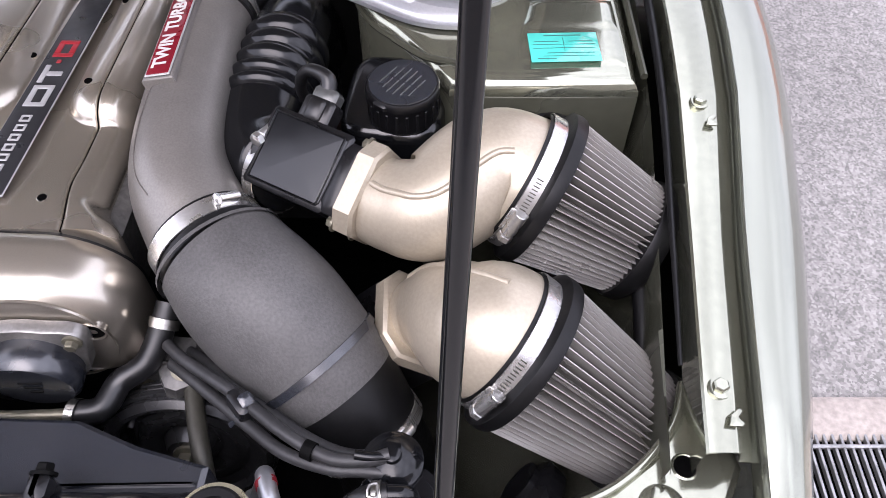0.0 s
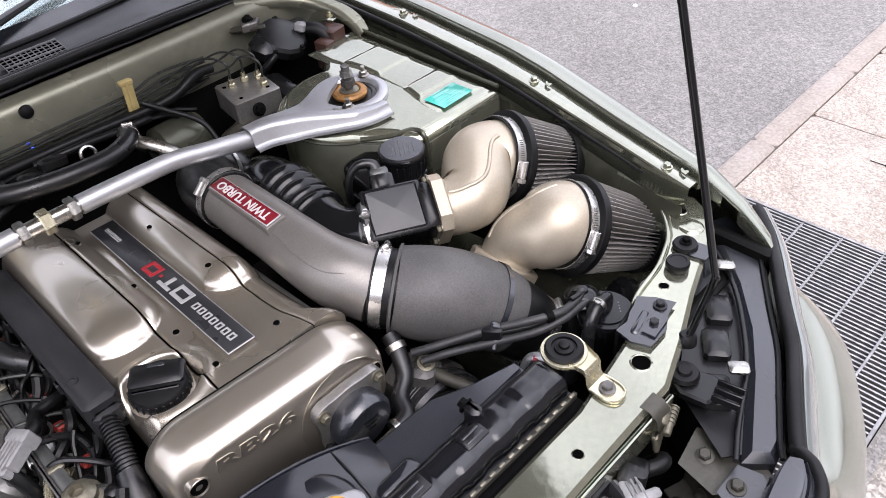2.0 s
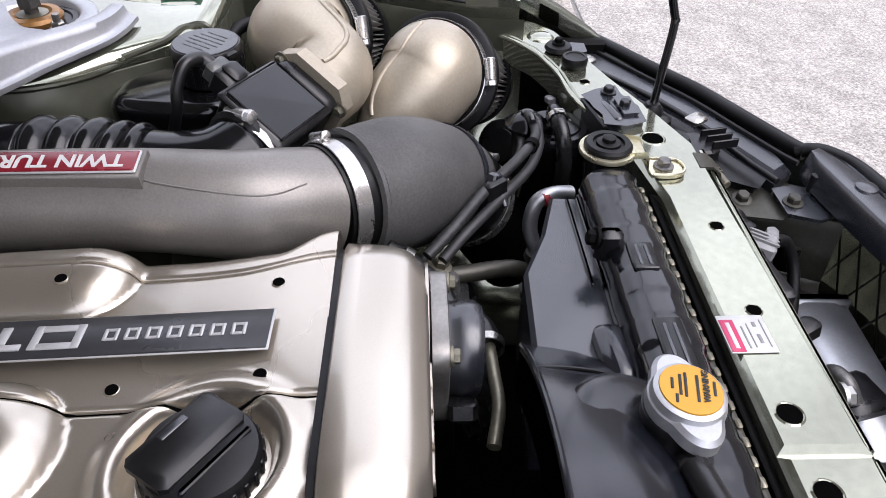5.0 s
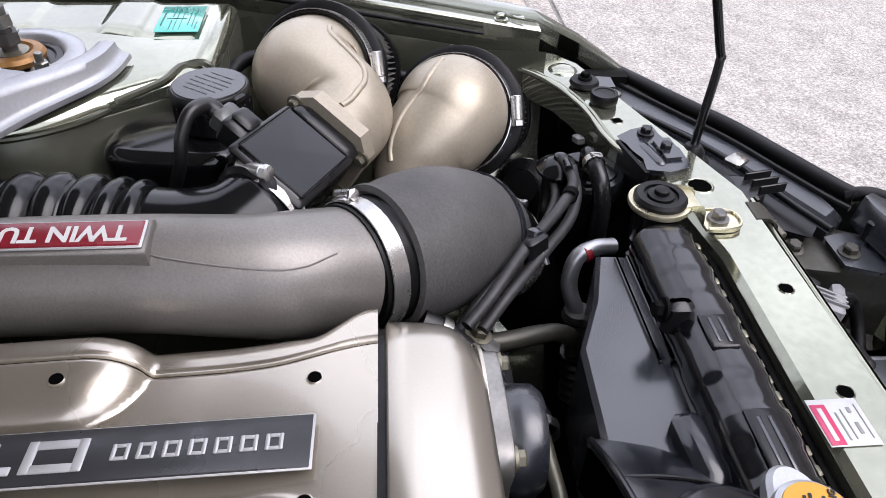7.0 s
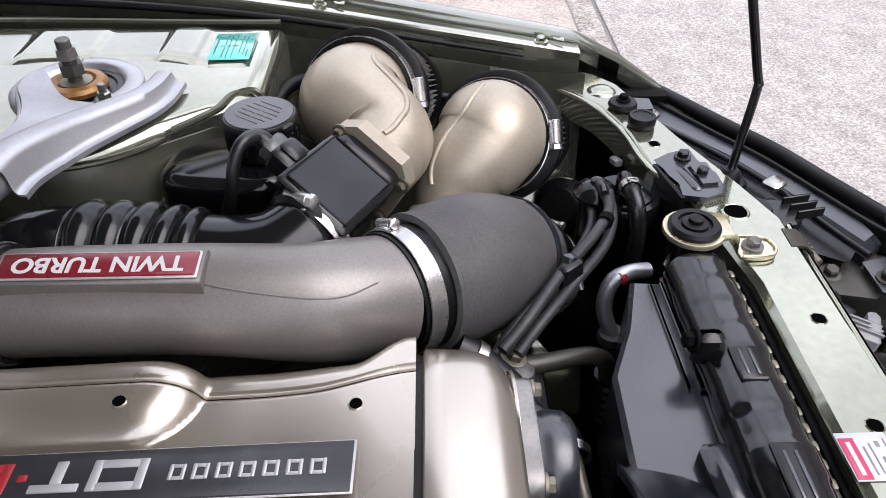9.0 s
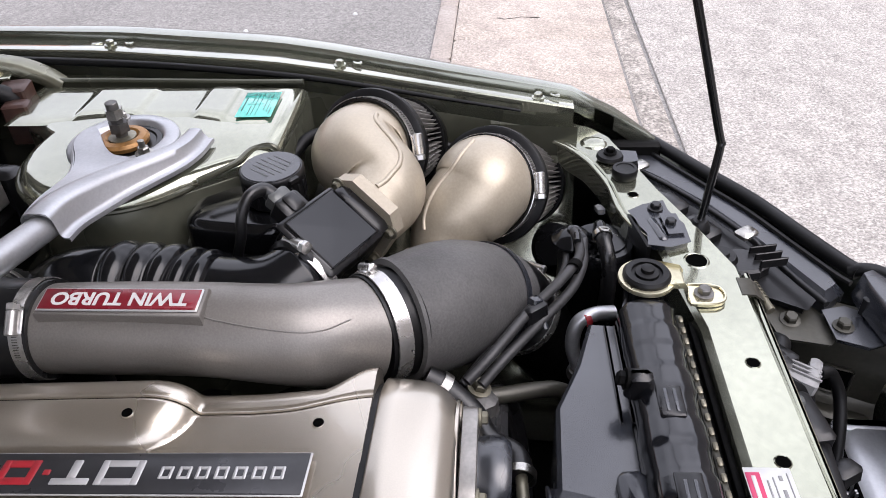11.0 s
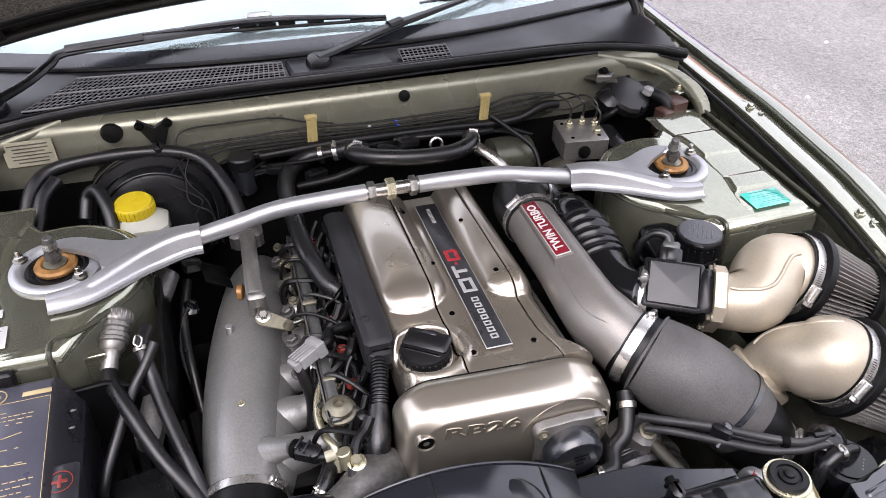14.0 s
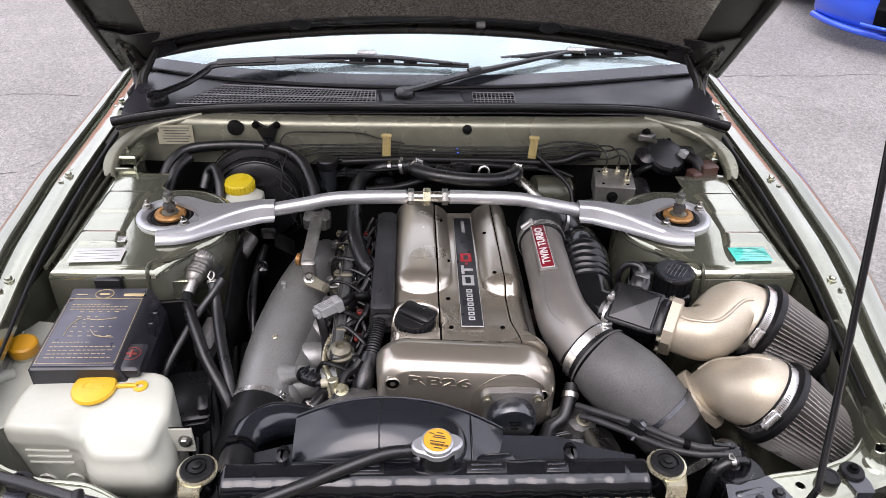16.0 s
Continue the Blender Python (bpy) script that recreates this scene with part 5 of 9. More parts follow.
part("box", Geo().box((-0.0885, -0.083, ez(-0.083) - 0.026), (0.043, 0.382, 0.064), (-3.8, 0, 0), 0.006), "matt_plastic", hc)
part("side_bolt", Geo().lathe((-0.098, -0.215, ez(-0.215) + 0.004), (-0.2, 0, 1), [(0.008, 0), (0.008, 0.003), (0.005, 0.003), (0.004, 0.0)], 16), "matt_plastic", hc)
for y in (0.09, 0.045, -0.01, -0.075, -0.14, -0.185):
    part("side_tab", Geo().box((-0.1115, y, ez(y) - 0.016), (0.006, 0.014, 0.018), (0, 0, 0), 0.002), "matt_plastic", hc)
part("end", Geo().box((-0.0885, -0.274, 0.790), (0.037, 0.016, 0.030), (-10, 0, 0), 0.006), "matt_plastic", hc)
for y in (0.06, -0.04, -0.14, -0.22):
    part("tab", Geo().box((-0.073, y, ez(y) - 0.002), (0.012, 0.016, 0.012), bev=0.003), "matt_plastic", hc)


def corrugated(pts, r, pitch=0.0042, n=14):
    full = spline(pts, 24)
    c = [V(p) for p in full]
    ln = sum((c[i + 1] - c[i]).length for i in range(len(c) - 1))
    k = int(ln / pitch) * 4
    d = np.cumsum([0] + [(c[i + 1] - c[i]).length for i in range(len(c) - 1)])
    q = [tuple(np.interp(ln * i / k, d, [p[a] for p in c]) for a in range(3)) for i in range(k + 1)]
    return Geo().tube(q, [r if i % 4 in (0, 1) else r * 0.8 for i in range(k + 1)], n, 1)


single("wiring_conduit", corrugated([(-0.090, -0.258, 0.792), (-0.094, -0.285, 0.787), (-0.104, -0.33, 0.768), (-0.116, -0.372, 0.735), (-0.128, -0.40, 0.69), (-0.13, -0.41, 0.63)], 0.0135, 0.0048), "hose", "black corrugated wiring conduit beside the timing cover", "conduit")

# ---- intake pipe over the engine ----
pipe = thing("intake_pipe", (0.25, -0.2, 0.79), "cast grey aluminium intake pipe with a red name plate", "pipe")
PC = [(0.241, -0.012, 0.804), (0.240, -0.04, 0.807), (0.238, -0.10, 0.811), (0.239, -0.19, 0.811), (0.243, -0.26, 0.803), (0.254, -0.300, 0.793), (0.277, -0.343, 0.779)]
part("casting", Geo().tube(PC, [0.044, 0.044, 0.0445, 0.045, 0.048, 0.052, 0.053], 40, 8), "cast", pipe)
pad = Geo()
pad.prism([(-0.078, -0.017), (0.078, -0.015), (0.078, 0.015), (-0.078, 0.017)], -0.03, 0, 0.002, basis((0.2235, -0.130, 0.8585), (0, 1, -0.01), (-1, 0, -0.16)))
part("plate_pad", pad, "cast", pipe, angle=50)
pm = basis((0.2235, -0.130, 0.8588), (0, 1, -0.01), (-1, 0, -0.16))
pg = Geo().box((0, 0, 0.001), (0.150, 0.0265, 0.0022), bev=0.0008)
pg.v = [tuple(pm @ V(p)) for p in pg.v]
part("plate_rim", pg, "silver_print", pipe)
pg = Geo().box((0, 0, 0.0018), (0.147, 0.0238, 0.0024), bev=0.0008)
pg.v = [tuple(pm @ V(p)) for p in pg.v]
plate = part("name_plate", pg, "red", pipe, "glossy red plate with white lettering")
word("lettering", "TWIN TURBO", 0.0205, pm @ pose(0, 0, 0.0031), "white_print", plate, 0.0003, 0.00055, "white raised lettering")
pc_fine = [V(p) for p in spline([p for p in PC], 8)]
seam = []
for q in spline([(0.215, -0.200, 0.852), (0.209, -0.225, 0.850), (0.200, -0.282, 0.848), (0.207, -0.315, 0.842), (0.232, -0.340, 0.836)], 4):
    q = V(q)
    c0 = min(pc_fine, key=lambda c: (c - q).length)
    k = float(np.interp(-c0.y, (0.10, 0.19, 0.26, 0.30, 0.343), (0.0445, 0.045, 0.048, 0.052, 0.053)))
    seam.append(c0 + (q - c0).normalized() * (k + 0.0002))
part("mould_line", Geo().tube(seam, 0.0008, 6, 3), "cast", pipe)
clamp(pipe, (0.2405, -0.033, 0.8065), (-0.02, 1, -0.05), 0.0490, 0.013, (-0.65, 0, 0.75), 1.15)
ax = V((0.60, -0.78, -0.17))
clamp(pipe, (0.283, -0.349, 0.777), ax, 0.0575, 0.017, (0.35, 0.3, 0.9))
elbow = thing("rubber_elbow", (0.28, 0.08, 0.75), "black rubber hose elbow at the turbo pipe", "hose")
part("hose", Geo().tube([(0.2400, -0.044, 0.8070), (0.2408, -0.020, 0.8062), (0.2425, 0.012, 0.804), (0.254, 0.046, 0.799), (0.281, 0.062, 0.786), (0.306, 0.052, 0.762), (0.317, 0.040, 0.72), (0.320, 0.035, 0.62)], [0.0482, 0.0485, 0.0495, 0.051, 0.051, 0.049, 0.046, 0.044], 36, 8), "hose", elbow, "smooth moulded black rubber")
part("rear_band", band((0.280, 0.061, 0.787), (0.85, 0.25, -0.5), 0.0515, 0.008, 0.0014), "chrome", elbow, "bright narrow clamp band")
part("seam_line", Geo().tube([(0.242, -0.02, 0.8545), (0.2445, 0.012, 0.8515), (0.258, 0.042, 0.846), (0.281, 0.056, 0.833)], 0.0008, 5), "hose", elbow)

sleeve = thing("silicone_hose", (0.4, -0.5, 0.68), "matt grey rubber coupling hose on the intake pipe", "hose")
part("cuff", Geo().tube([(0.2760, -0.3390, 0.7790), (0.2970, -0.3660, 0.7730), (0.3070, -0.3770, 0.7700)], [0.056, 0.058, 0.059], 36, 5), "rubber", sleeve)
part("sleeve", Geo().tube([(0.2950, -0.3630, 0.7740), (0.3220, -0.3910, 0.7640), (0.3540, -0.4190, 0.7490), (0.3870, -0.4480, 0.7270), (0.4100, -0.4690, 0.7040)], [0.0625, 0.068, 0.0695, 0.065, 0.0600], 40, 7), "silicone", sleeve, "matt grey sleeve with a rough skin")
part("lower_sleeve", Geo().tube([(0.4000, -0.4600, 0.7140), (0.4200, -0.4780, 0.6920), (0.4380, -0.4950, 0.6640)], [0.0605, 0.058, 0.054], 36, 6), "rubber", sleeve)
clamp(sleeve, (0.4370, -0.4940, 0.6660), (0.5, -0.48, -0.76), 0.0555, 0.014, (0.5, -0.3, 0.6))
part("stub", Geo().tube([(0.4320, -0.4910, 0.6720), (0.4540, -0.5110, 0.6320), (0.47, -0.56, 0.55)], 0.05, 24, 5), "dark", sleeve)
part("sleeve_lip", Geo().lathe(V((0.2955, -0.3635, 0.7740)), ax, [(0.0605, -0.002), (0.0655, 0), (0.066, 0.004)], 40, False, False), "silicone", sleeve)
part("seam", Geo().tube([(0.322, -0.361, 0.8235), (0.350, -0.385, 0.814), (0.380, -0.413, 0.795), (0.405, -0.440, 0.768)], 0.0009, 6, 4), "rubber", sleeve)
part("cable_tie", band((0.3900, -0.4510, 0.7240), (0.62, -0.55, -0.55), 0.0655, 0.0085, 0.0016), "bluegrey", sleeve, "grey-black cable tie")
part("tie_buckle", Geo().box((0.341, -0.511, 0.764), (0.012, 0.013, 0.010), (20, 10, 40), 0.002), "bluegrey", sleeve)
part("tie_tail", Geo().tube([(0.341, -0.512, 0.762), (0.334, -0.518, 0.752), (0.324, -0.523, 0.740)], 0.0028, 8, 4, flat=0.4), "bluegrey", sleeve)

# ---- rubber intake with bellows ----
bel = thing("intake_bellows", (0.31, -0.16, 0.74), "shiny black rubber intake duct with bellows", "duct")
bp_, br_ = [], []
axis_pts = spline([(0.333, 0.045, 0.700), (0.332, 0.025, 0.750), (0.329, -0.015, 0.780), (0.325, -0.065, 0.788), (0.320, -0.12, 0.789), (0.314, -0.165, 0.786), (0.313, -0.205, 0.784), (0.320, -0.238, 0.786), (0.336, -0.262, 0.792), (0.352, -0.277, 0.797)], 40)
for i, p in enumerate(axis_pts):
    bp_.append(tuple(p))
    f = i / (len(axis_pts) - 1)
    r = 0.0455 - 0.001 * smooth(0.55, 0.9, f)
    if 0.33 < f < 0.585:
        w = abs(math.sin((f - 0.33) / 0.255 * math.pi * 5))
        r += 0.0082 * w ** 0.75 - 0.0022
    if f > 0.9:
        r = 0.0445 - 0.004 * smooth(0.9, 0.93, f)
    br_.append(r)
part("duct", Geo().tube(bp_, br_, 44, 1), "duct", bel, angle=80)
clamp(bel, (0.343, -0.269, 0.791), (0.8, -0.58, 0.15), 0.0435, 0.014, (-0.2, 0.25, 0.9), 1.35)

# ---- airflow meter ----
maf = thing("airflow_meter", (0.38, -0.30, 0.76), "black plastic airflow meter with a square lid", "sensor")
mc = V((0.369, -0.296, 0.836))  # middle of its lid
mu = (V((0.422, -0.294, 0.852)) - V((0.349, -0.255, 0.854))).normalized()
mv = (V((0.422, -0.294, 0.852)) - V((0.381, -0.337, 0.818))).normalized()
mm = basis(mc, mu, mv)


def on_maf(name, c, s, material, lab="", bev=0.003, parent=None):
    g = Geo().box(c, s, bev=bev)
    g.v = [tuple(mm @ V(p)) for p in g.v]
    return part(name, g, material, parent or maf, lab)


on_maf("body", (0, 0, -0.034), (0.084, 0.076, 0.056), "plastic")
lid = on_maf("lid", (0, 0.002, -0.003), (0.084, 0.072, 0.008), "gloss", "shiny black square lid")
on_maf("lid_rim", (0, 0.002, -0.005), (0.091, 0.080, 0.008), "plastic")
g = Geo().add([(-0.037, -0.031, 0.0012), (0.037, -0.031, 0.0012), (0.037, 0.035, 0.0012), (-0.037, 0.035, 0.0012), (0, 0.002, 0.0018)], [(0, 1, 4), (1, 2, 4), (2, 3, 4), (3, 0, 4)])
g.v = [tuple(mm @ V(p)) for p in g.v]
part("lid_top", g, "gloss", lid, "shallow pyramid pressed into the lid", 0.5)
for dx, dy, w, h in ((0, -0.0328, 0.078, 0.0016), (0, 0.0368, 0.078, 0.0016), (-0.0388, 0.002, 0.0016, 0.068), (0.0388, 0.002, 0.0016, 0.068)):
    on_maf("lid_bead", (dx, dy, 0.0016), (w, h, 0.0022), "plastic", "", 0.0006, lid)
on_maf("collar", (0.050, 0, -0.034), (0.026, 0.072, 0.070), "plastic", bev=0.006)
g = Geo().cyl(mm @ V((-0.052, 0, -0.036)), mm @ V((0.02, 0, -0.036)), 0.036, n=28)
part("throat", g, "plastic", maf)
plug = on_maf("plug", (-0.006, 0.050, -0.018), (0.034, 0.030, 0.026), "hose")
on_maf("plug_latch", (-0.006, 0.052, -0.003), (0.018, 0.022, 0.006), "hose", parent=plug)
on_maf("plug_shell", (-0.006, 0.068, -0.018), (0.027, 0.018, 0.020), "pipe", parent=plug)
part("plug_lead", Geo().tube([mm @ V((-0.008, 0.074, -0.018)), mm @ V((-0.014, 0.086, -0.014)), mm @ V((-0.034, 0.088, -0.014)), mm @ V((-0.048, 0.080, -0.028)), mm @ V((-0.052, 0.070, -0.05)), mm @ V((-0.05, 0.065, -0.09))], [0.009, 0.008, 0.0065, 0.006, 0.006, 0.006], 12, 8), "hose", maf, "taped black wiring lead")
for b, c in ((-0.040, -0.010), (0.040, -0.010), (-0.040, -0.062)):
    part("bolt", Geo().bolt(mm @ V((0.060, b, c)), mm.to_3x3() @ V((-1, 0, 0)), 0.006), "dull_zinc", maf)
# second meter, below
m2 = thing("airflow_meter", (0.40, -0.38, 0.66), "second black airflow meter, lower and in shadow", "sensor")
part("throat", Geo().tube([(0.44, -0.40, 0.66), (0.405, -0.385, 0.645), (0.37, -0.35, 0.64), (0.34, -0.28, 0.61)], 0.034, 20, 6), "rubber", m2)

# ---- cast elbows and cone filters ----


def pleated(parent, p, axis, r0, r1, ln, n=58):
    """A pleated cone: narrow gauze ridges with deep folds between them."""
    d = V(axis).normalized()
    u, w = frame_of(d)
    wob = random.Random(7)
    shift = [wob.uniform(-0.10, 0.10) for _ in range(n)]
    prof = ((0.0, 0.0), (0.22, 0.02), (0.36, 0.80), (0.44, 1.0), (0.56, 1.0), (0.64, 0.80), (0.78, 0.02))
    rings = []
    for f in (0, 0.04, 0.5, 0.96, 1.0):
        ring = []
        for j in range(n):
            for q, k in prof:
                a = 2 * math.pi * (j + q + (shift[j] if 0.1 < q < 0.9 else 0)) / n
                r = (r0 + (r1 - r0) * f) * (1 - 0.40 * (1 - k))
                ring.append(V(p) + d * ln * f + (u * math.cos(a) + w * math.sin(a)) * r)
        rings.append(ring)
    part("pleats", Geo().rings(rings), "pleat", parent, "grey pleated gauze", 50)


def air_filter(mouth, end, r0, r1, label):
    f = thing("air_filter", end, label, "air filter", "cone filters")
    mouth, end = V(mouth), V(end)
    d = (end - mouth).normalized()
    ln = (end - mouth).length
    pleated(f, mouth + d * 0.008, d, r0 * 0.955, r1, ln - 0.014)
    part("base_ring", Geo().lathe(mouth, d, [(r0 * 0.80, -0.022), (r0 * 0.84, -0.024), (r0 * 0.85, -0.006), (r0 * 0.95, -0.004), (r0 * 0.99, -0.002), (r0 * 1.0, 0.005), (r0 * 0.985, 0.010), (r0 * 0.90, 0.010)], 56, False), "rubber", f, "black rubber mouth ring")
    part("end_cap", Geo().lathe(end - d * 0.014, d, [(r1 * 0.80, -0.004), (r1 * 1.09, -0.004), (r1 * 1.10, 0.0), (r1 * 1.08, 0.012), (r1 * 1.0, 0.017), (r1 * 0.6, 0.018)], 48), "rubber", f, "black rubber end cap")
    return f, d


MO1, EN1 = V((0.600, -0.300, 0.803)), V((0.710, -0.336, 0.755))
MO2, EN2 = V((0.577, -0.458, 0.760)), V((0.698, -0.511, 0.690))
f1, d1 = air_filter(MO1, EN1, 0.080, 0.058, "cone air filter with grey pleats, beside the strut tower")
f2, d2 = air_filter(MO2, EN2, 0.080, 0.058, "cone air filter with grey pleats, behind the headlight")
for f, mo, d in ((f1, MO1, d1), (f2, MO2, d2)):
    clamp(f, mo - d * 0.013, d, 0.0685, 0.015, (-0.35, -0.9, 0.28), 1.35)


def cast_elbow(name, pts, radii, label, ridge, f0=0.12, f1=0.93):
    """ridge: which way the mould line faces."""
    e = thing(name, pts[0], label, "pipe", "filter elbows")
    part("casting", Geo().tube(pts, radii, 44, 10), "beige", e, angle=60)
    c = [V(p[:3]) for p in spline([(*p, q) for p, q in zip(pts, radii)], 10)]
    rr = [p[3] for p in spline([(*p, q) for p, q in zip(pts, radii)], 10)]
    n = len(c)
    line = []
    for i in range(int(f0 * n), int(f1 * n)):
        t = (c[min(i + 1, n - 1)] - c[max(i - 1, 0)]).normalized()
        d = V(ridge) - t * V(ridge).dot(t)
        line.append(c[i] + d.normalized() * (rr[i] - 0.0008))
    part("mould_line", Geo().tube(line[::3], 0.0034, 10, 4), "beige", e)
    return e


fl_c = mm @ V((0.068, 0, -0.036))
fx = (mm.to_3x3() @ V((1, 0, 0))).normalized()
e1 = cast_elbow("filter_elbow", [fl_c, fl_c + fx * 0.030, (0.500, -0.329, 0.806), tuple(MO1 - d1 * 0.045 + V((-0.006, -0.004, -0.004))), tuple(MO1 - d1 * 0.004)], [0.041, 0.0455, 0.0525, 0.0590, 0.0655], "champagne-painted cast elbow between airflow meter and filter", (0.10, -0.45, 0.9), 0.14, 0.86)
fm = basis(fl_c, mm.to_3x3() @ V((0, 1, 0)), mm.to_3x3() @ V((0, 0, 1)))
oct_ = [(0.046 * sx * (1 if k else 0.62), 0.046 * sy * (0.62 if k else 1)) for sx, sy, k in ((1, -1, 1), (1, 1, 1), (1, 1, 0), (-1, 1, 0), (-1, 1, 1), (-1, -1, 1), (-1, -1, 0), (1, -1, 0))]
part("flange", Geo().prism(oct_, -0.008, 0.012, 0.003, fm), "beige", e1, "eight-sided mounting flange")
e2 = cast_elbow("filter_elbow", [(0.484, -0.401, 0.710), (0.501, -0.403, 0.730), (0.518, -0.415, 0.749), (0.537, -0.436, 0.763), tuple(MO2 - d2 * 0.026), tuple(MO2 - d2 * 0.004)], [0.041, 0.0455, 0.053, 0.060, 0.0650, 0.0655], "champagne-painted cast elbow rising to the front filter", (0.0, 0.25, 1.0), 0.2, 0.86)
fm2 = basis((0.484, -0.401, 0.710), (-0.018, 0.998, 0.056), (-0.745, -0.050, 0.667))
part("flange", Geo().prism([(x * 1.05, y * 1.05) for x, y in oct_], -0.007, 0.009, 0.003, fm2), "beige", e2, "eight-sided mounting flange")
part("body", Geo().prism([(-0.040, -0.040), (0.040, -0.040), (0.040, 0.040), (-0.040, 0.040)], -0.085, -0.009, 0.005, fm2), "plastic", m2)

# ---- power steering reservoir ----
ps = thing("fluid_reservoir", (0.45, -0.2, 0.72), "black plastic fluid reservoir with a round printed cap", "reservoir")
tank_plan = [(0.055 * math.copysign(abs(math.cos(a)) ** 0.45, math.cos(a)), 0.066 * math.copysign(abs(math.sin(a)) ** 0.45, math.sin(a))) for a in np.radians(np.arange(0, 360, 10))]
part("tank", Geo().prism(tank_plan, -0.075, 0.0, 0.014, pose(0.458, -0.172, 0.812, 0, 0, -6), 5), "gloss", ps, "glossy moulded black tank", 50)
part("tank_seam", Geo().prism([(x * 1.08, y * 1.07) for x, y in tank_plan], -0.003, 0.003, 0.002, pose(0.458, -0.172, 0.772, 0, 0, -6), 2), "gloss", ps, "moulded flange round the tank")
part("tank_neck", Geo().lathe((0.468, -0.206, 0.808), (0, 0, 1), [(0.030, 0), (0.029, 0.003), (0.027, 0.006)], 32), "gloss", ps)
pc = part("cap", Geo().lathe((0.468, -0.206, 0.813), (0, 0, 1), [(0.034, 0), (0.0365, 0.003), (0.0365, 0.028), (0.0378, 0.030), (0.0378, 0.038), (0.036, 0.0405), (0.02, 0.041)], 44), "plastic", ps, "round black cap with printed lid")
for i in range(22):
    a = 2 * math.pi * i / 22
    part("cap_rib", Geo().box((0.468 + 0.0368 * math.cos(a), -0.206 + 0.0368 * math.sin(a), 0.829), (0.0018, 0.0030, 0.022), (0, 0, math.degrees(a)), 0.0006), "plastic", pc)
for a in (55, 235):
    part("cap_ear", Geo().box((0.468 + 0.0335 * math.cos(math.radians(a)), -0.206 + 0.0335 * math.sin(math.radians(a)), 0.8485), (0.012, 0.016, 0.008), (0, 0, a), 0.002), "plastic", pc)
face = part("cap_face", Geo().lathe((0.468, -0.206, 0.8538), (0, 0, 1), [(0.0345, 0), (0.034, 0.0010)], 44), "bluegrey", pc, "dark grey lid with pale print")
for i in range(6):
    a = math.radians(145)
    d = 0.0072 * (i - 2.5)
    for k in (-1, 1):
        w = max(0.006, 0.022 - 0.0032 * abs(i - 2.5))
        part("print_bar", Geo().box((0.468 + d * math.cos(a) - k * w * 0.55 * math.sin(a), -0.206 + d * math.sin(a) + k * w * 0.55 * math.cos(a), 0.8550), (w, 0.0016, 0.0005), (0, 0, 55), 0.0002), "pipe", face)

# ---- strut brace ----
brace = thing("strut_brace", (0, 0, 0.86), "silver strut tower brace with a threaded middle", "strut brace")
part("bar", Geo().tube([(-0.325, -0.012, 0.869), (-0.25, -0.004, 0.880), (-0.19, 0.002, 0.889), (-0.10, 0.004, 0.892), (-0.045, 0.004, 0.893)], 0.0145, 24, 8), "silver", brace)
part("bar", Geo().tube([(0.045, 0.004, 0.893), (0.10, 0.004, 0.892), (0.19, 0.002, 0.889), (0.25, -0.004, 0.880), (0.325, -0.012, 0.869)], 0.0145, 24, 8), "silver", brace)
part("threaded_rod", Geo().cyl((-0.05, 0.004, 0.893), (0.05, 0.004, 0.893), 0.0115, n=20), "steel", brace)
for x, r, w, m_ in ((-0.036, 0.0175, 0.013, "steel"), (-0.003, 0.0185, 0.016, "gold"), (0.035, 0.0175, 0.013, "steel")):
    part("nut", Geo().lathe((x - w / 2, 0.004, 0.893), (1, 0, 0), [(r * 0.9, 0), (r, 0.002), (r, w - 0.002), (r * 0.9, w)], 6), m_, brace, "hexagon nut")
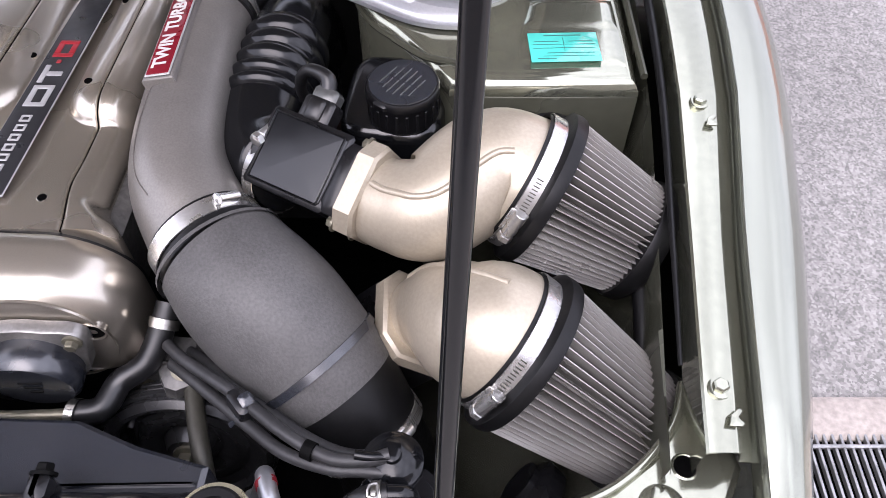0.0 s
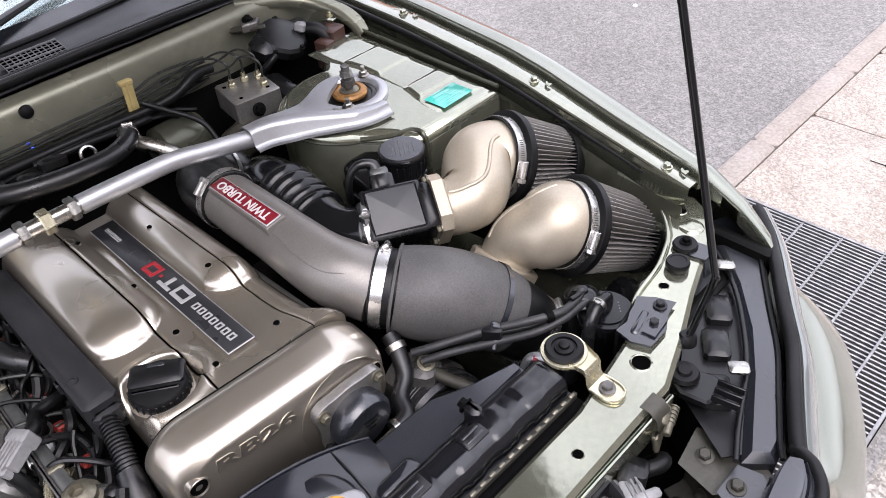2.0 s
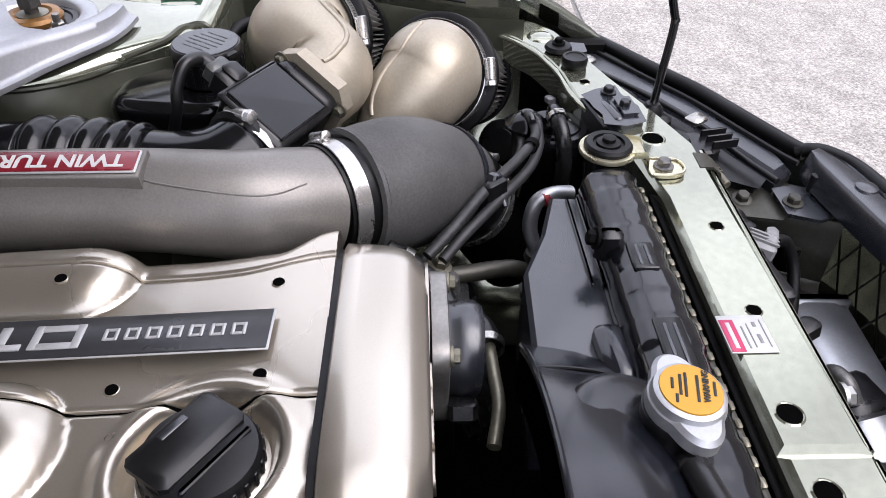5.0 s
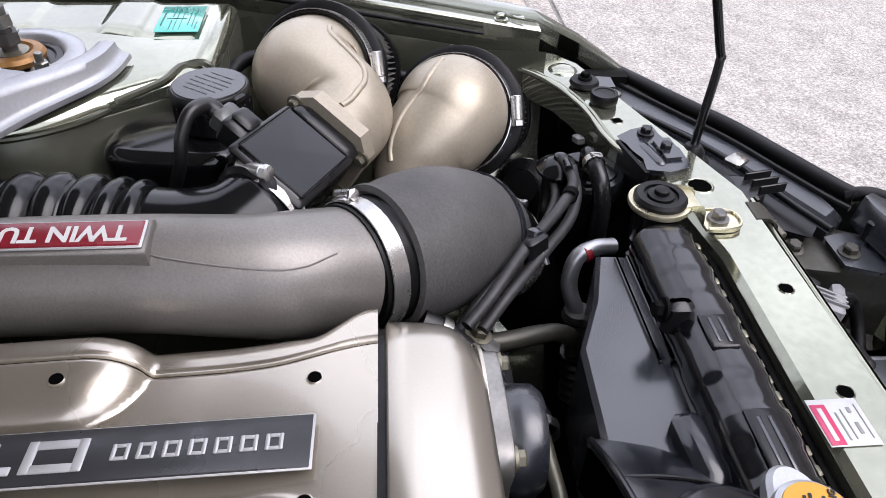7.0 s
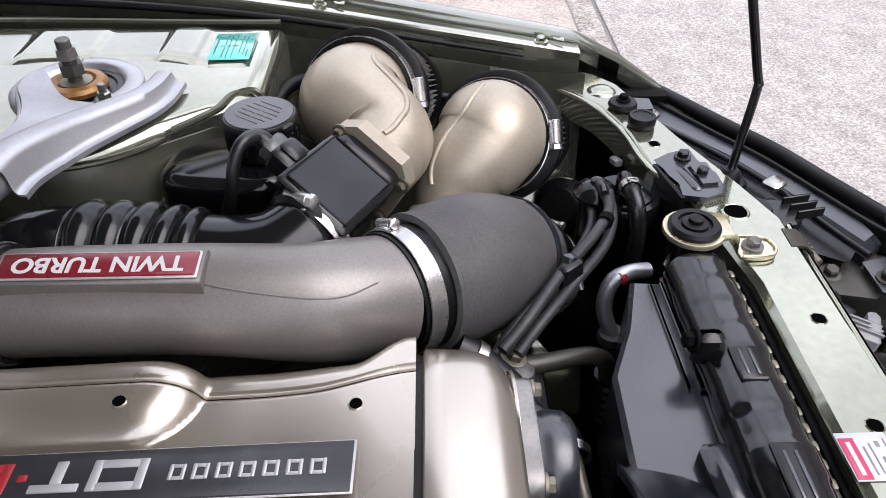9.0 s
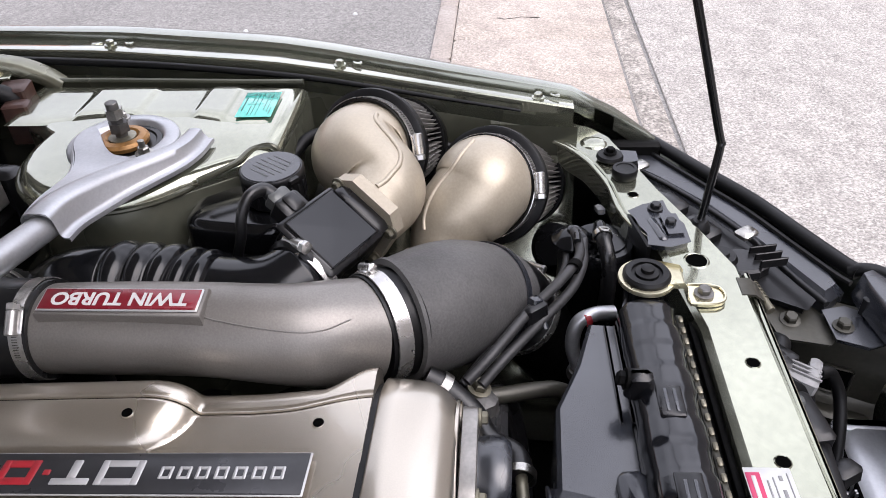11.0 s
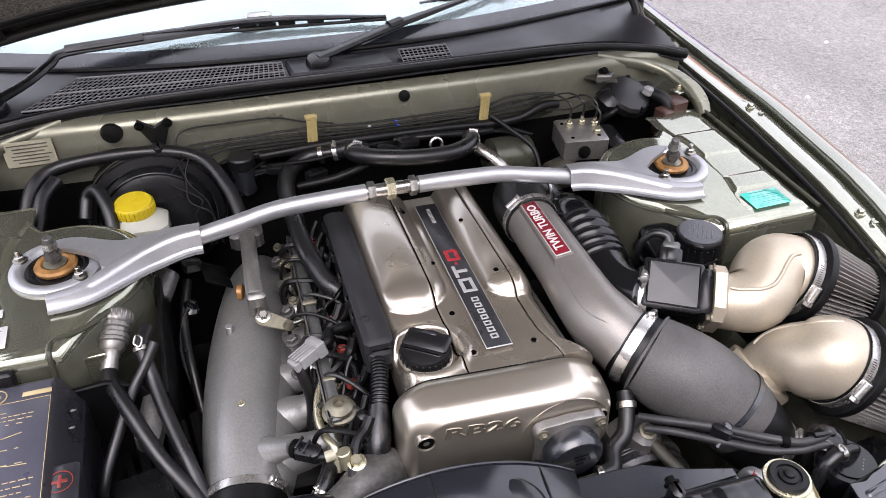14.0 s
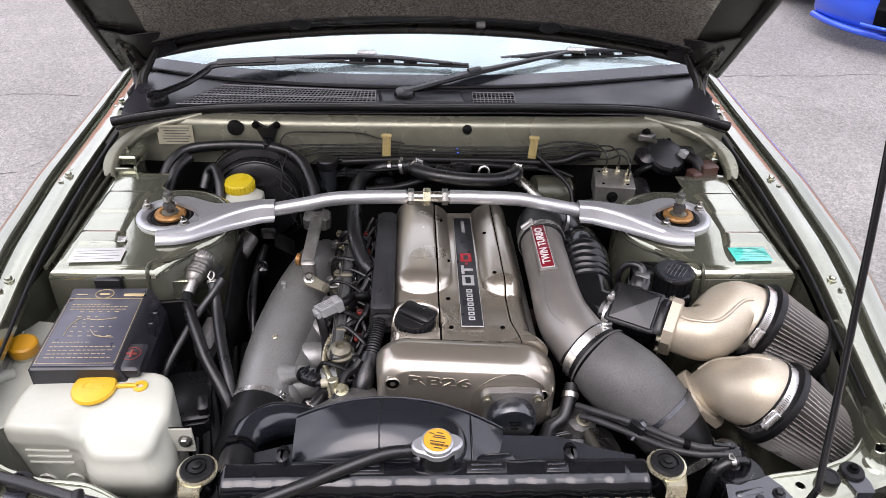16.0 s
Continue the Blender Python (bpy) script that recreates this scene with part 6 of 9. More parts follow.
for s in (1, -1):
    # a channel that grips the bar and runs on as the front prong, and a flat plate that makes the rear prong
    rows = []
    for x, y, top, w, nx, ny in spline([(0.315, -0.012, 0.8905, 0.0185, 0.0, 1.0), (0.345, -0.0135, 0.8890, 0.0185, 0.15, 1.0), (0.375, -0.022, 0.8855, 0.0175, 0.35, 0.94), (0.41, -0.038, 0.8810, 0.0165, 0.45, 0.89), (0.445, -0.061, 0.8765, 0.0155, 0.5, 0.87), (0.478, -0.083, 0.8725, 0.0145, 0.42, 0.91), (0.505, -0.0925, 0.8700, 0.0135, 0.2, 0.98), (0.536, -0.0955, 0.8685, 0.0125, 0.05, 1.0)], 5):
        low = 0.8535 + 0.006 * smooth(0.40, 0.32, x)
        rows.append([(s * (x + nx * q), y + ny * q, z) for q, z in ((-w - 0.0085, low - 0.0015), (-w - 0.008, low + 0.0015), (-w - 0.002, low + 0.002), (-w + 0.001, low + 0.006), (-w + 0.003, top - 0.007), (-w * 0.62, top - 0.0015), (-w * 0.25, top), (w * 0.35, top), (w * 0.7, top - 0.002), (w - 0.001, top - 0.008), (w + 0.001, min(top - 0.012, 0.866)), (w + 0.001, low))])
    part("bracket_arm", Geo().sheet(rows, 0.002), "silver", brace, "pressed silver channel with a welded flange", 50)
    tip = rows[-1]
    part("prong_end", Geo().add([*tip], [tuple(range(len(tip)))]), "silver", brace)
    rear = spline([(0.320, 0.006), (0.36, 0.009), (0.40, 0.012), (0.435, 0.017), (0.468, 0.029), (0.500, 0.045), (0.530, 0.047), (0.543, 0.036)], 4)
    inner = spline([(0.320, -0.010), (0.36, -0.014), (0.40, -0.030), (0.440, -0.052), (0.462, -0.048), (0.470, -0.022), (0.492, 0.000), (0.526, 0.022)], 4)
    plate_rows = []
    for p, q in zip(rear, inner):
        row = []
        for f in (0.0, 0.04, 0.3, 0.6, 0.96, 1.0):
            x, y = p[0] + (q[0] - p[0]) * f, p[1] + (q[1] - p[1]) * f
            row.append((s * x, y, 0.8685 + 0.016 * smooth(0.45, 0.33, x) - (0.004 if f in (0.0, 1.0) else 0)))
        plate_rows.append(row)
    part("mounting_plate", Geo().sheet(plate_rows, 0.004), "silver", brace, "flat silver plate forming the rear prong", 40)
    part("plate_lip", Geo().tube([(s * p[0], p[1], 0.8625 + 0.014 * smooth(0.45, 0.33, p[0])) for p in rear[::3]], 0.0035, 8), "silver", brace)
    strut = thing("shock_absorber", (s * 0.535, 0, 0.85), "shock absorber top with amber bush and threaded stud", "shock absorber", "shock absorbers")
    part("cup", Geo().lathe((s * 0.535, 0, 0.8465), (0, 0, 1), [(0.046, 0), (0.046, 0.002), (0.040, 0.002), (0.034, -0.004)], 36), "plastic", strut)
    part("tower_ring", Geo().lathe((s * 0.535, 0, 0.8445), (0, 0, 1), [(0.069, 0), (0.068, 0.0075), (0.065, 0.0100), (0.053, 0.0105), (0.049, 0.008), (0.046, 0.002)], 48, False, False), "silver", strut, "raised pale ring round the strut top")
    part("bush", Geo().lathe((s * 0.535, 0, 0.849), (0, 0, 1), [(0.031, 0), (0.032, 0.005), (0.029, 0.009), (0.021, 0.010), (0.017, 0.006)], 36), "brass", strut, "amber rubber bush")
    part("washer", Geo().lathe((s * 0.535, 0, 0.855), (0, 0, 1), [(0.017, 0), (0.017, 0.003), (0.011, 0.004)], 28), "dull_zinc", strut)
    part("stud", Geo().cyl((s * 0.535, 0, 0.855), (s * 0.533, 0.0, 0.905), 0.0075, n=16), "alu_dirty", strut)
    part("lock_nut", Geo().lathe((s * 0.5345, 0, 0.866), (0, 0, 1), [(0.0125, 0), (0.0130, 0.002), (0.0125, 0.012)], 6), "alu_dirty", strut)
    part("lock_nut", Geo().lathe((s * 0.5335, 0, 0.884), (0, 0, 1), [(0.0110, 0), (0.0115, 0.002), (0.0105, 0.012)], 6), "steel", strut)
    for a in (24, 228):
        q = V((s * (0.535 + 0.058 * math.cos(math.radians(a))), 0.058 * math.sin(math.radians(a)), 0.855))
        part("mount_nut", Geo().bolt(q, (0, 0, 1), 0.0075), "steel", strut)
        part("mount_stud", Geo().cyl(q, q + V((0, 0, 0.018)), 0.004, n=10), "steel", strut)


# ---- radiator and shroud ----
rad = thing("radiator", (0, -0.64, 0.45), "black radiator with a ribbed plastic top tank", "radiator")
tank_rows = []
for x in np.linspace(-0.318, 0.325, 161):
    e = min(1.0, (min(x + 0.318, 0.325 - x) / 0.012 + 0.25))
    rib = 0.0020 * smooth(-0.35, 0.35, math.sin((x + 0.318) / 0.0572 * 2 * math.pi))
    ring = []
    for a in np.radians(np.linspace(-30, 210, 19)):
        c_, s_ = math.cos(a), math.sin(a)
        ring.append((x, -0.6215 + (0.0285 + rib * (1.0 if c_ < 0 else 0.3)) * math.copysign(abs(c_) ** 0.8, c_) * e, 0.768 + (0.0245 + rib * 0.5) * s_ * e))
    tank_rows.append(ring)
tank = part("top_tank", Geo().rings(tank_rows), "tank_black", rad, "shiny black ribbed top tank", 50)
part("tank_foot", Geo().box((0.003, -0.624, 0.752), (0.640, 0.062, 0.014), bev=0.003), "plastic", rad)
part("crimp_strip", Geo().box((0.003, -0.657, 0.7595), (0.640, 0.006, 0.010), bev=0.001), "olive", rad)
for i in range(40):
    part("crimp", Geo().box((-0.310 + 0.0160 * i, -0.6572, 0.7655), (0.0085, 0.0045, 0.004), bev=0.001), "dull_zinc", rad)
part("core", Geo().box((0, -0.650, 0.60), (0.66, 0.04, 0.296), bev=0.003), "dark", rad)
part("core_edge", Geo().box((0, -0.672, 0.748), (0.65, 0.006, 0.012), bev=0.001), "dark", rad)
for x, w in ((0.075, 0.060), (0.179, 0.034), (-0.10, 0.05)):
    pl = part("moulded_label", Geo().box((x, -0.620, 0.7935), (w, 0.022, 0.004), bev=0.001), "plastic", tank)
    for k in range(2):
        part("print_bar", Geo().box((x, -0.6245 + 0.008 * k, 0.7958), (w * 0.75, 0.003, 0.0008), bev=0.0002), "bluegrey", tank)
for x in (-0.225, 0.205):
    part("tank_lug", Geo().box((x, -0.597, 0.785), (0.016, 0.024, 0.034), bev=0.005), "plastic", tank)
    part("lug_bolt", Geo().bolt((x, -0.586, 0.792), (0, 1, 0.2), 0.007), "dark", tank)
neck = V((0.003, -0.600, 0.798))
part("filler_neck", Geo().lathe(neck, (0, 0.05, 1), [(0.03, -0.02), (0.026, 0.0), (0.026, 0.018)], 24), "plastic", rad)
ears = [((0.0255 + 0.0125 * max(0, math.cos(2 * a)) ** 1.6) * math.cos(a + 0.1), (0.0255 + 0.0125 * max(0, math.cos(2 * a)) ** 1.6) * math.sin(a + 0.1)) for a in np.radians(np.arange(0, 360, 6))]
capm = pose(neck.x, neck.y, neck.z + 0.016, 4, 0, 0)
rcap = part("pressure_cap", Geo().prism(ears, 0.0, 0.012, 0.003, capm), "silver", rad, "silver pressure cap with an orange warning label")
part("cap_dome", Geo().lathe(capm @ V((0, 0, 0.010)), (0, -0.07, 1), [(0.0245, 0), (0.0235, 0.006), (0.020, 0.0078)], 36), "silver", rcap)
part("cap_label", Geo().lathe(capm @ V((0, 0, 0.0178)), (0, -0.07, 1), [(0.0205, 0), (0.0202, 0.0010)], 36), "label_orange", rcap, "round orange label")
word("warning", "WARNING", 0.0055, capm @ pose(0.002, -0.010, 0.0194, 0, 0, -12), "black_print", rcap, 0.0002, 0.0002, "small black lettering")
for dx, dy, w in ((0.0, -0.0150, 0.012), (0.003, 0.003, 0.020), (0.003, 0.0065, 0.017), (-0.008, 0.0115, 0.007), (0.004, 0.0115, 0.009), (0.0, -0.004, 0.022)):
    part("print_bar", Geo().box(capm @ V((dx, dy, 0.0192)), (w, 0.0018, 0.0006), (0, 0, -12), 0.0002), "black_print", rcap)

shroud = thing("fan_shroud", (-0.05, -0.56, 0.60), "blue-black plastic radiator fan shroud with an arched top", "fan shroud")
rows = []
for x in np.linspace(-0.215, 0.112, 34):
    z = 0.829 - 2.05 * (x + 0.075) ** 2
    rows.append([(x, -0.512, z - 0.055), (x, -0.512, z - 0.004), (x, -0.5135, z), (x, -0.518, z + 0.0005), (x, -0.535, z - 0.002), (x, -0.556, max(0.742, z - 0.006)), (x, -0.575, max(0.7415, z - 0.013)), (x, -0.590, max(0.741, z - 0.023)), (x, -0.600, max(0.7405, z - 0.037)), (x, -0.608, 0.74)])
part("arch", Geo().sheet(rows, 0.003), "shroud", shroud)
for x in (-0.083, 0.058):
    z = 0.829 - 2.05 * (x + 0.075) ** 2
    part("arch_seam", Geo().tube([(x, -0.5125, z), (x, -0.535, z - 0.001), (x, -0.556, z - 0.005), (x, -0.575, z - 0.012), (x, -0.590, z - 0.022), (x, -0.600, z - 0.036)], 0.0013, 6), "plastic", shroud)
part("arch_lip", Geo().tube([(x, -0.513, 0.830 - 2.05 * (x + 0.075) ** 2) for x in np.linspace(-0.214, 0.111, 24)], 0.0022, 8, 2), "shroud", shroud)
for s in (1, -1):
    g = Geo().prism([(0.062, -0.596), (0.315, -0.596), (0.317, -0.565), (0.255, -0.548), (0.20, -0.525), (0.062, -0.520)] if s > 0 else [(-0.315, -0.596), (-0.205, -0.596), (-0.205, -0.53), (-0.30, -0.56)], 0.66, 0.757, 0.004)
    # paler bluegrey here stands in for sky sheen on the side panels
    part("side_panel", g, "bluegrey", shroud)
for i in range(2):
    part("panel_ridge", Geo().box((0.245, -0.592 + 0.010 * i, 0.758), (0.130, 0.003, 0.008 - 0.003 * i), (0, 0, 1), 0.0012), "shroud", shroud)
part("moulded_step", Geo().box((0.094, -0.584, 0.763), (0.060, 0.024, 0.020), (0, 0, 4), 0.005), "shroud", shroud)
part("duct_bulge", Geo().lathe((0.002, -0.572, 0.792), (0.05, -0.25, 1), [(0.048, 0), (0.046, 0.006), (0.040, 0.011), (0.030, 0.013), (0.02, 0.013)], 36), "shroud", shroud)

for s in (1, -1):
    mnt = thing("radiator_mount", (s * 0.342, -0.65, 0.76), "zinc-plated radiator bracket with a black rubber grommet", "bracket", "radiator brackets")
    c = V((s * 0.342, -0.623, 0.800))
    part("pin_housing", Geo().lathe(c - V((0, 0, 0.045)), (0, 0, 1), [(0.020, 0), (0.022, 0.03), (0.022, 0.038)], 28), "gloss", mnt)
    part("ring", Geo().lathe(c - V((0, 0, 0.006)), (0, 0, 1), [(0.021, 0), (0.0285, 0.0005), (0.0292, 0.003), (0.0285, 0.0055), (0.021, 0.006)], 40), "gold", mnt)
    part("grommet", Geo().lathe(c - V((0, 0, 0.002)), (0, 0, 1), [(0.0245, 0), (0.0245, 0.005), (0.022, 0.008), (0.016, 0.008), (0.0155, 0.005), (0.0125, 0.005), (0.012, 0.008), (0.007, 0.009), (0.0068, 0.013), (0.005, 0.014)], 36), "rubber", mnt, "black ribbed rubber grommet")
    rows = []
    for y, z, w in ((-0.636, 0.797, 0.042), (-0.650, 0.797, 0.034), (-0.660, 0.796, 0.030), (-0.664, 0.790, 0.030), (-0.666, 0.778, 0.030), (-0.670, 0.7735, 0.032), (-0.688, 0.7725, 0.033), (-0.696, 0.7725, 0.031), (-0.702, 0.7725, 0.026), (-0.706, 0.7725, 0.019), (-0.708, 0.7725, 0.010)):
        rows.append([(s * 0.346 + w * t, y, z + (0.004 if abs(t) > 0.49 and y > -0.665 else 0)) for t in (-0.5, -0.49, -0.25, 0, 0.25, 0.49, 0.5)])
    part("arm", Geo().sheet(rows, 0.0035), "gold", mnt)
    part("arm_rim", Geo().tube([(s * 0.346 + w * 0.47, y, 0.7735) for y, w in ((-0.672, 0.032), (-0.688, 0.033), (-0.698, 0.030), (-0.705, 0.020), (-0.7075, 0.0), (-0.705, -0.020), (-0.698, -0.030), (-0.688, -0.033), (-0.672, -0.032))], 0.0016, 6, 3), "gold", mnt)
    part("bolt", Geo().bolt((s * 0.346, -0.686, 0.7735), (0, 0, 1), 0.0072), "alu_dirty", mnt)

# service sticker on the support
st = thing("service_sticker", (0.13, -0.70, 0.768), "white service sticker with a pink printed heading", "sticker")
stm = pose(0.1105, -0.692, 0.7690, 0, 0, 1)
for name, c, sz, m_, lab in (("sheet", (0, 0, 0), (0.041, 0.038, 0.0008), "paper", ""), ("heading", (-0.002, 0.0125, 0.0005), (0.035, 0.0115, 0.0008), "pink_print", "pink heading block"), ("print_bar", (-0.002, 0.0125, 0.001), (0.028, 0.0035, 0.0006), "white_print", "plain white bar"), ("print_bar", (-0.004, 0.002, 0.0006), (0.024, 0.0016, 0.0006), "greyplastic", ""), ("print_bar", (-0.002, -0.003, 0.0006), (0.026, 0.0012, 0.0006), "greyplastic", ""), ("print_bar", (-0.006, -0.009, 0.0006), (0.010, 0.0030, 0.0006), "greyplastic", ""), ("print_bar", (0.010, -0.009, 0.0006), (0.005, 0.0030, 0.0006), "greyplastic", ""), ("print_bar", (0, -0.015, 0.0006), (0.030, 0.0010, 0.0006), "greyplastic", "")):
    g = Geo().box(c, sz, bev=0.0002)
    g.v = [tuple(stm @ V(p)) for p in g.v]
    part(name, g, m_, st, lab)
gs = thing("oil_sticker", (0.637, -0.147, 0.848), "small aqua green printed sticker on the strut tower shelf", "sticker")
gsm = pose(0.637, -0.1455, 0.8506, 0, 0, 2)
for c, sz, m_ in (((0, 0, 0), (0.074, 0.048, 0.0008), "aqua"), ((0, 0.019, 0.0006), (0.04, 0.0016, 0.0005), "teal_print"), ((-0.018, 0.009, 0.0006), (0.026, 0.0010, 0.0005), "teal_print"), ((0.018, 0.009, 0.0006), (0.026, 0.0010, 0.0005), "teal_print"), ((0.0, 0.004, 0.0006), (0.066, 0.0006, 0.0005), "teal_print"), ((0.0, -0.002, 0.0006), (0.066, 0.0006, 0.0005), "teal_print"), ((0.0, 0.004, 0.0007), (0.0006, 0.022, 0.0005), "teal_print"), ((0.006, -0.010, 0.0006), (0.05, 0.0010, 0.0005), "teal_print"), ((0.003, -0.015, 0.0006), (0.054, 0.0008, 0.0005), "teal_print"), ((-0.02, -0.019, 0.0006), (0.02, 0.0012, 0.0005), "teal_print")):
    g = Geo().box(c, sz, bev=0.0002)
    g.v = [tuple(gsm @ V(p)) for p in g.v]
    part("sheet" if m_ == "aqua" else "print_bar", g, m_, gs)
for (cx, cy), (w, h), lab in (((-0.634, -0.150), (0.098, 0.046), "large"), ((-0.630, -0.096), (0.066, 0.018), "narrow")):
    wsr = thing("warning_sticker", (cx, cy, 0.847), f"{lab} white paper sticker with faint print on the strut tower", "sticker")
    part("sheet", Geo().box((cx, cy, 0.8506), (w, h, 0.0008), (0, 0, 3), 0.0002), "paper", wsr)
    for i in range(4):
        part("print_bar", Geo().box((cx, cy + h * (0.3 - 0.2 * i), 0.8512), (w * (0.85 - 0.1 * (i % 2)), 0.0012, 0.0004), (0, 0, 3), 0.0001), "pipe", wsr)

# ---- battery, tanks ----
bat = thing("battery", (-0.58, -0.32, 0.60), "dark battery cover with gold print and a red plus sign", "battery")
bmx = pose(-0.587, -0.316, 0.814, 1, 1, 1.5)


def on_bat(name, c, sz, m_, lab="", bev=0.003, parent=None):
    g = Geo().box(c, sz, bev=bev)
    g.v = [tuple(bmx @ V(p)) for p in g.v]
    return part(name, g, m_, parent or bat, lab)


section = [(-0.076, -0.19), (0.088, -0.19), (0.088, -0.056), (0.083, -0.046), (0.068, -0.006), (0.062, 0.0), (-0.072, 0.0), (-0.076, -0.004)]
g = Geo().rings([[(x * k + 0.006 * (1 - k), y, z * k - 0.08 * (1 - k)) for x, z in section] for y, k in ((-0.109, 0.97), (-0.106, 1.0), (0.106, 1.0), (0.109, 0.97))])
g.v = [tuple(bmx @ V(p)) for p in g.v]
part("case", g, "battery", bat, "black case with a sloping side", 25)
lidb = on_bat("cover", (-0.006, 0, 0.0006), (0.130, 0.205, 0.0022), "battery_label", "flat printed cover", 0.0008)
for y in (0.03, 0.06):
    on_bat("side_rib", (0.082, y, -0.034), (0.010, 0.006, 0.030), "battery", "", 0.002)
tb = on_bat("terminal_box", (0.078, -0.070, -0.018), (0.040, 0.066, 0.022), "battery", "terminal cover with a plus sign", 0.004)
on_bat("plus_bar", (0.077, -0.066, -0.0065), (0.018, 0.0045, 0.001), "redplastic", "", 0.0002, tb)
on_bat("plus_bar", (0.077, -0.066, -0.0062), (0.0045, 0.018, 0.001), "redplastic", "", 0.0002, tb)
g = Geo().tube([bmx @ V((0.077 + 0.015 * math.cos(a), -0.066 + 0.015 * math.sin(a), -0.0065)) for a in np.linspace(0, 2 * math.pi, 25)], 0.0007, 5, 1)
part("plus_ring", g, "redplastic", tb)
g = Geo().tube([bmx @ V((-0.010 + 0.016 * math.cos(a), 0.086 + 0.013 * math.sin(a), 0.0026)) for a in np.linspace(0, 2 * math.pi, 25)], 0.0009, 5, 1)
part("minus_ring", g, "gold_print", lidb)
on_bat("minus_bar", (-0.010, 0.086, 0.0025), (0.018, 0.005, 0.001), "gold_print", "", 0.0002, lidb)
on_bat("mark", (0.043, 0.083, 0.0025), (0.036, 0.008, 0.001), "gold_print", "plain gold bar", 0.0002, lidb)
on_bat("print_bar", (-0.050, 0.085, 0.0025), (0.020, 0.002, 0.0008), "gold_print", "", 0.0002, lidb)
for x0, y0, w, h in ((-0.004, 0.073, 0.128, 0.0008), (-0.004, -0.098, 0.128, 0.0008)):
    on_bat("frame_line", (x0, y0, 0.0022), (w, h, 0.0008), "gold_print", "", 0.0002, lidb)
for sx in (-0.068, 0.060):
    on_bat("frame_line", (sx, -0.0125, 0.0022), (0.0008, 0.171, 0.0008), "gold_print", "", 0.0002, lidb)
rnd = random.Random(7)
for yy, n in ((0.056, 9), (0.049, 12), (0.042, 11), (0.035, 5), (0.022, 3), (0.013, 4), (0.004, 2), (-0.006, 5), (-0.018, 4), (-0.030, 5), (-0.046, 9), (-0.057, 13), (-0.066, 12), (-0.075, 11), (-0.084, 13)):
    x = -0.058 + (0.02 if n < 6 else 0)
    for i in range(n):
        w = rnd.uniform(0.004, 0.009)
        if x + w > 0.054:
            break
        on_bat("print_bar", (x + w / 2, yy, 0.0022), (w, 0.0013, 0.0007), "gold_print", "", 0.0002, lidb)
        x += w + rnd.uniform(0.0015, 0.003) + (0.006 if n < 6 else 0)
for pts in ([(-0.03, 0.018), (-0.042, 0.0), (-0.045, -0.03)], [(-0.02, 0.016), (0.0, 0.012), (0.03, 0.018)], [(-0.005, -0.014), (0.01, -0.03), (0.04, -0.034)]):
    part("diagram_line", Geo().tube([bmx @ V((*p, 0.0024)) for p in pts], 0.0006, 5, 3), "gold_print", lidb)
part("hold_down", Geo().box((-0.60, -0.203, 0.825), (0.05, 0.014, 0.022), bev=0.003), "plastic", bat)
part("tray", Geo().box((-0.58, -0.32, 0.615), (0.20, 0.24, 0.03), bev=0.005), "plastic", bat)

wt = thing("washer_tank", (-0.55, -0.51, 0.45), "milky white plastic washer tank with a yellow cap", "tank")
plan = [(-0.672, -0.43), (-0.679, -0.472), (-0.677, -0.502), (-0.667, -0.514), (-0.62, -0.520), (-0.572, -0.521), (-0.556, -0.527), (-0.543, -0.546), (-0.520, -0.558), (-0.462, -0.560), (-0.438, -0.550), (-0.427, -0.52), (-0.426, -0.465), (-0.435, -0.42), (-0.458, -0.396), (-0.51, -0.391), (-0.59, -0.391), (-0.652, -0.396)]
plan = [p[:2] for p in spline([(x, y, 0.0) for x, y in plan[-3:] + plan + plan[:4]], 5)][15:15 + 5 * len(plan)]
mid_ = V((-0.55, -0.46))


def tank_ring(z, inset, top):
    ring = []
    for x, y in plan:
        front = smooth(-0.472, -0.522, y)
        lobe = smooth(-0.575, -0.545, x)
        low = max(0.0, 0.732 - z)
        y += 0.004 * front * (1 - lobe) * smooth(0.735, 0.730, z)
        y += front * lobe * (0.010 * math.sin(36 * (z - 0.735)) + 0.10 * low)
        x += 0.22 * low * smooth(-0.58, -0.66, x) * front
        x -= 0.010 * math.sin(34 * (z - 0.72)) * smooth(-0.49, -0.43, x) * front
        p = V((x, y))
        d = mid_ - p
        p = p + d * min(1.0, inset / d.length)
        drop = top * (0.030 * smooth(-0.45, -0.540, p.y) * smooth(-0.60, -0.54, p.x) + 0.004 * smooth(-0.43, -0.52, p.y))
        ring.append((p.x, p.y, z - drop))
    return ring


rs_ = [tank_ring(z, 0, 0.0 if z < 0.69 else (z - 0.69) / 0.074) for z in np.linspace(0.50, 0.764, 32)]
rs_ += [tank_ring(0.764 + 0.016 * math.sin(a), 0.016 * (1 - math.cos(a)), 1.0) for a in np.radians(np.linspace(12, 90, 8))]
rs_ += [tank_ring(0.7805, k, 1.0) for k in (0.045, 0.07, 0.11)]
part("tank", Geo().rings(rs_), "white", wt, angle=60)
for x in (-0.630, -0.585):
    part("grip_recess", Geo().lathe((x, -0.5195, 0.655), (0, -1, 0), [(0.016, 0), (0.014, 0.003), (0.010, 0.0015)], 20), "white", wt)
for i, z in enumerate((0.722, 0.708, 0.694)):
    part("mould_line", Geo().tube([(-0.650, -0.5145, z), (-0.62, -0.5165, z), (-0.580, -0.5175, z)], 0.002, 6), "white", wt)
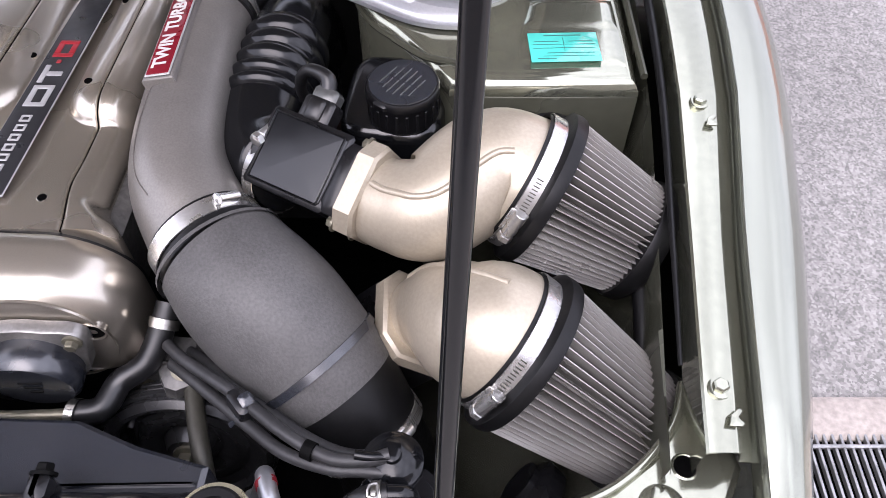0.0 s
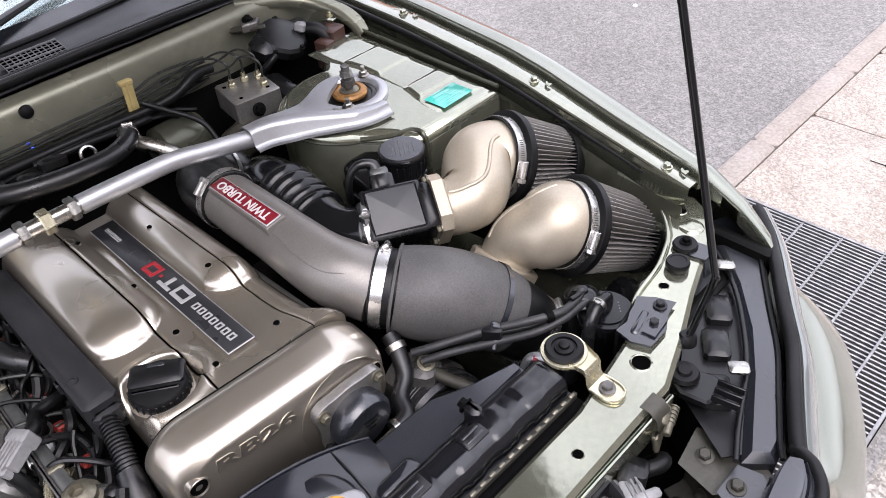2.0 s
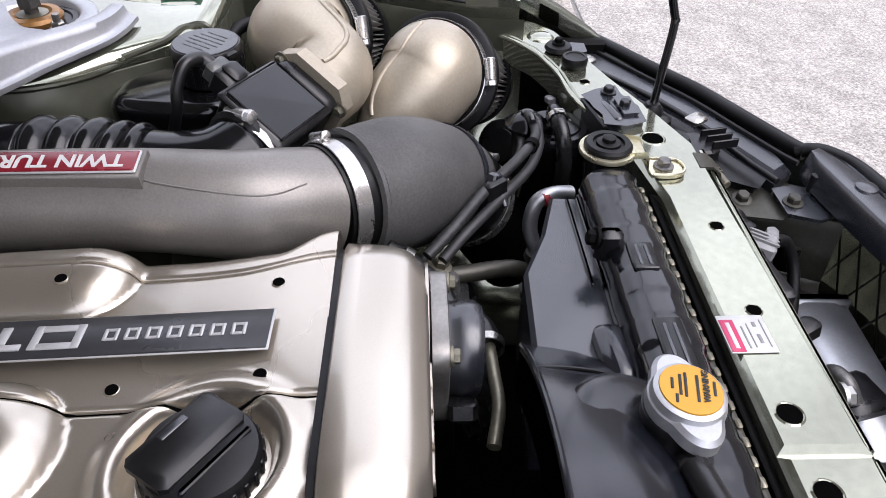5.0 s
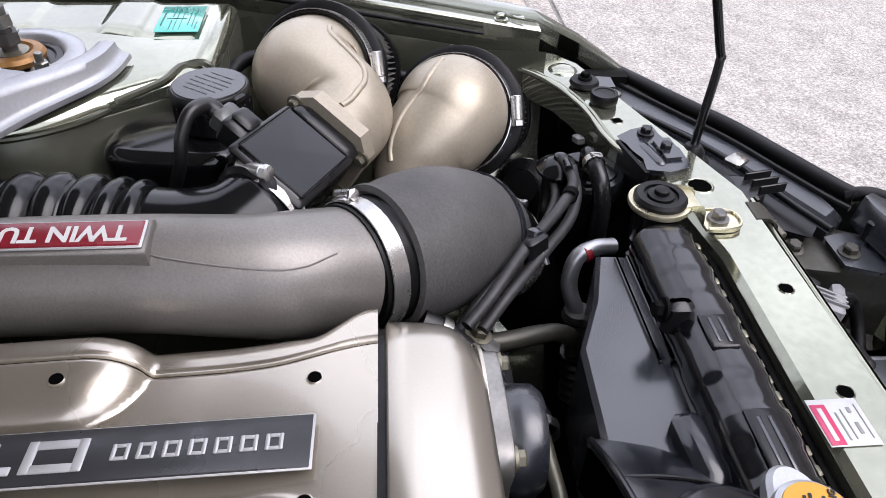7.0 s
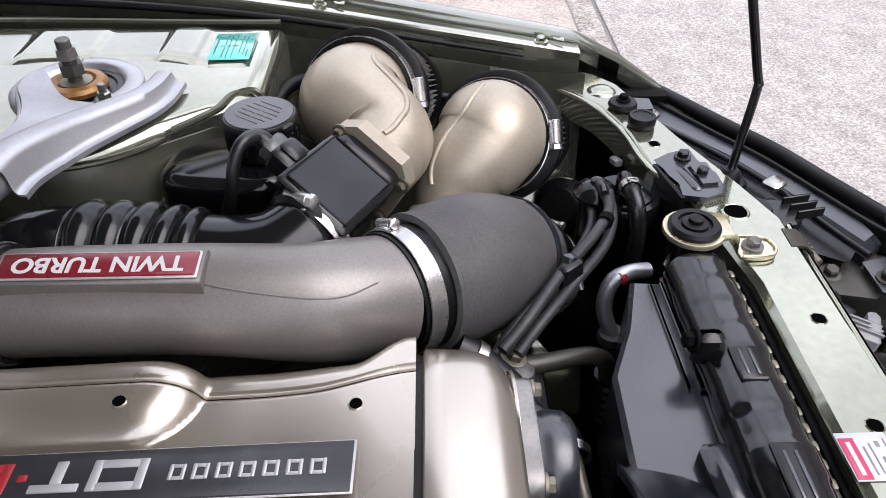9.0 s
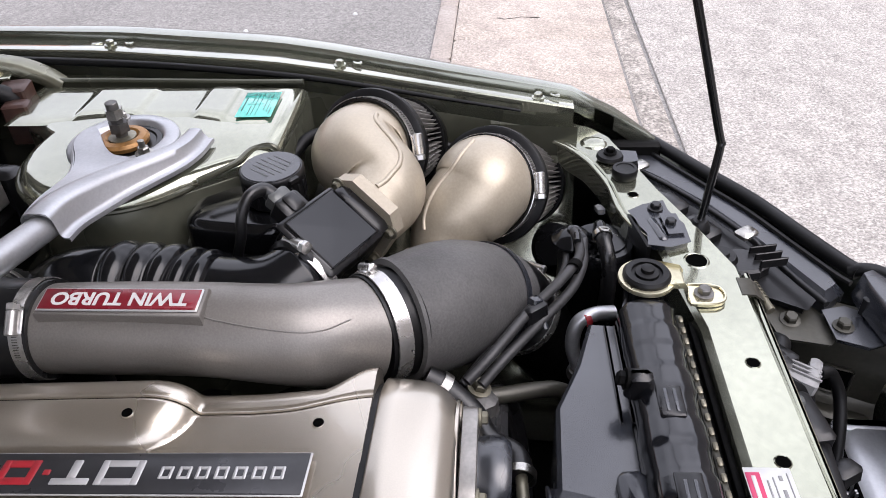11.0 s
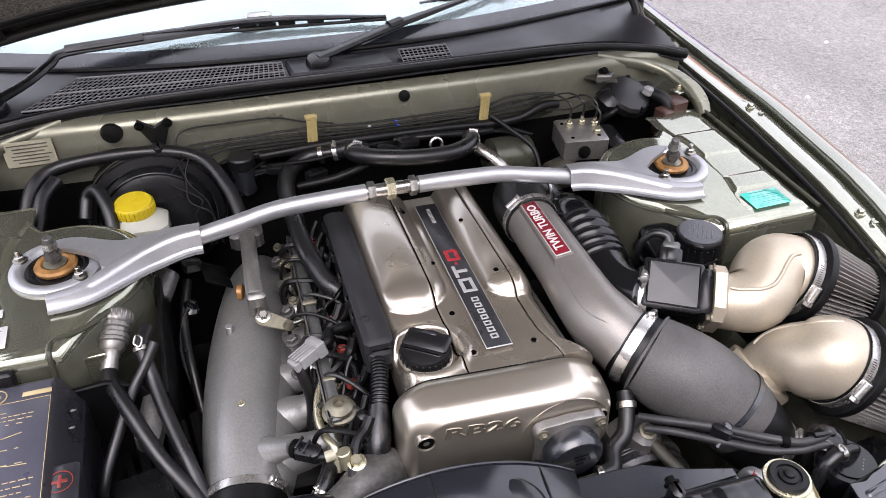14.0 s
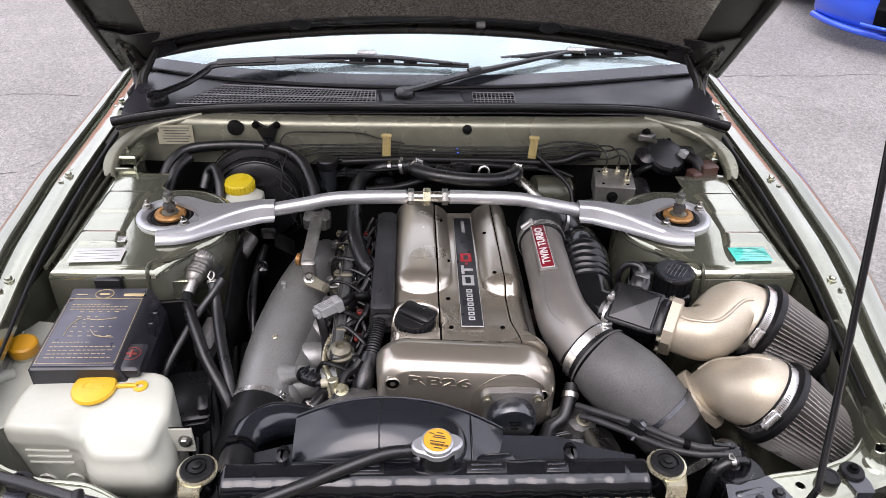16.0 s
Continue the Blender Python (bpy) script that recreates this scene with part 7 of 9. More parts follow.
part("mount_tab", Geo().box((-0.414, -0.490, 0.715), (0.045, 0.004, 0.055), (0, 0, 0), 0.002), "white", wt)
part("tab_bolt", Geo().bolt((-0.405, -0.4925, 0.715), (0, -1, 0.2), 0.008), "steel", wt)
wc = V((-0.554, -0.440, 0.778))
wcap = part("filler_cap", Geo().lathe(wc, (0, -0.08, 1), [(0.028, 0), (0.0335, 0.002), (0.0360, 0.006), (0.0335, 0.011), (0.024, 0.013)], 36), "amber", wt, "yellow flip cap with a moulded wiper symbol")
part("cap_strap", Geo().tube([wc + V((0.03, 0.004, 0.005)), wc + V((0.052, 0.006, 0.005)), wc + V((0.066, 0.006, 0.004))], 0.004, 8), "amber", wcap)
part("strap_eye", Geo().lathe(wc + V((0.072, 0.006, 0.0)), (0, 0, 1), [(0.012, 0), (0.012, 0.005), (0.006, 0.006), (0.005, 0.002)], 20), "amber", wcap)
part("symbol", Geo().tube([wc + V((-0.016, -0.006, 0.0135)), wc + V((-0.010, 0.008, 0.0135)), wc + V((0.010, 0.008, 0.0135)), wc + V((0.016, -0.006, 0.0125)), wc + V((-0.016, -0.006, 0.0135))], 0.0009, 5, 2), "amber", wcap)
cr = thing("coolant_tank", (-0.70, -0.33, 0.50), "grey-white plastic overflow tank with an orange cap", "tank")
part("tank", Geo().prism([(-0.655, -0.255), (-0.748, -0.240), (-0.756, -0.30), (-0.752, -0.37), (-0.742, -0.44), (-0.728, -0.480), (-0.700, -0.485), (-0.665, -0.44)][::-1], 0.53, 0.750, 0.016, None, 4), "white", cr)
part("seam", Geo().tube([(-0.752, -0.26, 0.752), (-0.742, -0.33, 0.752), (-0.735, -0.40, 0.751), (-0.722, -0.46, 0.748)], 0.003, 8), "white", cr)
part("neck", Geo().cyl((-0.722, -0.322, 0.735), (-0.722, -0.322, 0.765), 0.020, n=20), "white", cr)
part("cap", Geo().lathe((-0.722, -0.322, 0.760), (0.05, 0, 1), [(0.024, 0), (0.0255, 0.003), (0.0255, 0.018), (0.022, 0.022)], 30), "orange", cr, "round orange cap")
part("hose_stub", Geo().tube([(-0.752, -0.405, 0.752), (-0.735, -0.385, 0.758), (-0.722, -0.372, 0.752)], 0.010, 12), "white", cr)

# ---- brake servo and fluid ----
bb = thing("brake_servo", (-0.41, 0.28, 0.70), "black round brake servo on the firewall", "brake servo")
part("drum", Geo().lathe((-0.405, 0.30, 0.745), (0.02, -1, 0.12), [(0.122, 0), (0.126, 0.006), (0.126, 0.030), (0.121, 0.034), (0.121, 0.040), (0.124, 0.044), (0.122, 0.052), (0.108, 0.056), (0.104, 0.062), (0.100, 0.074), (0.085, 0.082), (0.05, 0.088), (0.03, 0.09)], 64), "plastic", bb)
for k, r in ((0.008, 0.127), (0.060, 0.1065), (0.076, 0.0965)):
    part("pressed_ring", band(V((-0.405, 0.30, 0.745)) + V((0.02, -1, 0.12)) * k, (0.02, -1, 0.12), r, 0.003, 0.002, 64), "gloss", bb)
part("rim", band((-0.404, 0.266, 0.749), (0.02, -1, 0.12), 0.1262, 0.004, 0.0015, 64), "olive", bb)
part("cylinder", Geo().cyl((-0.41, 0.22, 0.755), (-0.425, 0.09, 0.745), 0.022, n=20), "alu_dirty", bb)
br = thing("brake_reservoir", (-0.425, 0.16, 0.77), "white brake fluid reservoir with a bright yellow cap", "reservoir")
part("tank", Geo().box((-0.422, 0.168, 0.785), (0.086, 0.07, 0.05), (0, 0, 0), 0.012), "white", br)
part("cap", Geo().lathe((-0.432, 0.185, 0.806), (0, -0.05, 1), [(0.032, 0), (0.034, 0.003), (0.034, 0.022), (0.031, 0.026), (0.015, 0.0265)], 40), "yellow", br, "ribbed yellow cap")
for i in range(28):
    a = 2 * math.pi * i / 28
    part("cap_rib", Geo().box((-0.432 + 0.0343 * math.cos(a), 0.184 + 0.0343 * math.sin(a), 0.819), (0.0025, 0.0025, 0.018), (0, 0, math.degrees(a)), 0.0006), "yellow", br)
for i, (k0, k1, k2) in enumerate(((0.0, 0.018, -0.010), (0.012, -0.012, 0.012), (0.022, 0.020, 0.020))):
    single("thin_wire", Geo().tube([(-0.350 + k0, 0.258, 0.862), (-0.358 + k1, 0.232, 0.832), (-0.330 + k2, 0.205, 0.800), (-0.322 + k1, 0.192, 0.772), (-0.316 + k0, 0.17, 0.72)], 0.0019, 6, 8), "rubber", "thin black sensor wire beside the servo", "wire", "servo wires")
cl = thing("clutch_reservoir", (-0.23, 0.27, 0.80), "small fluid reservoir with a black cap by the firewall", "reservoir")
part("tank", Geo().cyl((-0.236, 0.262, 0.77), (-0.236, 0.262, 0.828), 0.022, n=24), "bluegrey", cl)
part("cap", Geo().cyl((-0.236, 0.262, 0.825), (-0.236, 0.262, 0.850), 0.0255, n=28), "plastic", cl)

# ---- right rear corner: brake unit, wiper motor, relay ----
ab = thing("brake_unit", (0.44, 0.19, 0.72), "aluminium brake hydraulic block with brass pipe fittings", "hydraulic unit")
part("block", Geo().box((0.444, 0.196, 0.814), (0.092, 0.094, 0.048), (0, 0, -8), 0.003), "machined", ab, "machined aluminium block")
part("motor", Geo().lathe((0.415, 0.165, 0.765), (-1, -0.25, -0.1), [(0.030, 0), (0.033, 0.004), (0.033, 0.05), (0.028, 0.058)], 32), "olive", ab)
for dx, dy in ((-0.028, -0.03), (0.028, -0.034), (-0.026, 0.03)):
    # black dots painted on for the depth of the drillings
    part("drilling", Geo().lathe((0.440 + dx, 0.196 + dy, 0.8376), (0, 0, 1), [(0.004, 0), (0.0038, 0.001)], 12), "void", ab)
part("black_module", Geo().box((0.508, 0.178, 0.79), (0.035, 0.09, 0.075), (0, 0, -6), 0.006), "plastic", ab)
part("module_label", Geo().box((0.515, 0.132, 0.80), (0.02, 0.002, 0.035), (0, 0, -6), 0.0005), "paper", ab)
part("body", Geo().box((0.45, 0.19, 0.74), (0.10, 0.09, 0.09), bev=0.008), "dark", ab)
for i, (x, y) in enumerate(((0.425, 0.215), (0.455, 0.218), (0.478, 0.205), (0.468, 0.172))):
    part("fitting", Geo().lathe((x, y, 0.837), (0, 0, 1), [(0.0075, 0), (0.0075, 0.008), (0.005, 0.010), (0.004, 0.018)], 6), "gold", ab)
    part("line", Geo().tube([(x, y, 0.850), (x, y, 0.884), (x - 0.015, y + 0.03, 0.893), (x - 0.04, y + 0.06, 0.885 - 0.006 * i), (x - 0.10, 0.287, 0.868 - 0.006 * i)], 0.0022, 8, 8), "line", ab)
part("front_stud", Geo().bolt((0.432, 0.148, 0.812), (0, -1, 0.2), 0.009), "dark", ab)
wm = thing("wiper_motor", (0.58, 0.26, 0.80), "black wiper motor with a bolted bracket", "motor")
part("housing", Geo().lathe((0.575, 0.262, 0.852), (0.15, -0.45, 0.85), [(0.046, 0), (0.050, 0.005), (0.049, 0.020), (0.044, 0.027), (0.030, 0.031), (0.010, 0.032)], 14), "plastic", wm, angle=25)
part("gearbox", Geo().box((0.535, 0.258, 0.862), (0.055, 0.05, 0.04), (20, -10, 25), 0.010), "plastic", wm)
part("motor_can", Geo().cyl((0.60, 0.285, 0.85), (0.655, 0.30, 0.84), 0.028, n=24), "plastic", wm)
for a in range(5):
    b = 2 * math.pi * a / 5
    part("cover_screw", Geo().bolt((0.578 + 0.044 * math.cos(b), 0.252 + 0.040 * math.sin(b), 0.871 + 0.02 * math.sin(b)), (0.15, -0.45, 0.85), 0.0045), "dark", wm)
part("plug", Geo().box((0.618, 0.245, 0.876), (0.024, 0.022, 0.02), (10, 15, 35), 0.004), "greyplastic", wm)
part("crank", Geo().box((0.53, 0.295, 0.893), (0.07, 0.02, 0.006), (0, 0, -35), 0.002), "olive", wm)
part("bracket", Geo().prism([(0.515, 0.288), (0.545, 0.280), (0.562, 0.30), (0.53, 0.318)], 0.89, 0.905, 0.003), "alu_dirty", wm)
part("bolt", Geo().bolt((0.537, 0.300, 0.905), (0, -0.4, 1), 0.008), "dark", wm)
part("boot", Geo().tube([(0.625, 0.25, 0.87), (0.645, 0.225, 0.865), (0.655, 0.205, 0.84), (0.66, 0.20, 0.79)], [0.013, 0.014, 0.014, 0.015], 14), "rubber", wm)
part("lead", Geo().tube([(0.56, 0.25, 0.85), (0.53, 0.225, 0.85), (0.51, 0.24, 0.82), (0.54, 0.25, 0.77)], 0.007, 10), "rubber", wm)
rl = thing("relay_box", (0.67, 0.21, 0.80), "brown plastic relay box on a bracket", "relay")
part("box", Geo().box((0.668, 0.214, 0.838), (0.042, 0.040, 0.058), (0, 0, 12), 0.003), "brown", rl)
part("box", Geo().box((0.634, 0.196, 0.826), (0.026, 0.035, 0.060), (0, 0, 12), 0.003), "brown", rl)
part("bracket", Geo().box((0.695, 0.245, 0.869), (0.04, 0.03, 0.004), (0, 0, 20), 0.001), "green_dirty", rl)
part("bolt", Geo().bolt((0.697, 0.25, 0.872), (0, 0, 1), 0.006), "gold", rl)
# bracket with an opening on the other side
bk = thing("corner_bracket", (-0.68, 0.24, 0.80), "green painted box bracket with a bolt", "bracket")
part("plate", Geo().prism([(-0.735, 0.285), (-0.725, 0.215), (-0.668, 0.215), (-0.665, 0.285)], 0.855, 0.874, 0.003), "green_dirty", bk)
part("frame", Geo().box((-0.662, 0.215, 0.835), (0.006, 0.06, 0.06), bev=0.002), "green_dirty", bk)
part("frame", Geo().box((-0.69, 0.19, 0.835), (0.06, 0.006, 0.05), bev=0.002), "green_dirty", bk)
part("bolt", Geo().bolt((-0.70, 0.25, 0.874), (0, 0, 1), 0.008), "green_dirty", bk)

# ---- hoses, lines and wiring ----


def hose(name, pts, r, m_, label, category="hose", group="", n=12):
    return single(name, Geo().tube(pts, r, n, 8), m_, label, category, group)


hh = thing("heater_hose", (0.05, 0.2, 0.82), "thick black heater hose curving behind the engine", "hose")
part("hose", Geo().tube([(-0.028, 0.235, 0.842), (-0.022, 0.205, 0.850), (0.02, 0.178, 0.850), (0.09, 0.166, 0.846), (0.16, 0.172, 0.842), (0.20, 0.195, 0.842), (0.214, 0.225, 0.838), (0.222, 0.25, 0.80)], 0.0165, 20, 8), "hose", hh)
part("bleed_pipe", Geo().tube([(-0.06, 0.25, 0.835), (-0.03, 0.24, 0.843), (0.0, 0.25, 0.83)], 0.017, 18), "hose", hh)
clamp(hh, (-0.055, 0.248, 0.837), (1, -0.3, 0.2), 0.0180, 0.009, (0, -0.3, 1), 0.7)
clamp(hh, (-0.023, 0.215, 0.849), (0.1, -1, 0.2), 0.0172, 0.009, (0.4, 0, 1), 0.7)
clamp(hh, (0.212, 0.215, 0.840), (0.3, 1, -0.1), 0.0172, 0.009, (0, -0.5, 1), 0.7)
intake_hose = hose("coolant_hose", [(-0.06, 0.252, 0.834), (-0.11, 0.262, 0.825), (-0.15, 0.235, 0.815), (-0.165, 0.17, 0.81), (-0.162, 0.09, 0.805), (-0.155, 0.0, 0.795), (-0.135, -0.06, 0.775), (-0.115, -0.085, 0.765)], 0.0165, "hose", "black coolant hose running down beside the intake")
part("hose_clip", band((-0.083, 0.257, 0.830), (-0.95, 0.2, -0.2), 0.0172, 0.009), "steel", intake_hose)
metal = thing("turbo_water_pipe", (0.24, 0.18, 0.78), "bare metal pipe behind the rubber elbow", "pipe")
part("pipe", Geo().tube([(0.215, 0.215, 0.825), (0.240, 0.185, 0.815), (0.262, 0.16, 0.795), (0.275, 0.15, 0.76)], 0.013, 16), "steel", metal)
single("heat_shield", Geo().lathe((0.25, 0.235, 0.775), (1, 0.1, -0.1), [(0.02, 0), (0.042, 0.012), (0.045, 0.05), (0.042, 0.10), (0.02, 0.115)], 28), "darkened_green", "green painted cylinder housing on the firewall", "housing")
hose("vacuum_hose", [(-0.62, 0.19, 0.80), (-0.60, 0.25, 0.845), (-0.56, 0.285, 0.862), (-0.46, 0.290, 0.870), (-0.36, 0.280, 0.868), (-0.30, 0.25, 0.855), (-0.265, 0.19, 0.82), (-0.25, 0.13, 0.78)], 0.013, "hose", "black brake vacuum hose along the firewall")
hose("coolant_hose", [(-0.52, 0.20, 0.80), (-0.51, 0.225, 0.83), (-0.49, 0.215, 0.845), (-0.475, 0.18, 0.83), (-0.47, 0.14, 0.79), (-0.468, 0.10, 0.74)], 0.012, "hose", "short black hose beside the brake servo")
hose("coolant_hose", [(-0.64, 0.12, 0.80), (-0.60, 0.17, 0.80), (-0.585, 0.225, 0.835), (-0.56, 0.262, 0.852)], 0.013, "hose", "short black hose in the corner of the bay")
single("bonnet_cable", Geo().tube([(-0.62, 0.13, 0.815), (-0.56, 0.09, 0.838), (-0.48, 0.04, 0.845), (-0.44, 0.02, 0.845)], 0.0055, 10, 8), "rubber", "black sheathed cable by the brake servo", "cable")
rnd = random.Random(21)
for i in range(6):
    z = 0.874 - 0.0085 * i
    sag = [rnd.uniform(-0.0018, 0.0018) for _ in range(8)]
    single("brake_line", Geo().tube([(-0.42 + 0.04 * i, 0.288, z - 0.035), (-0.33 + 0.03 * i, 0.288, z - 0.006), (-0.22, 0.287, z + sag[0]), (-0.10, 0.284, z + 0.002 + sag[1]), (0.02, 0.284, z - 0.004 + sag[2]), (0.14, 0.284, z - 0.003 + sag[3]), (0.26, 0.280, z + 0.001), (0.31 + 0.01 * i, 0.283, z + 0.012 - 0.003 * i), (0.36, 0.285, z + 0.012 - 0.003 * i), (0.42, 0.289, z + 0.004)], 0.0026, 8, 8), "line", "thin dark metal brake line clipped to the firewall", "brake line", "brake lines")
single("brake_line", Geo().tube([(-0.30, 0.288, 0.84), (-0.345, 0.290, 0.87), (-0.33, 0.300, 0.897), (-0.25, 0.302, 0.900), (-0.16, 0.302, 0.898), (-0.11, 0.298, 0.885), (-0.05, 0.288, 0.878)], 0.0019, 8, 8), "line", "thin dark metal line looping up the firewall", "brake line")
for x, z in ((0.02, 0.862), (0.075, 0.866), (0.078, 0.856)):
    single("line_mark", band((x, 0.2845, z), (1, 0, 0), 0.0022, 0.006, 0.0006, 10), "white_print" if x < 0.05 else "blue", "small paint mark on a brake line", "mark", "line marks")
# dark loom and clutter behind the engine
for pts, rad_, lab in (([(-0.20, 0.268, 0.838), (-0.05, 0.266, 0.846), (0.06, 0.262, 0.848), (0.18, 0.262, 0.846), (0.27, 0.262, 0.842), (0.33, 0.255, 0.85), (0.38, 0.262, 0.866), (0.42, 0.27, 0.862)], 0.0095, "thick taped wiring loom along the firewall"), ([(0.06, 0.245, 0.845), (0.14, 0.232, 0.850), (0.22, 0.236, 0.842), (0.27, 0.252, 0.832)], 0.007, "taped wiring branch behind the engine"), ([(-0.14, 0.20, 0.80), (-0.06, 0.19, 0.815), (0.03, 0.215, 0.83), (0.10, 0.235, 0.838)], 0.008, "taped wiring branch behind the engine"), ([(0.27, 0.26, 0.86), (0.30, 0.235, 0.84), (0.34, 0.20, 0.81), (0.35, 0.17, 0.77)], 0.005, "thin black hose over the green housing")):
    single("wiring_loom", Geo().tube(pts, rad_, 12, 8), "rubber", lab, "wiring", "rear wiring")
for x, y, z, rz in ((0.085, 0.228, 0.846, 10), (0.045, 0.222, 0.838, -15), (-0.10, 0.235, 0.80, 30), (-0.17, 0.25, 0.815, 0)):
    cp = thing("loom_connector", (x, y, z), "black plastic loom connector behind the engine", "connector", "loom connectors")
    part("shell", Geo().box((x, y, z), (0.045, 0.020, 0.018), (0, 8, rz), 0.003), "plastic", cp)
    part("latch", Geo().box((x - 0.004, y, z + 0.010), (0.018, 0.010, 0.004), (0, 8, rz), 0.001), "plastic", cp)
for x, y in ((-0.094, 0.276), (0.258, 0.270)):
    s_ = thing("line_clip", (x, y, 0.86), "yellow strap clip holding the brake lines", "clip", "line clips")
    part("strap", Geo().box((x, y, 0.876), (0.020, 0.006, 0.062), (4, 2, 0), 0.002), "strap", s_)
    part("ridge", Geo().box((x, y - 0.0035, 0.876), (0.007, 0.004, 0.055), (4, 2, 0), 0.001), "strap", s_)
    part("head", Geo().box((x, y - 0.001, 0.9035), (0.024, 0.012, 0.009), (4, 2, 0), 0.002), "strap", s_)
for i in range(3):
    single("wire", Geo().tube([(-0.24 + 0.02 * i, 0.26, 0.80 + 0.01 * i), (-0.10, 0.25 - 0.01 * i, 0.825 + 0.006 * i), (0.05, 0.262, 0.828 + 0.004 * i), (0.18, 0.26, 0.83), (0.30, 0.265 - 0.008 * i, 0.825), (0.36, 0.25, 0.81 - 0.02 * i)], 0.004, 8, 8), "rubber", "thin black wire along the firewall", "wire", "firewall wires")
single("lifting_eye", Geo().tube([(0.135 + 0.012 * math.cos(a), 0.20 + 0.004 * math.sin(a), 0.848 + 0.012 * math.sin(a)) for a in np.linspace(0, 2 * math.pi, 17)], 0.0035, 8, 2), "steel", "small bare metal ring behind the engine", "ring")

# ---- intake plenum side ----
pln = thing("intake_plenum", (-0.28, -0.15, 0.55), "grey cast intake plenum with runners to the head", "intake manifold")
part("chamber", Geo().tube([(-0.235, 0.15, 0.655), (-0.246, 0.09, 0.662), (-0.262, 0.0, 0.667), (-0.283, -0.12, 0.667), (-0.298, -0.24, 0.664), (-0.305, -0.335, 0.658), (-0.309, -0.375, 0.655)], [0.035, 0.054, 0.062, 0.065, 0.063, 0.058, 0.055], 36, 8), "plenum", pln)
for i, y in enumerate((0.06, -0.015, -0.09, -0.165, -0.24, -0.315)):
    part("runner", Geo().tube([(-0.295, y, 0.660), (-0.258, y, 0.668), (-0.226, y + 0.002, 0.668), (-0.192, y + 0.004, 0.672), (-0.115, y + 0.008, 0.695)], [0.030, 0.032, 0.030, 0.025, 0.025], 28), "plenum", pln)
    part("runner_bolt", Geo().bolt((-0.178, y + 0.037, 0.712), (-0.4, 0, 1), 0.008), "alu_dirty", pln)
part("shoulder", Geo().tube([(-0.212, 0.11, 0.648), (-0.230, 0.05, 0.654), (-0.246, -0.05, 0.655), (-0.262, -0.16, 0.655), (-0.273, -0.26, 0.653), (-0.280, -0.33, 0.650), (-0.285, -0.352, 0.648)], [0.030, 0.048, 0.052, 0.052, 0.052, 0.050, 0.040], 32, 8), "plenum", pln)
part("maker_dot", Geo().lathe((-0.295, -0.247, 0.7285), (-0.15, 0, 1), [(0.006, 0), (0.005, 0.001)], 16), "gold", pln, "small yellow paint dot")
part("sensor_stub", Geo().tube([(-0.285, -0.305, 0.678), (-0.262, -0.325, 0.702), (-0.246, -0.338, 0.717), (-0.233, -0.347, 0.728)], [0.030, 0.020, 0.0145, 0.0135], 20), "plenum", pln)
part("sensor_plug", Geo().box((-0.215, -0.362, 0.728), (0.045, 0.022, 0.024), (0, -12, -38), 0.005), "plastic", pln)
for k in range(3):
    part("plug_rib", Geo().box((-0.206 - 0.009 * k, -0.369 + 0.0075 * k, 0.7385 + 0.002 * k), (0.003, 0.022, 0.006), (0, -12, -38), 0.0008), "bluegrey", pln)
part("plug_collar", Geo().cyl((-0.232, -0.348, 0.726), (-0.226, -0.353, 0.728), 0.0135, n=18), "dark", pln)
part("sensor_lead", Geo().tube([(-0.205, -0.373, 0.728), (-0.190, -0.382, 0.735), (-0.164, -0.379, 0.738), (-0.140, -0.376, 0.735), (-0.120, -0.366, 0.722), (-0.116, -0.360, 0.69)], 0.0064, 12), "hose", pln)
part("tape_mark", band((-0.184, -0.382, 0.7362), (1, 0.05, 0.1), 0.0070, 0.019, 0.0008, 18), "yellowed", pln, "pale yellow tape round the lead")
part("vent_stub", Geo().cyl((-0.30, -0.09, 0.71), (-0.30, -0.09, 0.742), 0.0065, n=12), "plenum", pln)
clamp(pln, (-0.3085, -0.366, 0.656), (-0.10, -1, -0.06), 0.0585, 0.013, (0.75, -0.1, 0.6), 1.1)
ph = thing("charge_hose", (-0.32, -0.5, 0.55), "black ribbed rubber hose below the plenum", "hose")
part("hose", Geo().tube([(-0.307, -0.355, 0.657), (-0.314, -0.41, 0.65), (-0.323, -0.47, 0.635), (-0.330, -0.53, 0.60), (-0.332, -0.57, 0.54)], [0.0575, 0.058, 0.056, 0.055, 0.054], 32, 8), "rubber", ph)
rh = thing("radiator_hose", (-0.29, -0.55, 0.70), "blue-black moulded radiator hose with a spring clip", "hose")
part("hose", Geo().tube([(-0.19, -0.46, 0.715), (-0.225, -0.462, 0.728), (-0.262, -0.47, 0.736), (-0.292, -0.495, 0.738), (-0.303, -0.53, 0.740), (-0.303, -0.57, 0.752), (-0.300, -0.60, 0.762)], [0.024, 0.028, 0.030, 0.029, 0.026, 0.025, 0.025], 24, 8), "shroud", rh)
part("neck", Geo().tube([(-0.302, -0.565, 0.752), (-0.298, -0.61, 0.766), (-0.285, -0.63, 0.768)], [0.027, 0.026, 0.022], 20), "plastic", rh)
part("spring_clip", band((-0.303, -0.548, 0.746), (0, -1, 0.35), 0.0272, 0.010), "dark", rh)
part("clip_tang", Geo().box((-0.312, -0.546, 0.775), (0.02, 0.010, 0.012), (20, 0, 10), 0.002), "dark", rh)
wh = thing("water_outlet", (-0.17, -0.43, 0.66), "dirty cast aluminium water outlet with small bolts", "casting")
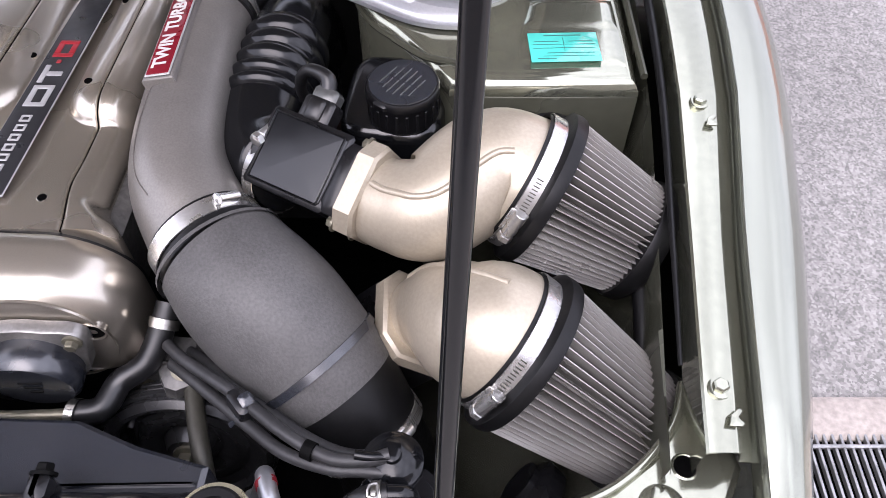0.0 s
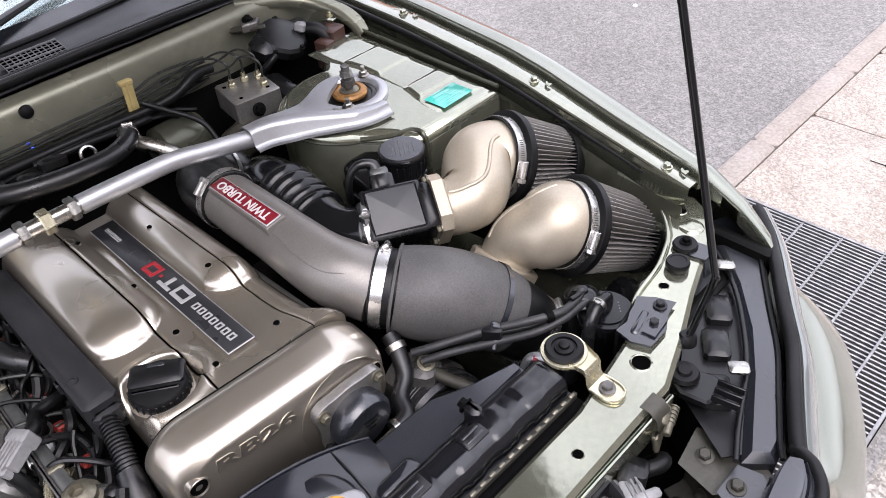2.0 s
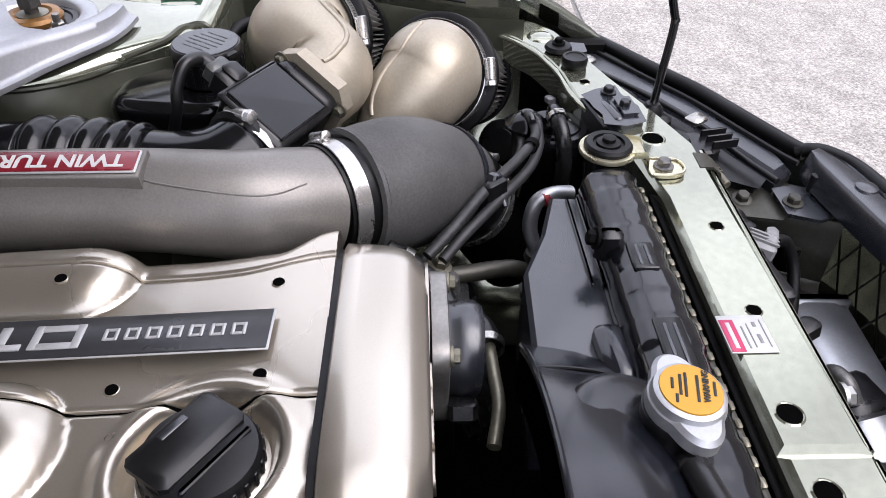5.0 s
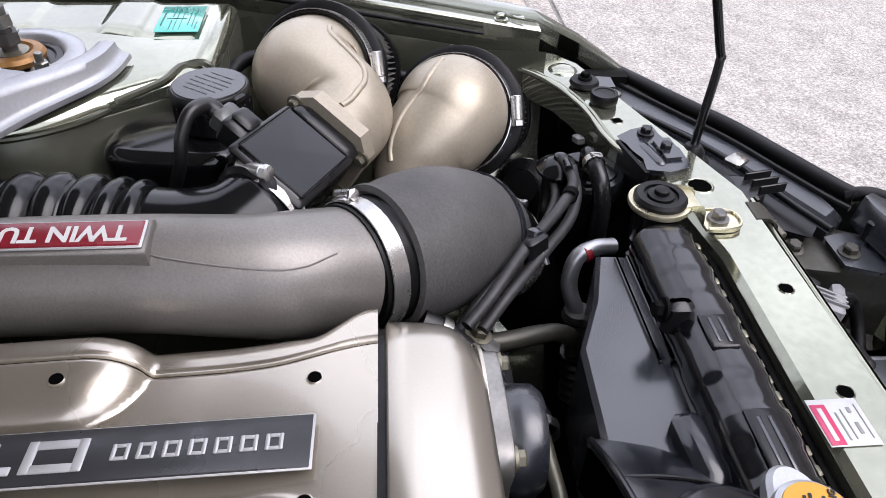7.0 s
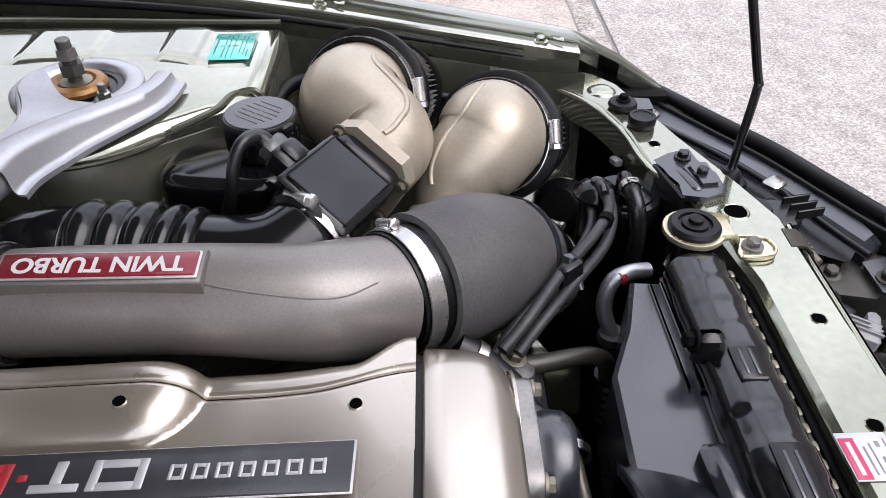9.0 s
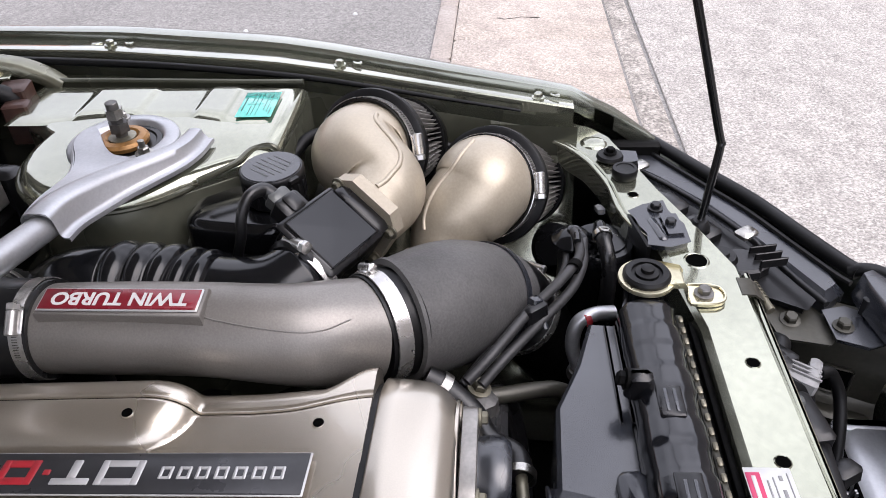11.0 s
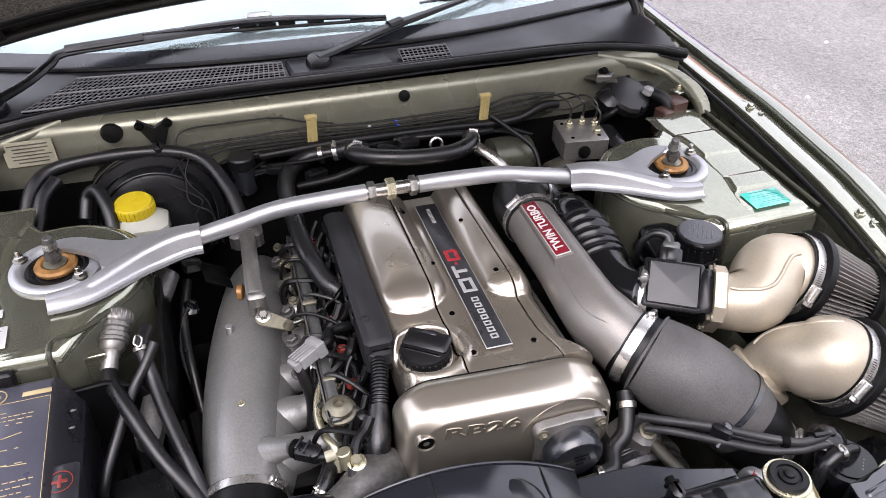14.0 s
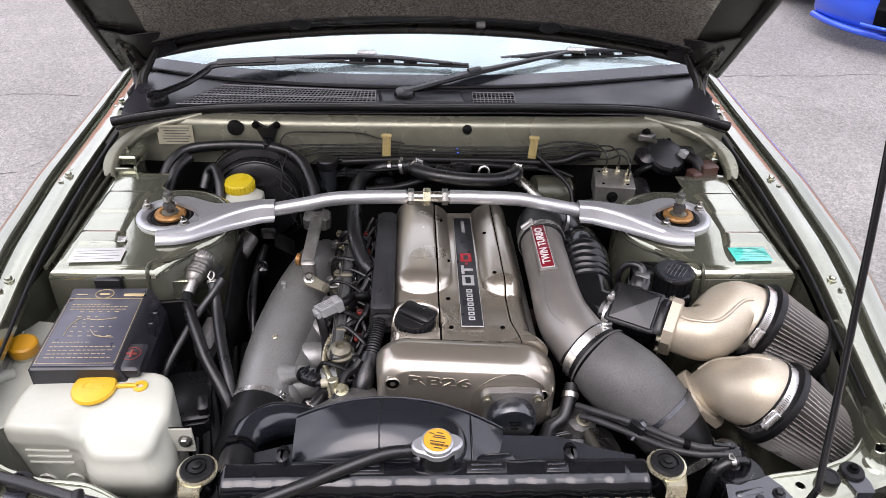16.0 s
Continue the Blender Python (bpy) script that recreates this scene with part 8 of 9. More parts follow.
part("casting", Geo().tube([(-0.11, -0.40, 0.70), (-0.14, -0.42, 0.715), (-0.17, -0.44, 0.715), (-0.20, -0.46, 0.715)], [0.034, 0.032, 0.028, 0.026], 20), "alu_dirty", wh)
part("outlet_bolt", Geo().bolt((-0.155, -0.412, 0.748), (0, -0.2, 1), 0.009), "gold", wh)
part("outlet_stub", Geo().cyl((-0.165, -0.405, 0.735), (-0.17, -0.40, 0.762), 0.010, n=12), "gold", wh)
part("lower_body", Geo().box((-0.13, -0.42, 0.66), (0.10, 0.07, 0.08), bev=0.015), "alu_dirty", wh)

thr = thing("throttle_bracket", (-0.25, 0.02, 0.74), "cast aluminium throttle bracket arm with a linkage", "bracket")
part("arm", Geo().box((-0.2495, 0.03, 0.776), (0.027, 0.19, 0.014), (1.5, 0, -1), 0.004), "machined", thr)
part("arm_web", Geo().box((-0.2495, 0.03, 0.764), (0.010, 0.18, 0.018), (1.5, 0, -1), 0.003), "machined", thr)
part("arm_foot", Geo().box((-0.249, -0.066, 0.757), (0.030, 0.016, 0.05), (10, 0, 0), 0.004), "machined", thr)
part("upper_pad", Geo().box((-0.25, 0.12, 0.765), (0.06, 0.05, 0.04), (0, 0, 0), 0.008), "alu_dirty", thr)
part("shaft", Geo().cyl((-0.255, -0.045, 0.748), (-0.243, -0.105, 0.752), 0.0065, n=14), "steel", thr)
part("return_spring", Geo().lathe((-0.268, -0.030, 0.757), (-1, 0.2, 0), [(0.010, 0), (0.013, 0.002), (0.013, 0.010), (0.009, 0.012)], 24), "brass", thr, "rusty brown spring cup")
lever = [(0.018 * math.cos(a), 0.018 * math.sin(a)) for a in np.radians(np.arange(60, 300, 24))] + [(0.050, -0.012), (0.058, 0.0), (0.050, 0.012)]
part("lever", Geo().prism(lever, 0, 0.005, 0.001, basis((-0.243, -0.104, 0.757), (0.75, -0.5, -0.1), (0.4, 0.7, 0.4)) @ Matrix.Scale(0.78, 4)), "dull_zinc", thr)
part("lever_nut", Geo().bolt((-0.243, -0.106, 0.763), (0.0, -0.5, 1), 0.008), "steel", thr)
part("link_rod", Geo().tube([(-0.205, -0.13, 0.757), (-0.18, -0.12, 0.753), (-0.15, -0.10, 0.748)], 0.0045, 10), "steel", thr)
part("link_end", Geo().lathe((-0.207, -0.132, 0.752), (0, 0, 1), [(0.008, 0), (0.009, 0.006), (0.006, 0.012)], 14), "dull_zinc", thr)

fr = thing("fuel_rail", (-0.165, -0.13, 0.72), "olive zinc fuel rail with red injector plugs", "fuel rail")
part("rail", Geo().box((-0.168, -0.12, 0.752), (0.018, 0.46, 0.018), (-2, 0, 0), 0.003), "pipe", fr)
part("rail_top", Geo().box((-0.178, -0.12, 0.758), (0.006, 0.46, 0.014), (-2, 0, 0), 0.002), "alu_dirty", fr)
for y in (0.03, -0.095, -0.20, -0.27):
    part("rail_clip", Geo().box((-0.168, y, 0.7635), (0.024, 0.010, 0.008), bev=0.002), "dull_zinc", fr)
for y in (0.085, 0.012, -0.058, -0.130, -0.20, -0.274):
    inj = part("injector", Geo().lathe((-0.146, y, 0.70), (0.1, 0, 1), [(0.010, 0), (0.011, 0.02), (0.009, 0.035)], 14), "plastic", fr)
    part("injector_plug", Geo().box((-0.134, y, 0.748), (0.016, 0.015, 0.014), (0, 20, 12), 0.003), "redplastic", inj, "red injector plug")
    part("plug_clip", Geo().box((-0.134, y - 0.004, 0.757), (0.012, 0.003, 0.003), (0, 20, 12), 0.0006), "steel", inj)
    part("plug_lead", Geo().tube([(-0.128, y, 0.742), (-0.115, y + 0.006, 0.752), (-0.108, y + 0.012, 0.768)], 0.006, 8), "rubber", inj)
con = thing("wiring_connector", (-0.185, -0.235, 0.76), "pale grey multi-pin wiring connector", "connector")
cm = basis((-0.190, -0.238, 0.790), (0.40, -0.75, 0.2), (0.95, 0.33, 0.2))
for c, sz in (((0, 0.000, 0), (0.027, 0.040, 0.020)), ((0, 0.018, 0), (0.032, 0.016, 0.025)), ((0, -0.024, 0), (0.024, 0.010, 0.016))):
    g = Geo().box(c, sz, bev=0.002)
    g.v = [tuple(cm @ V(p)) for p in g.v]
    part("shell", g, "greyplastic", con)
for i in range(4):
    g = Geo().box((-0.0095 + 0.0063 * i, -0.004, 0.0105), (0.0028, 0.040, 0.004), bev=0.0008)
    g.v = [tuple(cm @ V(p)) for p in g.v]
    part("flute", g, "greyplastic", con)
part("lead", Geo().tube([cm @ V((0, 0.016, 0)), cm @ V((0.002, 0.035, -0.002)), (-0.150, -0.19, 0.78), (-0.125, -0.18, 0.775), (-0.11, -0.17, 0.765)], [0.009, 0.009, 0.008, 0.008, 0.008], 12), "rubber", con, "taped black wiring lead")
part("lead", Geo().tube([cm @ V((0, -0.02, 0)), (-0.20, -0.262, 0.765), (-0.195, -0.275, 0.73), (-0.20, -0.28, 0.68)], 0.009, 12), "rubber", con, "taped black wiring lead")
bph = thing("bypass_hose", (-0.20, -0.40, 0.70), "short black coolant hose held by two spring clips", "hose")
part("hose", Geo().tube([(-0.180, -0.352, 0.700), (-0.183, -0.372, 0.716), (-0.190, -0.392, 0.720), (-0.203, -0.416, 0.717), (-0.217, -0.436, 0.706)], 0.0112, 16), "hose", bph)
for c_, d_ in (((-0.1865, -0.383, 0.7185), (-0.3, -0.9, 0.2)), ((-0.208, -0.424, 0.7135), (-0.55, -0.8, -0.3))):
    part("spring_clip", band(c_, d_, 0.0116, 0.007), "steel", bph)
    part("clip_ear", Geo().box(V(c_) + V((-0.004, 0.004, 0.014)), (0.010, 0.005, 0.007), (0, 10, 30), 0.001), "steel", bph)
single("loom_wrap", Geo().tube([(-0.108, -0.340, 0.766), (-0.114, -0.362, 0.752), (-0.121, -0.385, 0.735), (-0.128, -0.402, 0.705), (-0.130, -0.41, 0.66)], [0.0140, 0.0175, 0.0185, 0.0165, 0.015], 14), "hose", "loose black tape wrapped round the wiring loom", "loom wrap")
fp = thing("pressure_regulator", (-0.162, -0.33, 0.72), "yellow-zinc fuel pressure regulator with a gold pipe", "regulator")
part("drum", Geo().lathe((-0.162, -0.328, 0.745), (0, -0.05, 1), [(0.016, 0), (0.017, 0.010), (0.0245, 0.012), (0.0245, 0.016), (0.020, 0.018), (0.0195, 0.026), (0.012, 0.032), (0.008, 0.033), (0.007, 0.026)], 30), "dull_zinc", fp)
part("body", Geo().lathe((-0.162, -0.326, 0.70), (0, 0, 1), [(0.010, 0), (0.013, 0.02), (0.016, 0.046)], 20), "dull_zinc", fp)
part("pipe", Geo().tube([(-0.166, -0.225, 0.758), (-0.172, -0.257, 0.757), (-0.187, -0.290, 0.752), (-0.192, -0.325, 0.746), (-0.187, -0.355, 0.742), (-0.178, -0.378, 0.742), (-0.178, -0.395, 0.715)], 0.0058, 14), "gold", fp, "gold passivated fuel pipe")
for x, y, z, r, mm_ in ((-0.145, -0.365, 0.735, 0.010, "plastic"), (-0.135, -0.345, 0.748, 0.012, "plastic"), (-0.150, -0.305, 0.742, 0.008, "plastic"), (-0.128, -0.39, 0.72, 0.010, "plastic")):
    pg = thing("sensor_plug", (x, y, z - 0.05), "small black sensor plug beside the engine", "plug", "sensor plugs")
    part("shell", Geo().box((x, y, z), (0.018, 0.018, 0.034), (10, 12, 30), 0.004), mm_, pg)
    part("lead", Geo().tube([(x, y, z - 0.015), (x - 0.01, y - 0.01, z - 0.05), (x + 0.01, y - 0.005, z - 0.10)], 0.005, 8), "rubber", pg)
rnd = random.Random(12)
for i in range(13):
    y0 = 0.12 - 0.040 * i
    x0, x1 = -0.132 + rnd.uniform(-0.008, 0.012), -0.165 + rnd.uniform(-0.02, 0.015)
    single("wire_loom", Geo().tube([(x0 + 0.01, y0, 0.770), (x0, y0 - 0.012, 0.752 + rnd.uniform(-0.006, 0.010)), ((x0 + x1) / 2, y0 - 0.03 + rnd.uniform(-0.02, 0.02), 0.745 + rnd.uniform(-0.012, 0.012)), (x1, y0 - 0.055 + rnd.uniform(-0.03, 0.02), 0.728), (x1 - 0.005, y0 - 0.07, 0.69)], rnd.choice((0.0035, 0.005, 0.0075)), 8, 6), "rubber", "taped black wire between plenum and head", "wire", "engine wires")
for i in range(6):
    y0 = 0.05 - 0.072 * i
    bd = thing("knock_sensor", (-0.15, y0, 0.70), "grimy black sensor between the intake runners", "sensor", "manifold sensors")
    part("body", Geo().lathe((-0.150, y0, 0.715), (-0.2, -0.3, 1), [(0.011, 0), (0.012, 0.012), (0.009, 0.016), (0.009, 0.028), (0.006, 0.031)], 16), "plastic", bd)
    part("collar", Geo().lathe((-0.1515, y0 - 0.002, 0.726), (-0.2, -0.3, 1), [(0.0125, 0), (0.0130, 0.002), (0.0125, 0.005)], 16), "alu_dirty", bd)
rnd = random.Random(31)
for i in range(9):
    y0 = 0.10 - 0.052 * i
    x0 = -0.178 + rnd.uniform(-0.018, 0.022)
    tabm = thing("loom_tab", (x0, y0, 0.72), "small zinc bracket tab bolted between the runners", "bracket", "loom tabs")
    part("plate", Geo().box((x0, y0, 0.738), (0.020, 0.014, 0.0025), (rnd.uniform(-25, 25), rnd.uniform(-30, 10), rnd.uniform(-50, 50)), 0.0006), "dull_zinc", tabm)
    part("leg", Geo().box((x0 + 0.008, y0, 0.722), (0.003, 0.012, 0.034), (0, rnd.uniform(-15, 15), rnd.uniform(-50, 50)), 0.0006), "dull_zinc", tabm)
    part("bolt", Geo().bolt((x0 - 0.003, y0, 0.740), (rnd.uniform(-0.3, 0.3), -0.2, 1), 0.006), rnd.choice(("dull_zinc", "steel", "gold")), tabm)
for i in range(10):
    y0 = 0.09 - 0.048 * i
    xa, xb = -0.195 + rnd.uniform(-0.015, 0.015), -0.128 + rnd.uniform(-0.01, 0.012)
    hz = 0.752 + rnd.uniform(0, 0.014)
    single("vacuum_line", Geo().tube([(xa, y0, 0.69), (xa, y0 - 0.006, 0.73), (xa + 0.012, y0 - 0.016, hz), ((xa + xb) / 2, y0 - 0.026, hz + 0.004), (xb, y0 - rnd.uniform(0.03, 0.055), 0.750), (xb + 0.006, y0 - 0.06, 0.715)], rnd.choice((0.003, 0.004, 0.0055)), 8, 6), rnd.choice(("hose", "hose", "rubber", "line")), "thin vacuum line looped over the manifold", "hose", "vacuum lines")
# dark filler where the gaps below the rail should fall into shade
part_dark = thing("manifold_flange", (-0.13, -0.13, 0.66), "near-black filler block under the fuel rail", "casting")
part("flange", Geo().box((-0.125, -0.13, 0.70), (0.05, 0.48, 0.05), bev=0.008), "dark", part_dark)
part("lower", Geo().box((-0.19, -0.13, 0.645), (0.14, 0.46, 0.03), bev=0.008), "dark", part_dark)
for y in (0.07, 0.0, -0.07, -0.14, -0.21):
    sn = thing("breather_plug", (-0.195, y, 0.69), "small dirty metal stud on the manifold", "stud", "manifold studs")
    part("stud", Geo().cyl((-0.195, y, 0.70), (-0.205, y, 0.735), 0.006, n=10), "steel", sn)
    part("nut", Geo().bolt((-0.204, y, 0.728), (-0.25, 0, 1), 0.009), "alu_dirty", sn)

# ---- pipes and brackets in the dark left gap ----
gv = thing("coupling_hose", (-0.45, -0.1, 0.70), "metal quick coupling on two black hoses", "coupling")
part("coupling", Geo().lathe((-0.465, -0.150, 0.784), (0.14, 0.62, 0.30), [(0.011, 0), (0.018, 0.008), (0.019, 0.016), (0.0215, 0.018), (0.0215, 0.022), (0.020, 0.023), (0.0215, 0.024), (0.0215, 0.030), (0.019, 0.032), (0.019, 0.038), (0.0215, 0.040), (0.0215, 0.046), (0.0205, 0.047), (0.0215, 0.048), (0.023, 0.052), (0.023, 0.064), (0.020, 0.068), (0.017, 0.070)], 32), "machined", gv, "ribbed metal quick coupling")
for i in range(20):
    a = 2 * math.pi * i / 20
    u_, w_ = frame_of(V((0.14, 0.62, 0.30)).normalized())
    part("grip_ridge", Geo().cyl(V((-0.465, -0.150, 0.784)) + V((0.14, 0.62, 0.30)).normalized() * 0.053 + (u_ * math.cos(a) + w_ * math.sin(a)) * 0.0228, V((-0.465, -0.150, 0.784)) + V((0.14, 0.62, 0.30)).normalized() * 0.063 + (u_ * math.cos(a) + w_ * math.sin(a)) * 0.0228, 0.0013, n=6), "machined", gv)
part("coupling_tail", Geo().lathe((-0.470, -0.176, 0.774), (0.14, 0.62, 0.30), [(0.010, 0), (0.0125, 0.004), (0.0115, 0.020), (0.013, 0.024), (0.012, 0.034)], 20), "machined", gv)
part("bracket", Geo().prism([(-0.525, -0.115), (-0.515, -0.165), (-0.47, -0.16), (-0.452, -0.105), (-0.48, -0.09)], 0.790, 0.796, 0.002), "green_dirty", gv)
part("bracket_drop", Geo().prism([(-0.525, 0.796), (-0.47, 0.796), (-0.478, 0.755), (-0.500, 0.735), (-0.518, 0.755)], -0.002, 0.002, 0.001, basis((0, -0.163, 0), (1, 0, 0), (0, 0, 1))), "green_dirty", gv)
part("bracket_bolt", Geo().bolt((-0.493, -0.128, 0.796), (0, 0, 1), 0.010), "green_dirty", gv)
part("hose", Geo().tube([(-0.469, -0.172, 0.776), (-0.466, -0.195, 0.771), (-0.447, -0.24, 0.765), (-0.411, -0.31, 0.731), (-0.375, -0.36, 0.700), (-0.358, -0.385, 0.67)], 0.0112, 14), "hose", gv)
part("hose", Geo().tube([(-0.412, -0.125, 0.800), (-0.420, -0.160, 0.795), (-0.410, -0.20, 0.765), (-0.394, -0.26, 0.738), (-0.371, -0.33, 0.708), (-0.356, -0.375, 0.67)], 0.0105, 14), "hose", gv)
part("spring_clip", band((-0.420, -0.162, 0.793), (0.1, -0.8, -0.5), 0.0117, 0.007), "steel", gv)
part("clip_loop", Geo().tube([(-0.428, -0.165, 0.810), (-0.423, -0.156, 0.817), (-0.416, -0.160, 0.813), (-0.420, -0.170, 0.806), (-0.428, -0.165, 0.810)], 0.0016, 6, 3), "steel", gv)
part("valve_block", Geo().box((-0.422, -0.235, 0.715), (0.035, 0.075, 0.05), (15, 10, -12), 0.006), "alu_dirty", gv)
spl = thing("splash_plate", (-0.49, -0.20, 0.60), "black pressed plate bolted below the strut tower", "plate")
# bolted plate carried down and round the side so the gap reads black
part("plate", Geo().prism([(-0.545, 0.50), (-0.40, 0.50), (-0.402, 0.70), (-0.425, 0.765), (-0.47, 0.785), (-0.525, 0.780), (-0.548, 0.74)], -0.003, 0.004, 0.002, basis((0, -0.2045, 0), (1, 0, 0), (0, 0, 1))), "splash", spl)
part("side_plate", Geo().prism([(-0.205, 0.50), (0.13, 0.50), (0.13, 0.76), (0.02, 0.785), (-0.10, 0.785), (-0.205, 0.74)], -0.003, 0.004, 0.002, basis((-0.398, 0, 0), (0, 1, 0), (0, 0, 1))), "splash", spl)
for x, z in ((-0.515, 0.757), (-0.45, 0.745)):
    part("bolt", Geo().bolt((x, -0.2085, z), (0, -1, 0), 0.008), "dark", spl)
hose("drain_hose", [(-0.400, -0.165, 0.805), (-0.418, -0.19, 0.785), (-0.438, -0.215, 0.766), (-0.457, -0.26, 0.748), (-0.484, -0.32, 0.710), (-0.495, -0.345, 0.66)], 0.0075, "hose", "thin black hose beside the quick coupling")
dg = thing("dangling_plug", (-0.37, -0.05, 0.66), "black unplugged connector hanging beside the plenum", "connector")
part("plug", Geo().box((-0.360, 0.0, 0.715), (0.022, 0.03, 0.024), (20, 10, 15), 0.004), "gloss", dg)
part("lead", Geo().tube([(-0.362, -0.005, 0.725), (-0.376, -0.02, 0.705), (-0.384, -0.06, 0.675), (-0.374, -0.11, 0.64), (-0.36, -0.15, 0.60)], 0.0045, 8), "hose", dg)
hose("breather_hose", [(-0.36, 0.05, 0.74), (-0.375, -0.02, 0.70), (-0.37, -0.10, 0.66), (-0.36, -0.18, 0.60)], 0.008, "hose", "thin black hose hanging beside the plenum")
sl = thing("solenoid", (-0.40, 0.02, 0.70), "small aluminium solenoid under the strut brace", "solenoid")
part("body", Geo().cyl((-0.385, 0.035, 0.775), (-0.405, -0.005, 0.755), 0.020, n=20), "alu_dirty", sl)
part("body", Geo().cyl((-0.41, 0.03, 0.775), (-0.428, -0.005, 0.752), 0.016, n=20), "alu_dirty", sl)
part("plug", Geo().box((-0.345, 0.03, 0.785), (0.03, 0.02, 0.02), (0, 10, 20), 0.003), "plastic", sl)
part("bracket", Geo().box((-0.31, 0.02, 0.765), (0.05, 0.06, 0.004), (0, 35, 10), 0.001), "dark", sl)
for i in range(7):
    x = -0.475 + 0.02 * i
    single("wire_loom", Geo().tube([(x, -0.22 + 0.01 * i, 0.64), (x + 0.02, -0.30, 0.665 - 0.008 * i), (x + 0.05, -0.38 - 0.01 * i, 0.65), (x + 0.06, -0.47, 0.61), (x + 0.02, -0.55, 0.56)], 0.006 + 0.002 * (i % 3), 8, 6), "rubber", "black wiring loom beside the battery", "wire", "battery wires")
jb = thing("junction_box", (-0.44, -0.42, 0.55), "black plastic junction box with small clips", "box")
part("box", Geo().box((-0.435, -0.36, 0.64), (0.07, 0.12, 0.08), (0, 0, 10), 0.008), "plastic", jb)
part("lid", Geo().box((-0.435, -0.36, 0.685), (0.075, 0.125, 0.012), (0, 0, 10), 0.004), "plastic", jb)
part("clip", Geo().box((-0.40, -0.40, 0.70), (0.02, 0.03, 0.03), (10, 0, 10), 0.004), "plastic", jb)
hose("overflow_hose", [(-0.035, -0.598, 0.806), (-0.075, -0.606, 0.808), (-0.13, -0.626, 0.803), (-0.20, -0.655, 0.795), (-0.30, -0.690, 0.788), (-0.40, -0.688, 0.786), (-0.50, -0.662, 0.786), (-0.58, -0.635, 0.785), (-0.66, -0.605, 0.780), (-0.72, -0.55, 0.76)], 0.0095, "hose", "black overflow hose lying over the radiator support")
single("hose_clip", Geo().box((-0.497, -0.664, 0.788), (0.016, 0.026, 0.024), (0, 0, 20), 0.004), "plastic", "black clip on the overflow hose", "clip")

# ---- front right: canister, brackets, pulleys ----
ca = thing("purge_canister", (0.48, -0.58, 0.60), "black canister with a round vacuum valve on top", "canister")
part("canister", Geo().lathe((0.475, -0.596, 0.62), (0, 0, 1), [(0.034, 0), (0.036, 0.01), (0.036, 0.10), (0.039, 0.105), (0.0395, 0.122), (0.037, 0.127), (0.030, 0.1275), (0.029, 0.130), (0.010, 0.131)], 40), "duct", ca, "round black canister")
for k in range(4):
    part("print_bar", Geo().box((0.482 + 0.004 * k, -0.614 + 0.004 * k, 0.7505), (0.003, 0.002, 0.0006), (0, 0, 40), 0.0002), "pipe", ca)
vv = part("valve", Geo().lathe((0.468, -0.560, 0.745), (0, 0, 1), [(0.016, 0), (0.023, 0.004), (0.0255, 0.007), (0.0255, 0.010), (0.0225, 0.012), (0.021, 0.014), (0.015, 0.019), (0.008, 0.021), (0.007, 0.025), (0.004, 0.026)], 36), "duct", ca, "round vacuum valve")
part("valve_body", Geo().cyl((0.468, -0.560, 0.68), (0.468, -0.560, 0.748), 0.017, n=20), "plastic", ca)
part("valve_pipe", Geo().tube([(0.466, -0.562, 0.768), (0.452, -0.563, 0.770), (0.438, -0.562, 0.772)], 0.0042, 10), "duct", ca)
part("outlet_neck", Geo().tube([(0.484, -0.592, 0.748), (0.482, -0.592, 0.764), (0.470, -0.592, 0.767), (0.458, -0.593, 0.766)], 0.0075, 12), "duct", ca)
part("spring_clip", band((0.458, -0.593, 0.766), (-1, -0.1, -0.1), 0.0105, 0.008), "steel", ca)
part("clip_loop", Geo().tube([(0.458, -0.588, 0.778), (0.452, -0.590, 0.780), (0.451, -0.598, 0.779), (0.458, -0.598, 0.778), (0.458, -0.588, 0.778)], 0.0014, 6, 2), "steel", ca)
part("outlet_hose", Geo().tube([(0.466, -0.592, 0.767), (0.450, -0.594, 0.765), (0.434, -0.598, 0.752), (0.427, -0.601, 0.72), (0.428, -0.60, 0.66)], 0.0095, 12), "hose", ca)
part("vacuum_hose", Geo().tube([(0.466, -0.560, 0.768), (0.448, -0.564, 0.766), (0.416, -0.562, 0.766), (0.376, -0.539, 0.764), (0.331, -0.503, 0.757), (0.275, -0.463, 0.745), (0.25, -0.44, 0.735)], 0.0058, 12, 8), "dusty_hose", ca, "black vacuum hose")
part("vacuum_hose", Geo().tube([(0.462, -0.572, 0.758), (0.445, -0.570, 0.758), (0.415, -0.567, 0.756), (0.376, -0.552, 0.752), (0.336, -0.521, 0.745), (0.283, -0.478, 0.735), (0.255, -0.455, 0.725)], 0.0058, 12, 8), "dusty_hose", ca, "black vacuum hose")
part("vacuum_hose", Geo().tube([(0.472, -0.552, 0.748), (0.452, -0.552, 0.746), (0.424, -0.548, 0.742), (0.388, -0.530, 0.738), (0.344, -0.498, 0.736), (0.296, -0.460, 0.728), (0.265, -0.435, 0.715)], 0.0048, 12, 8), "dusty_hose", ca, "thin black vacuum hose")
part("hose_tie", Geo().box((0.333, -0.512, 0.751), (0.012, 0.028, 0.028), (0, 10, 40), 0.003), "plastic", ca)
part("hose_clip", band((0.40, -0.556, 0.766), (0.9, -0.4, 0), 0.0068, 0.010), "dark", ca)
bpk = thing("latch_bracket", (0.49, -0.64, 0.76), "black pressed steel bracket with two bolts", "bracket")
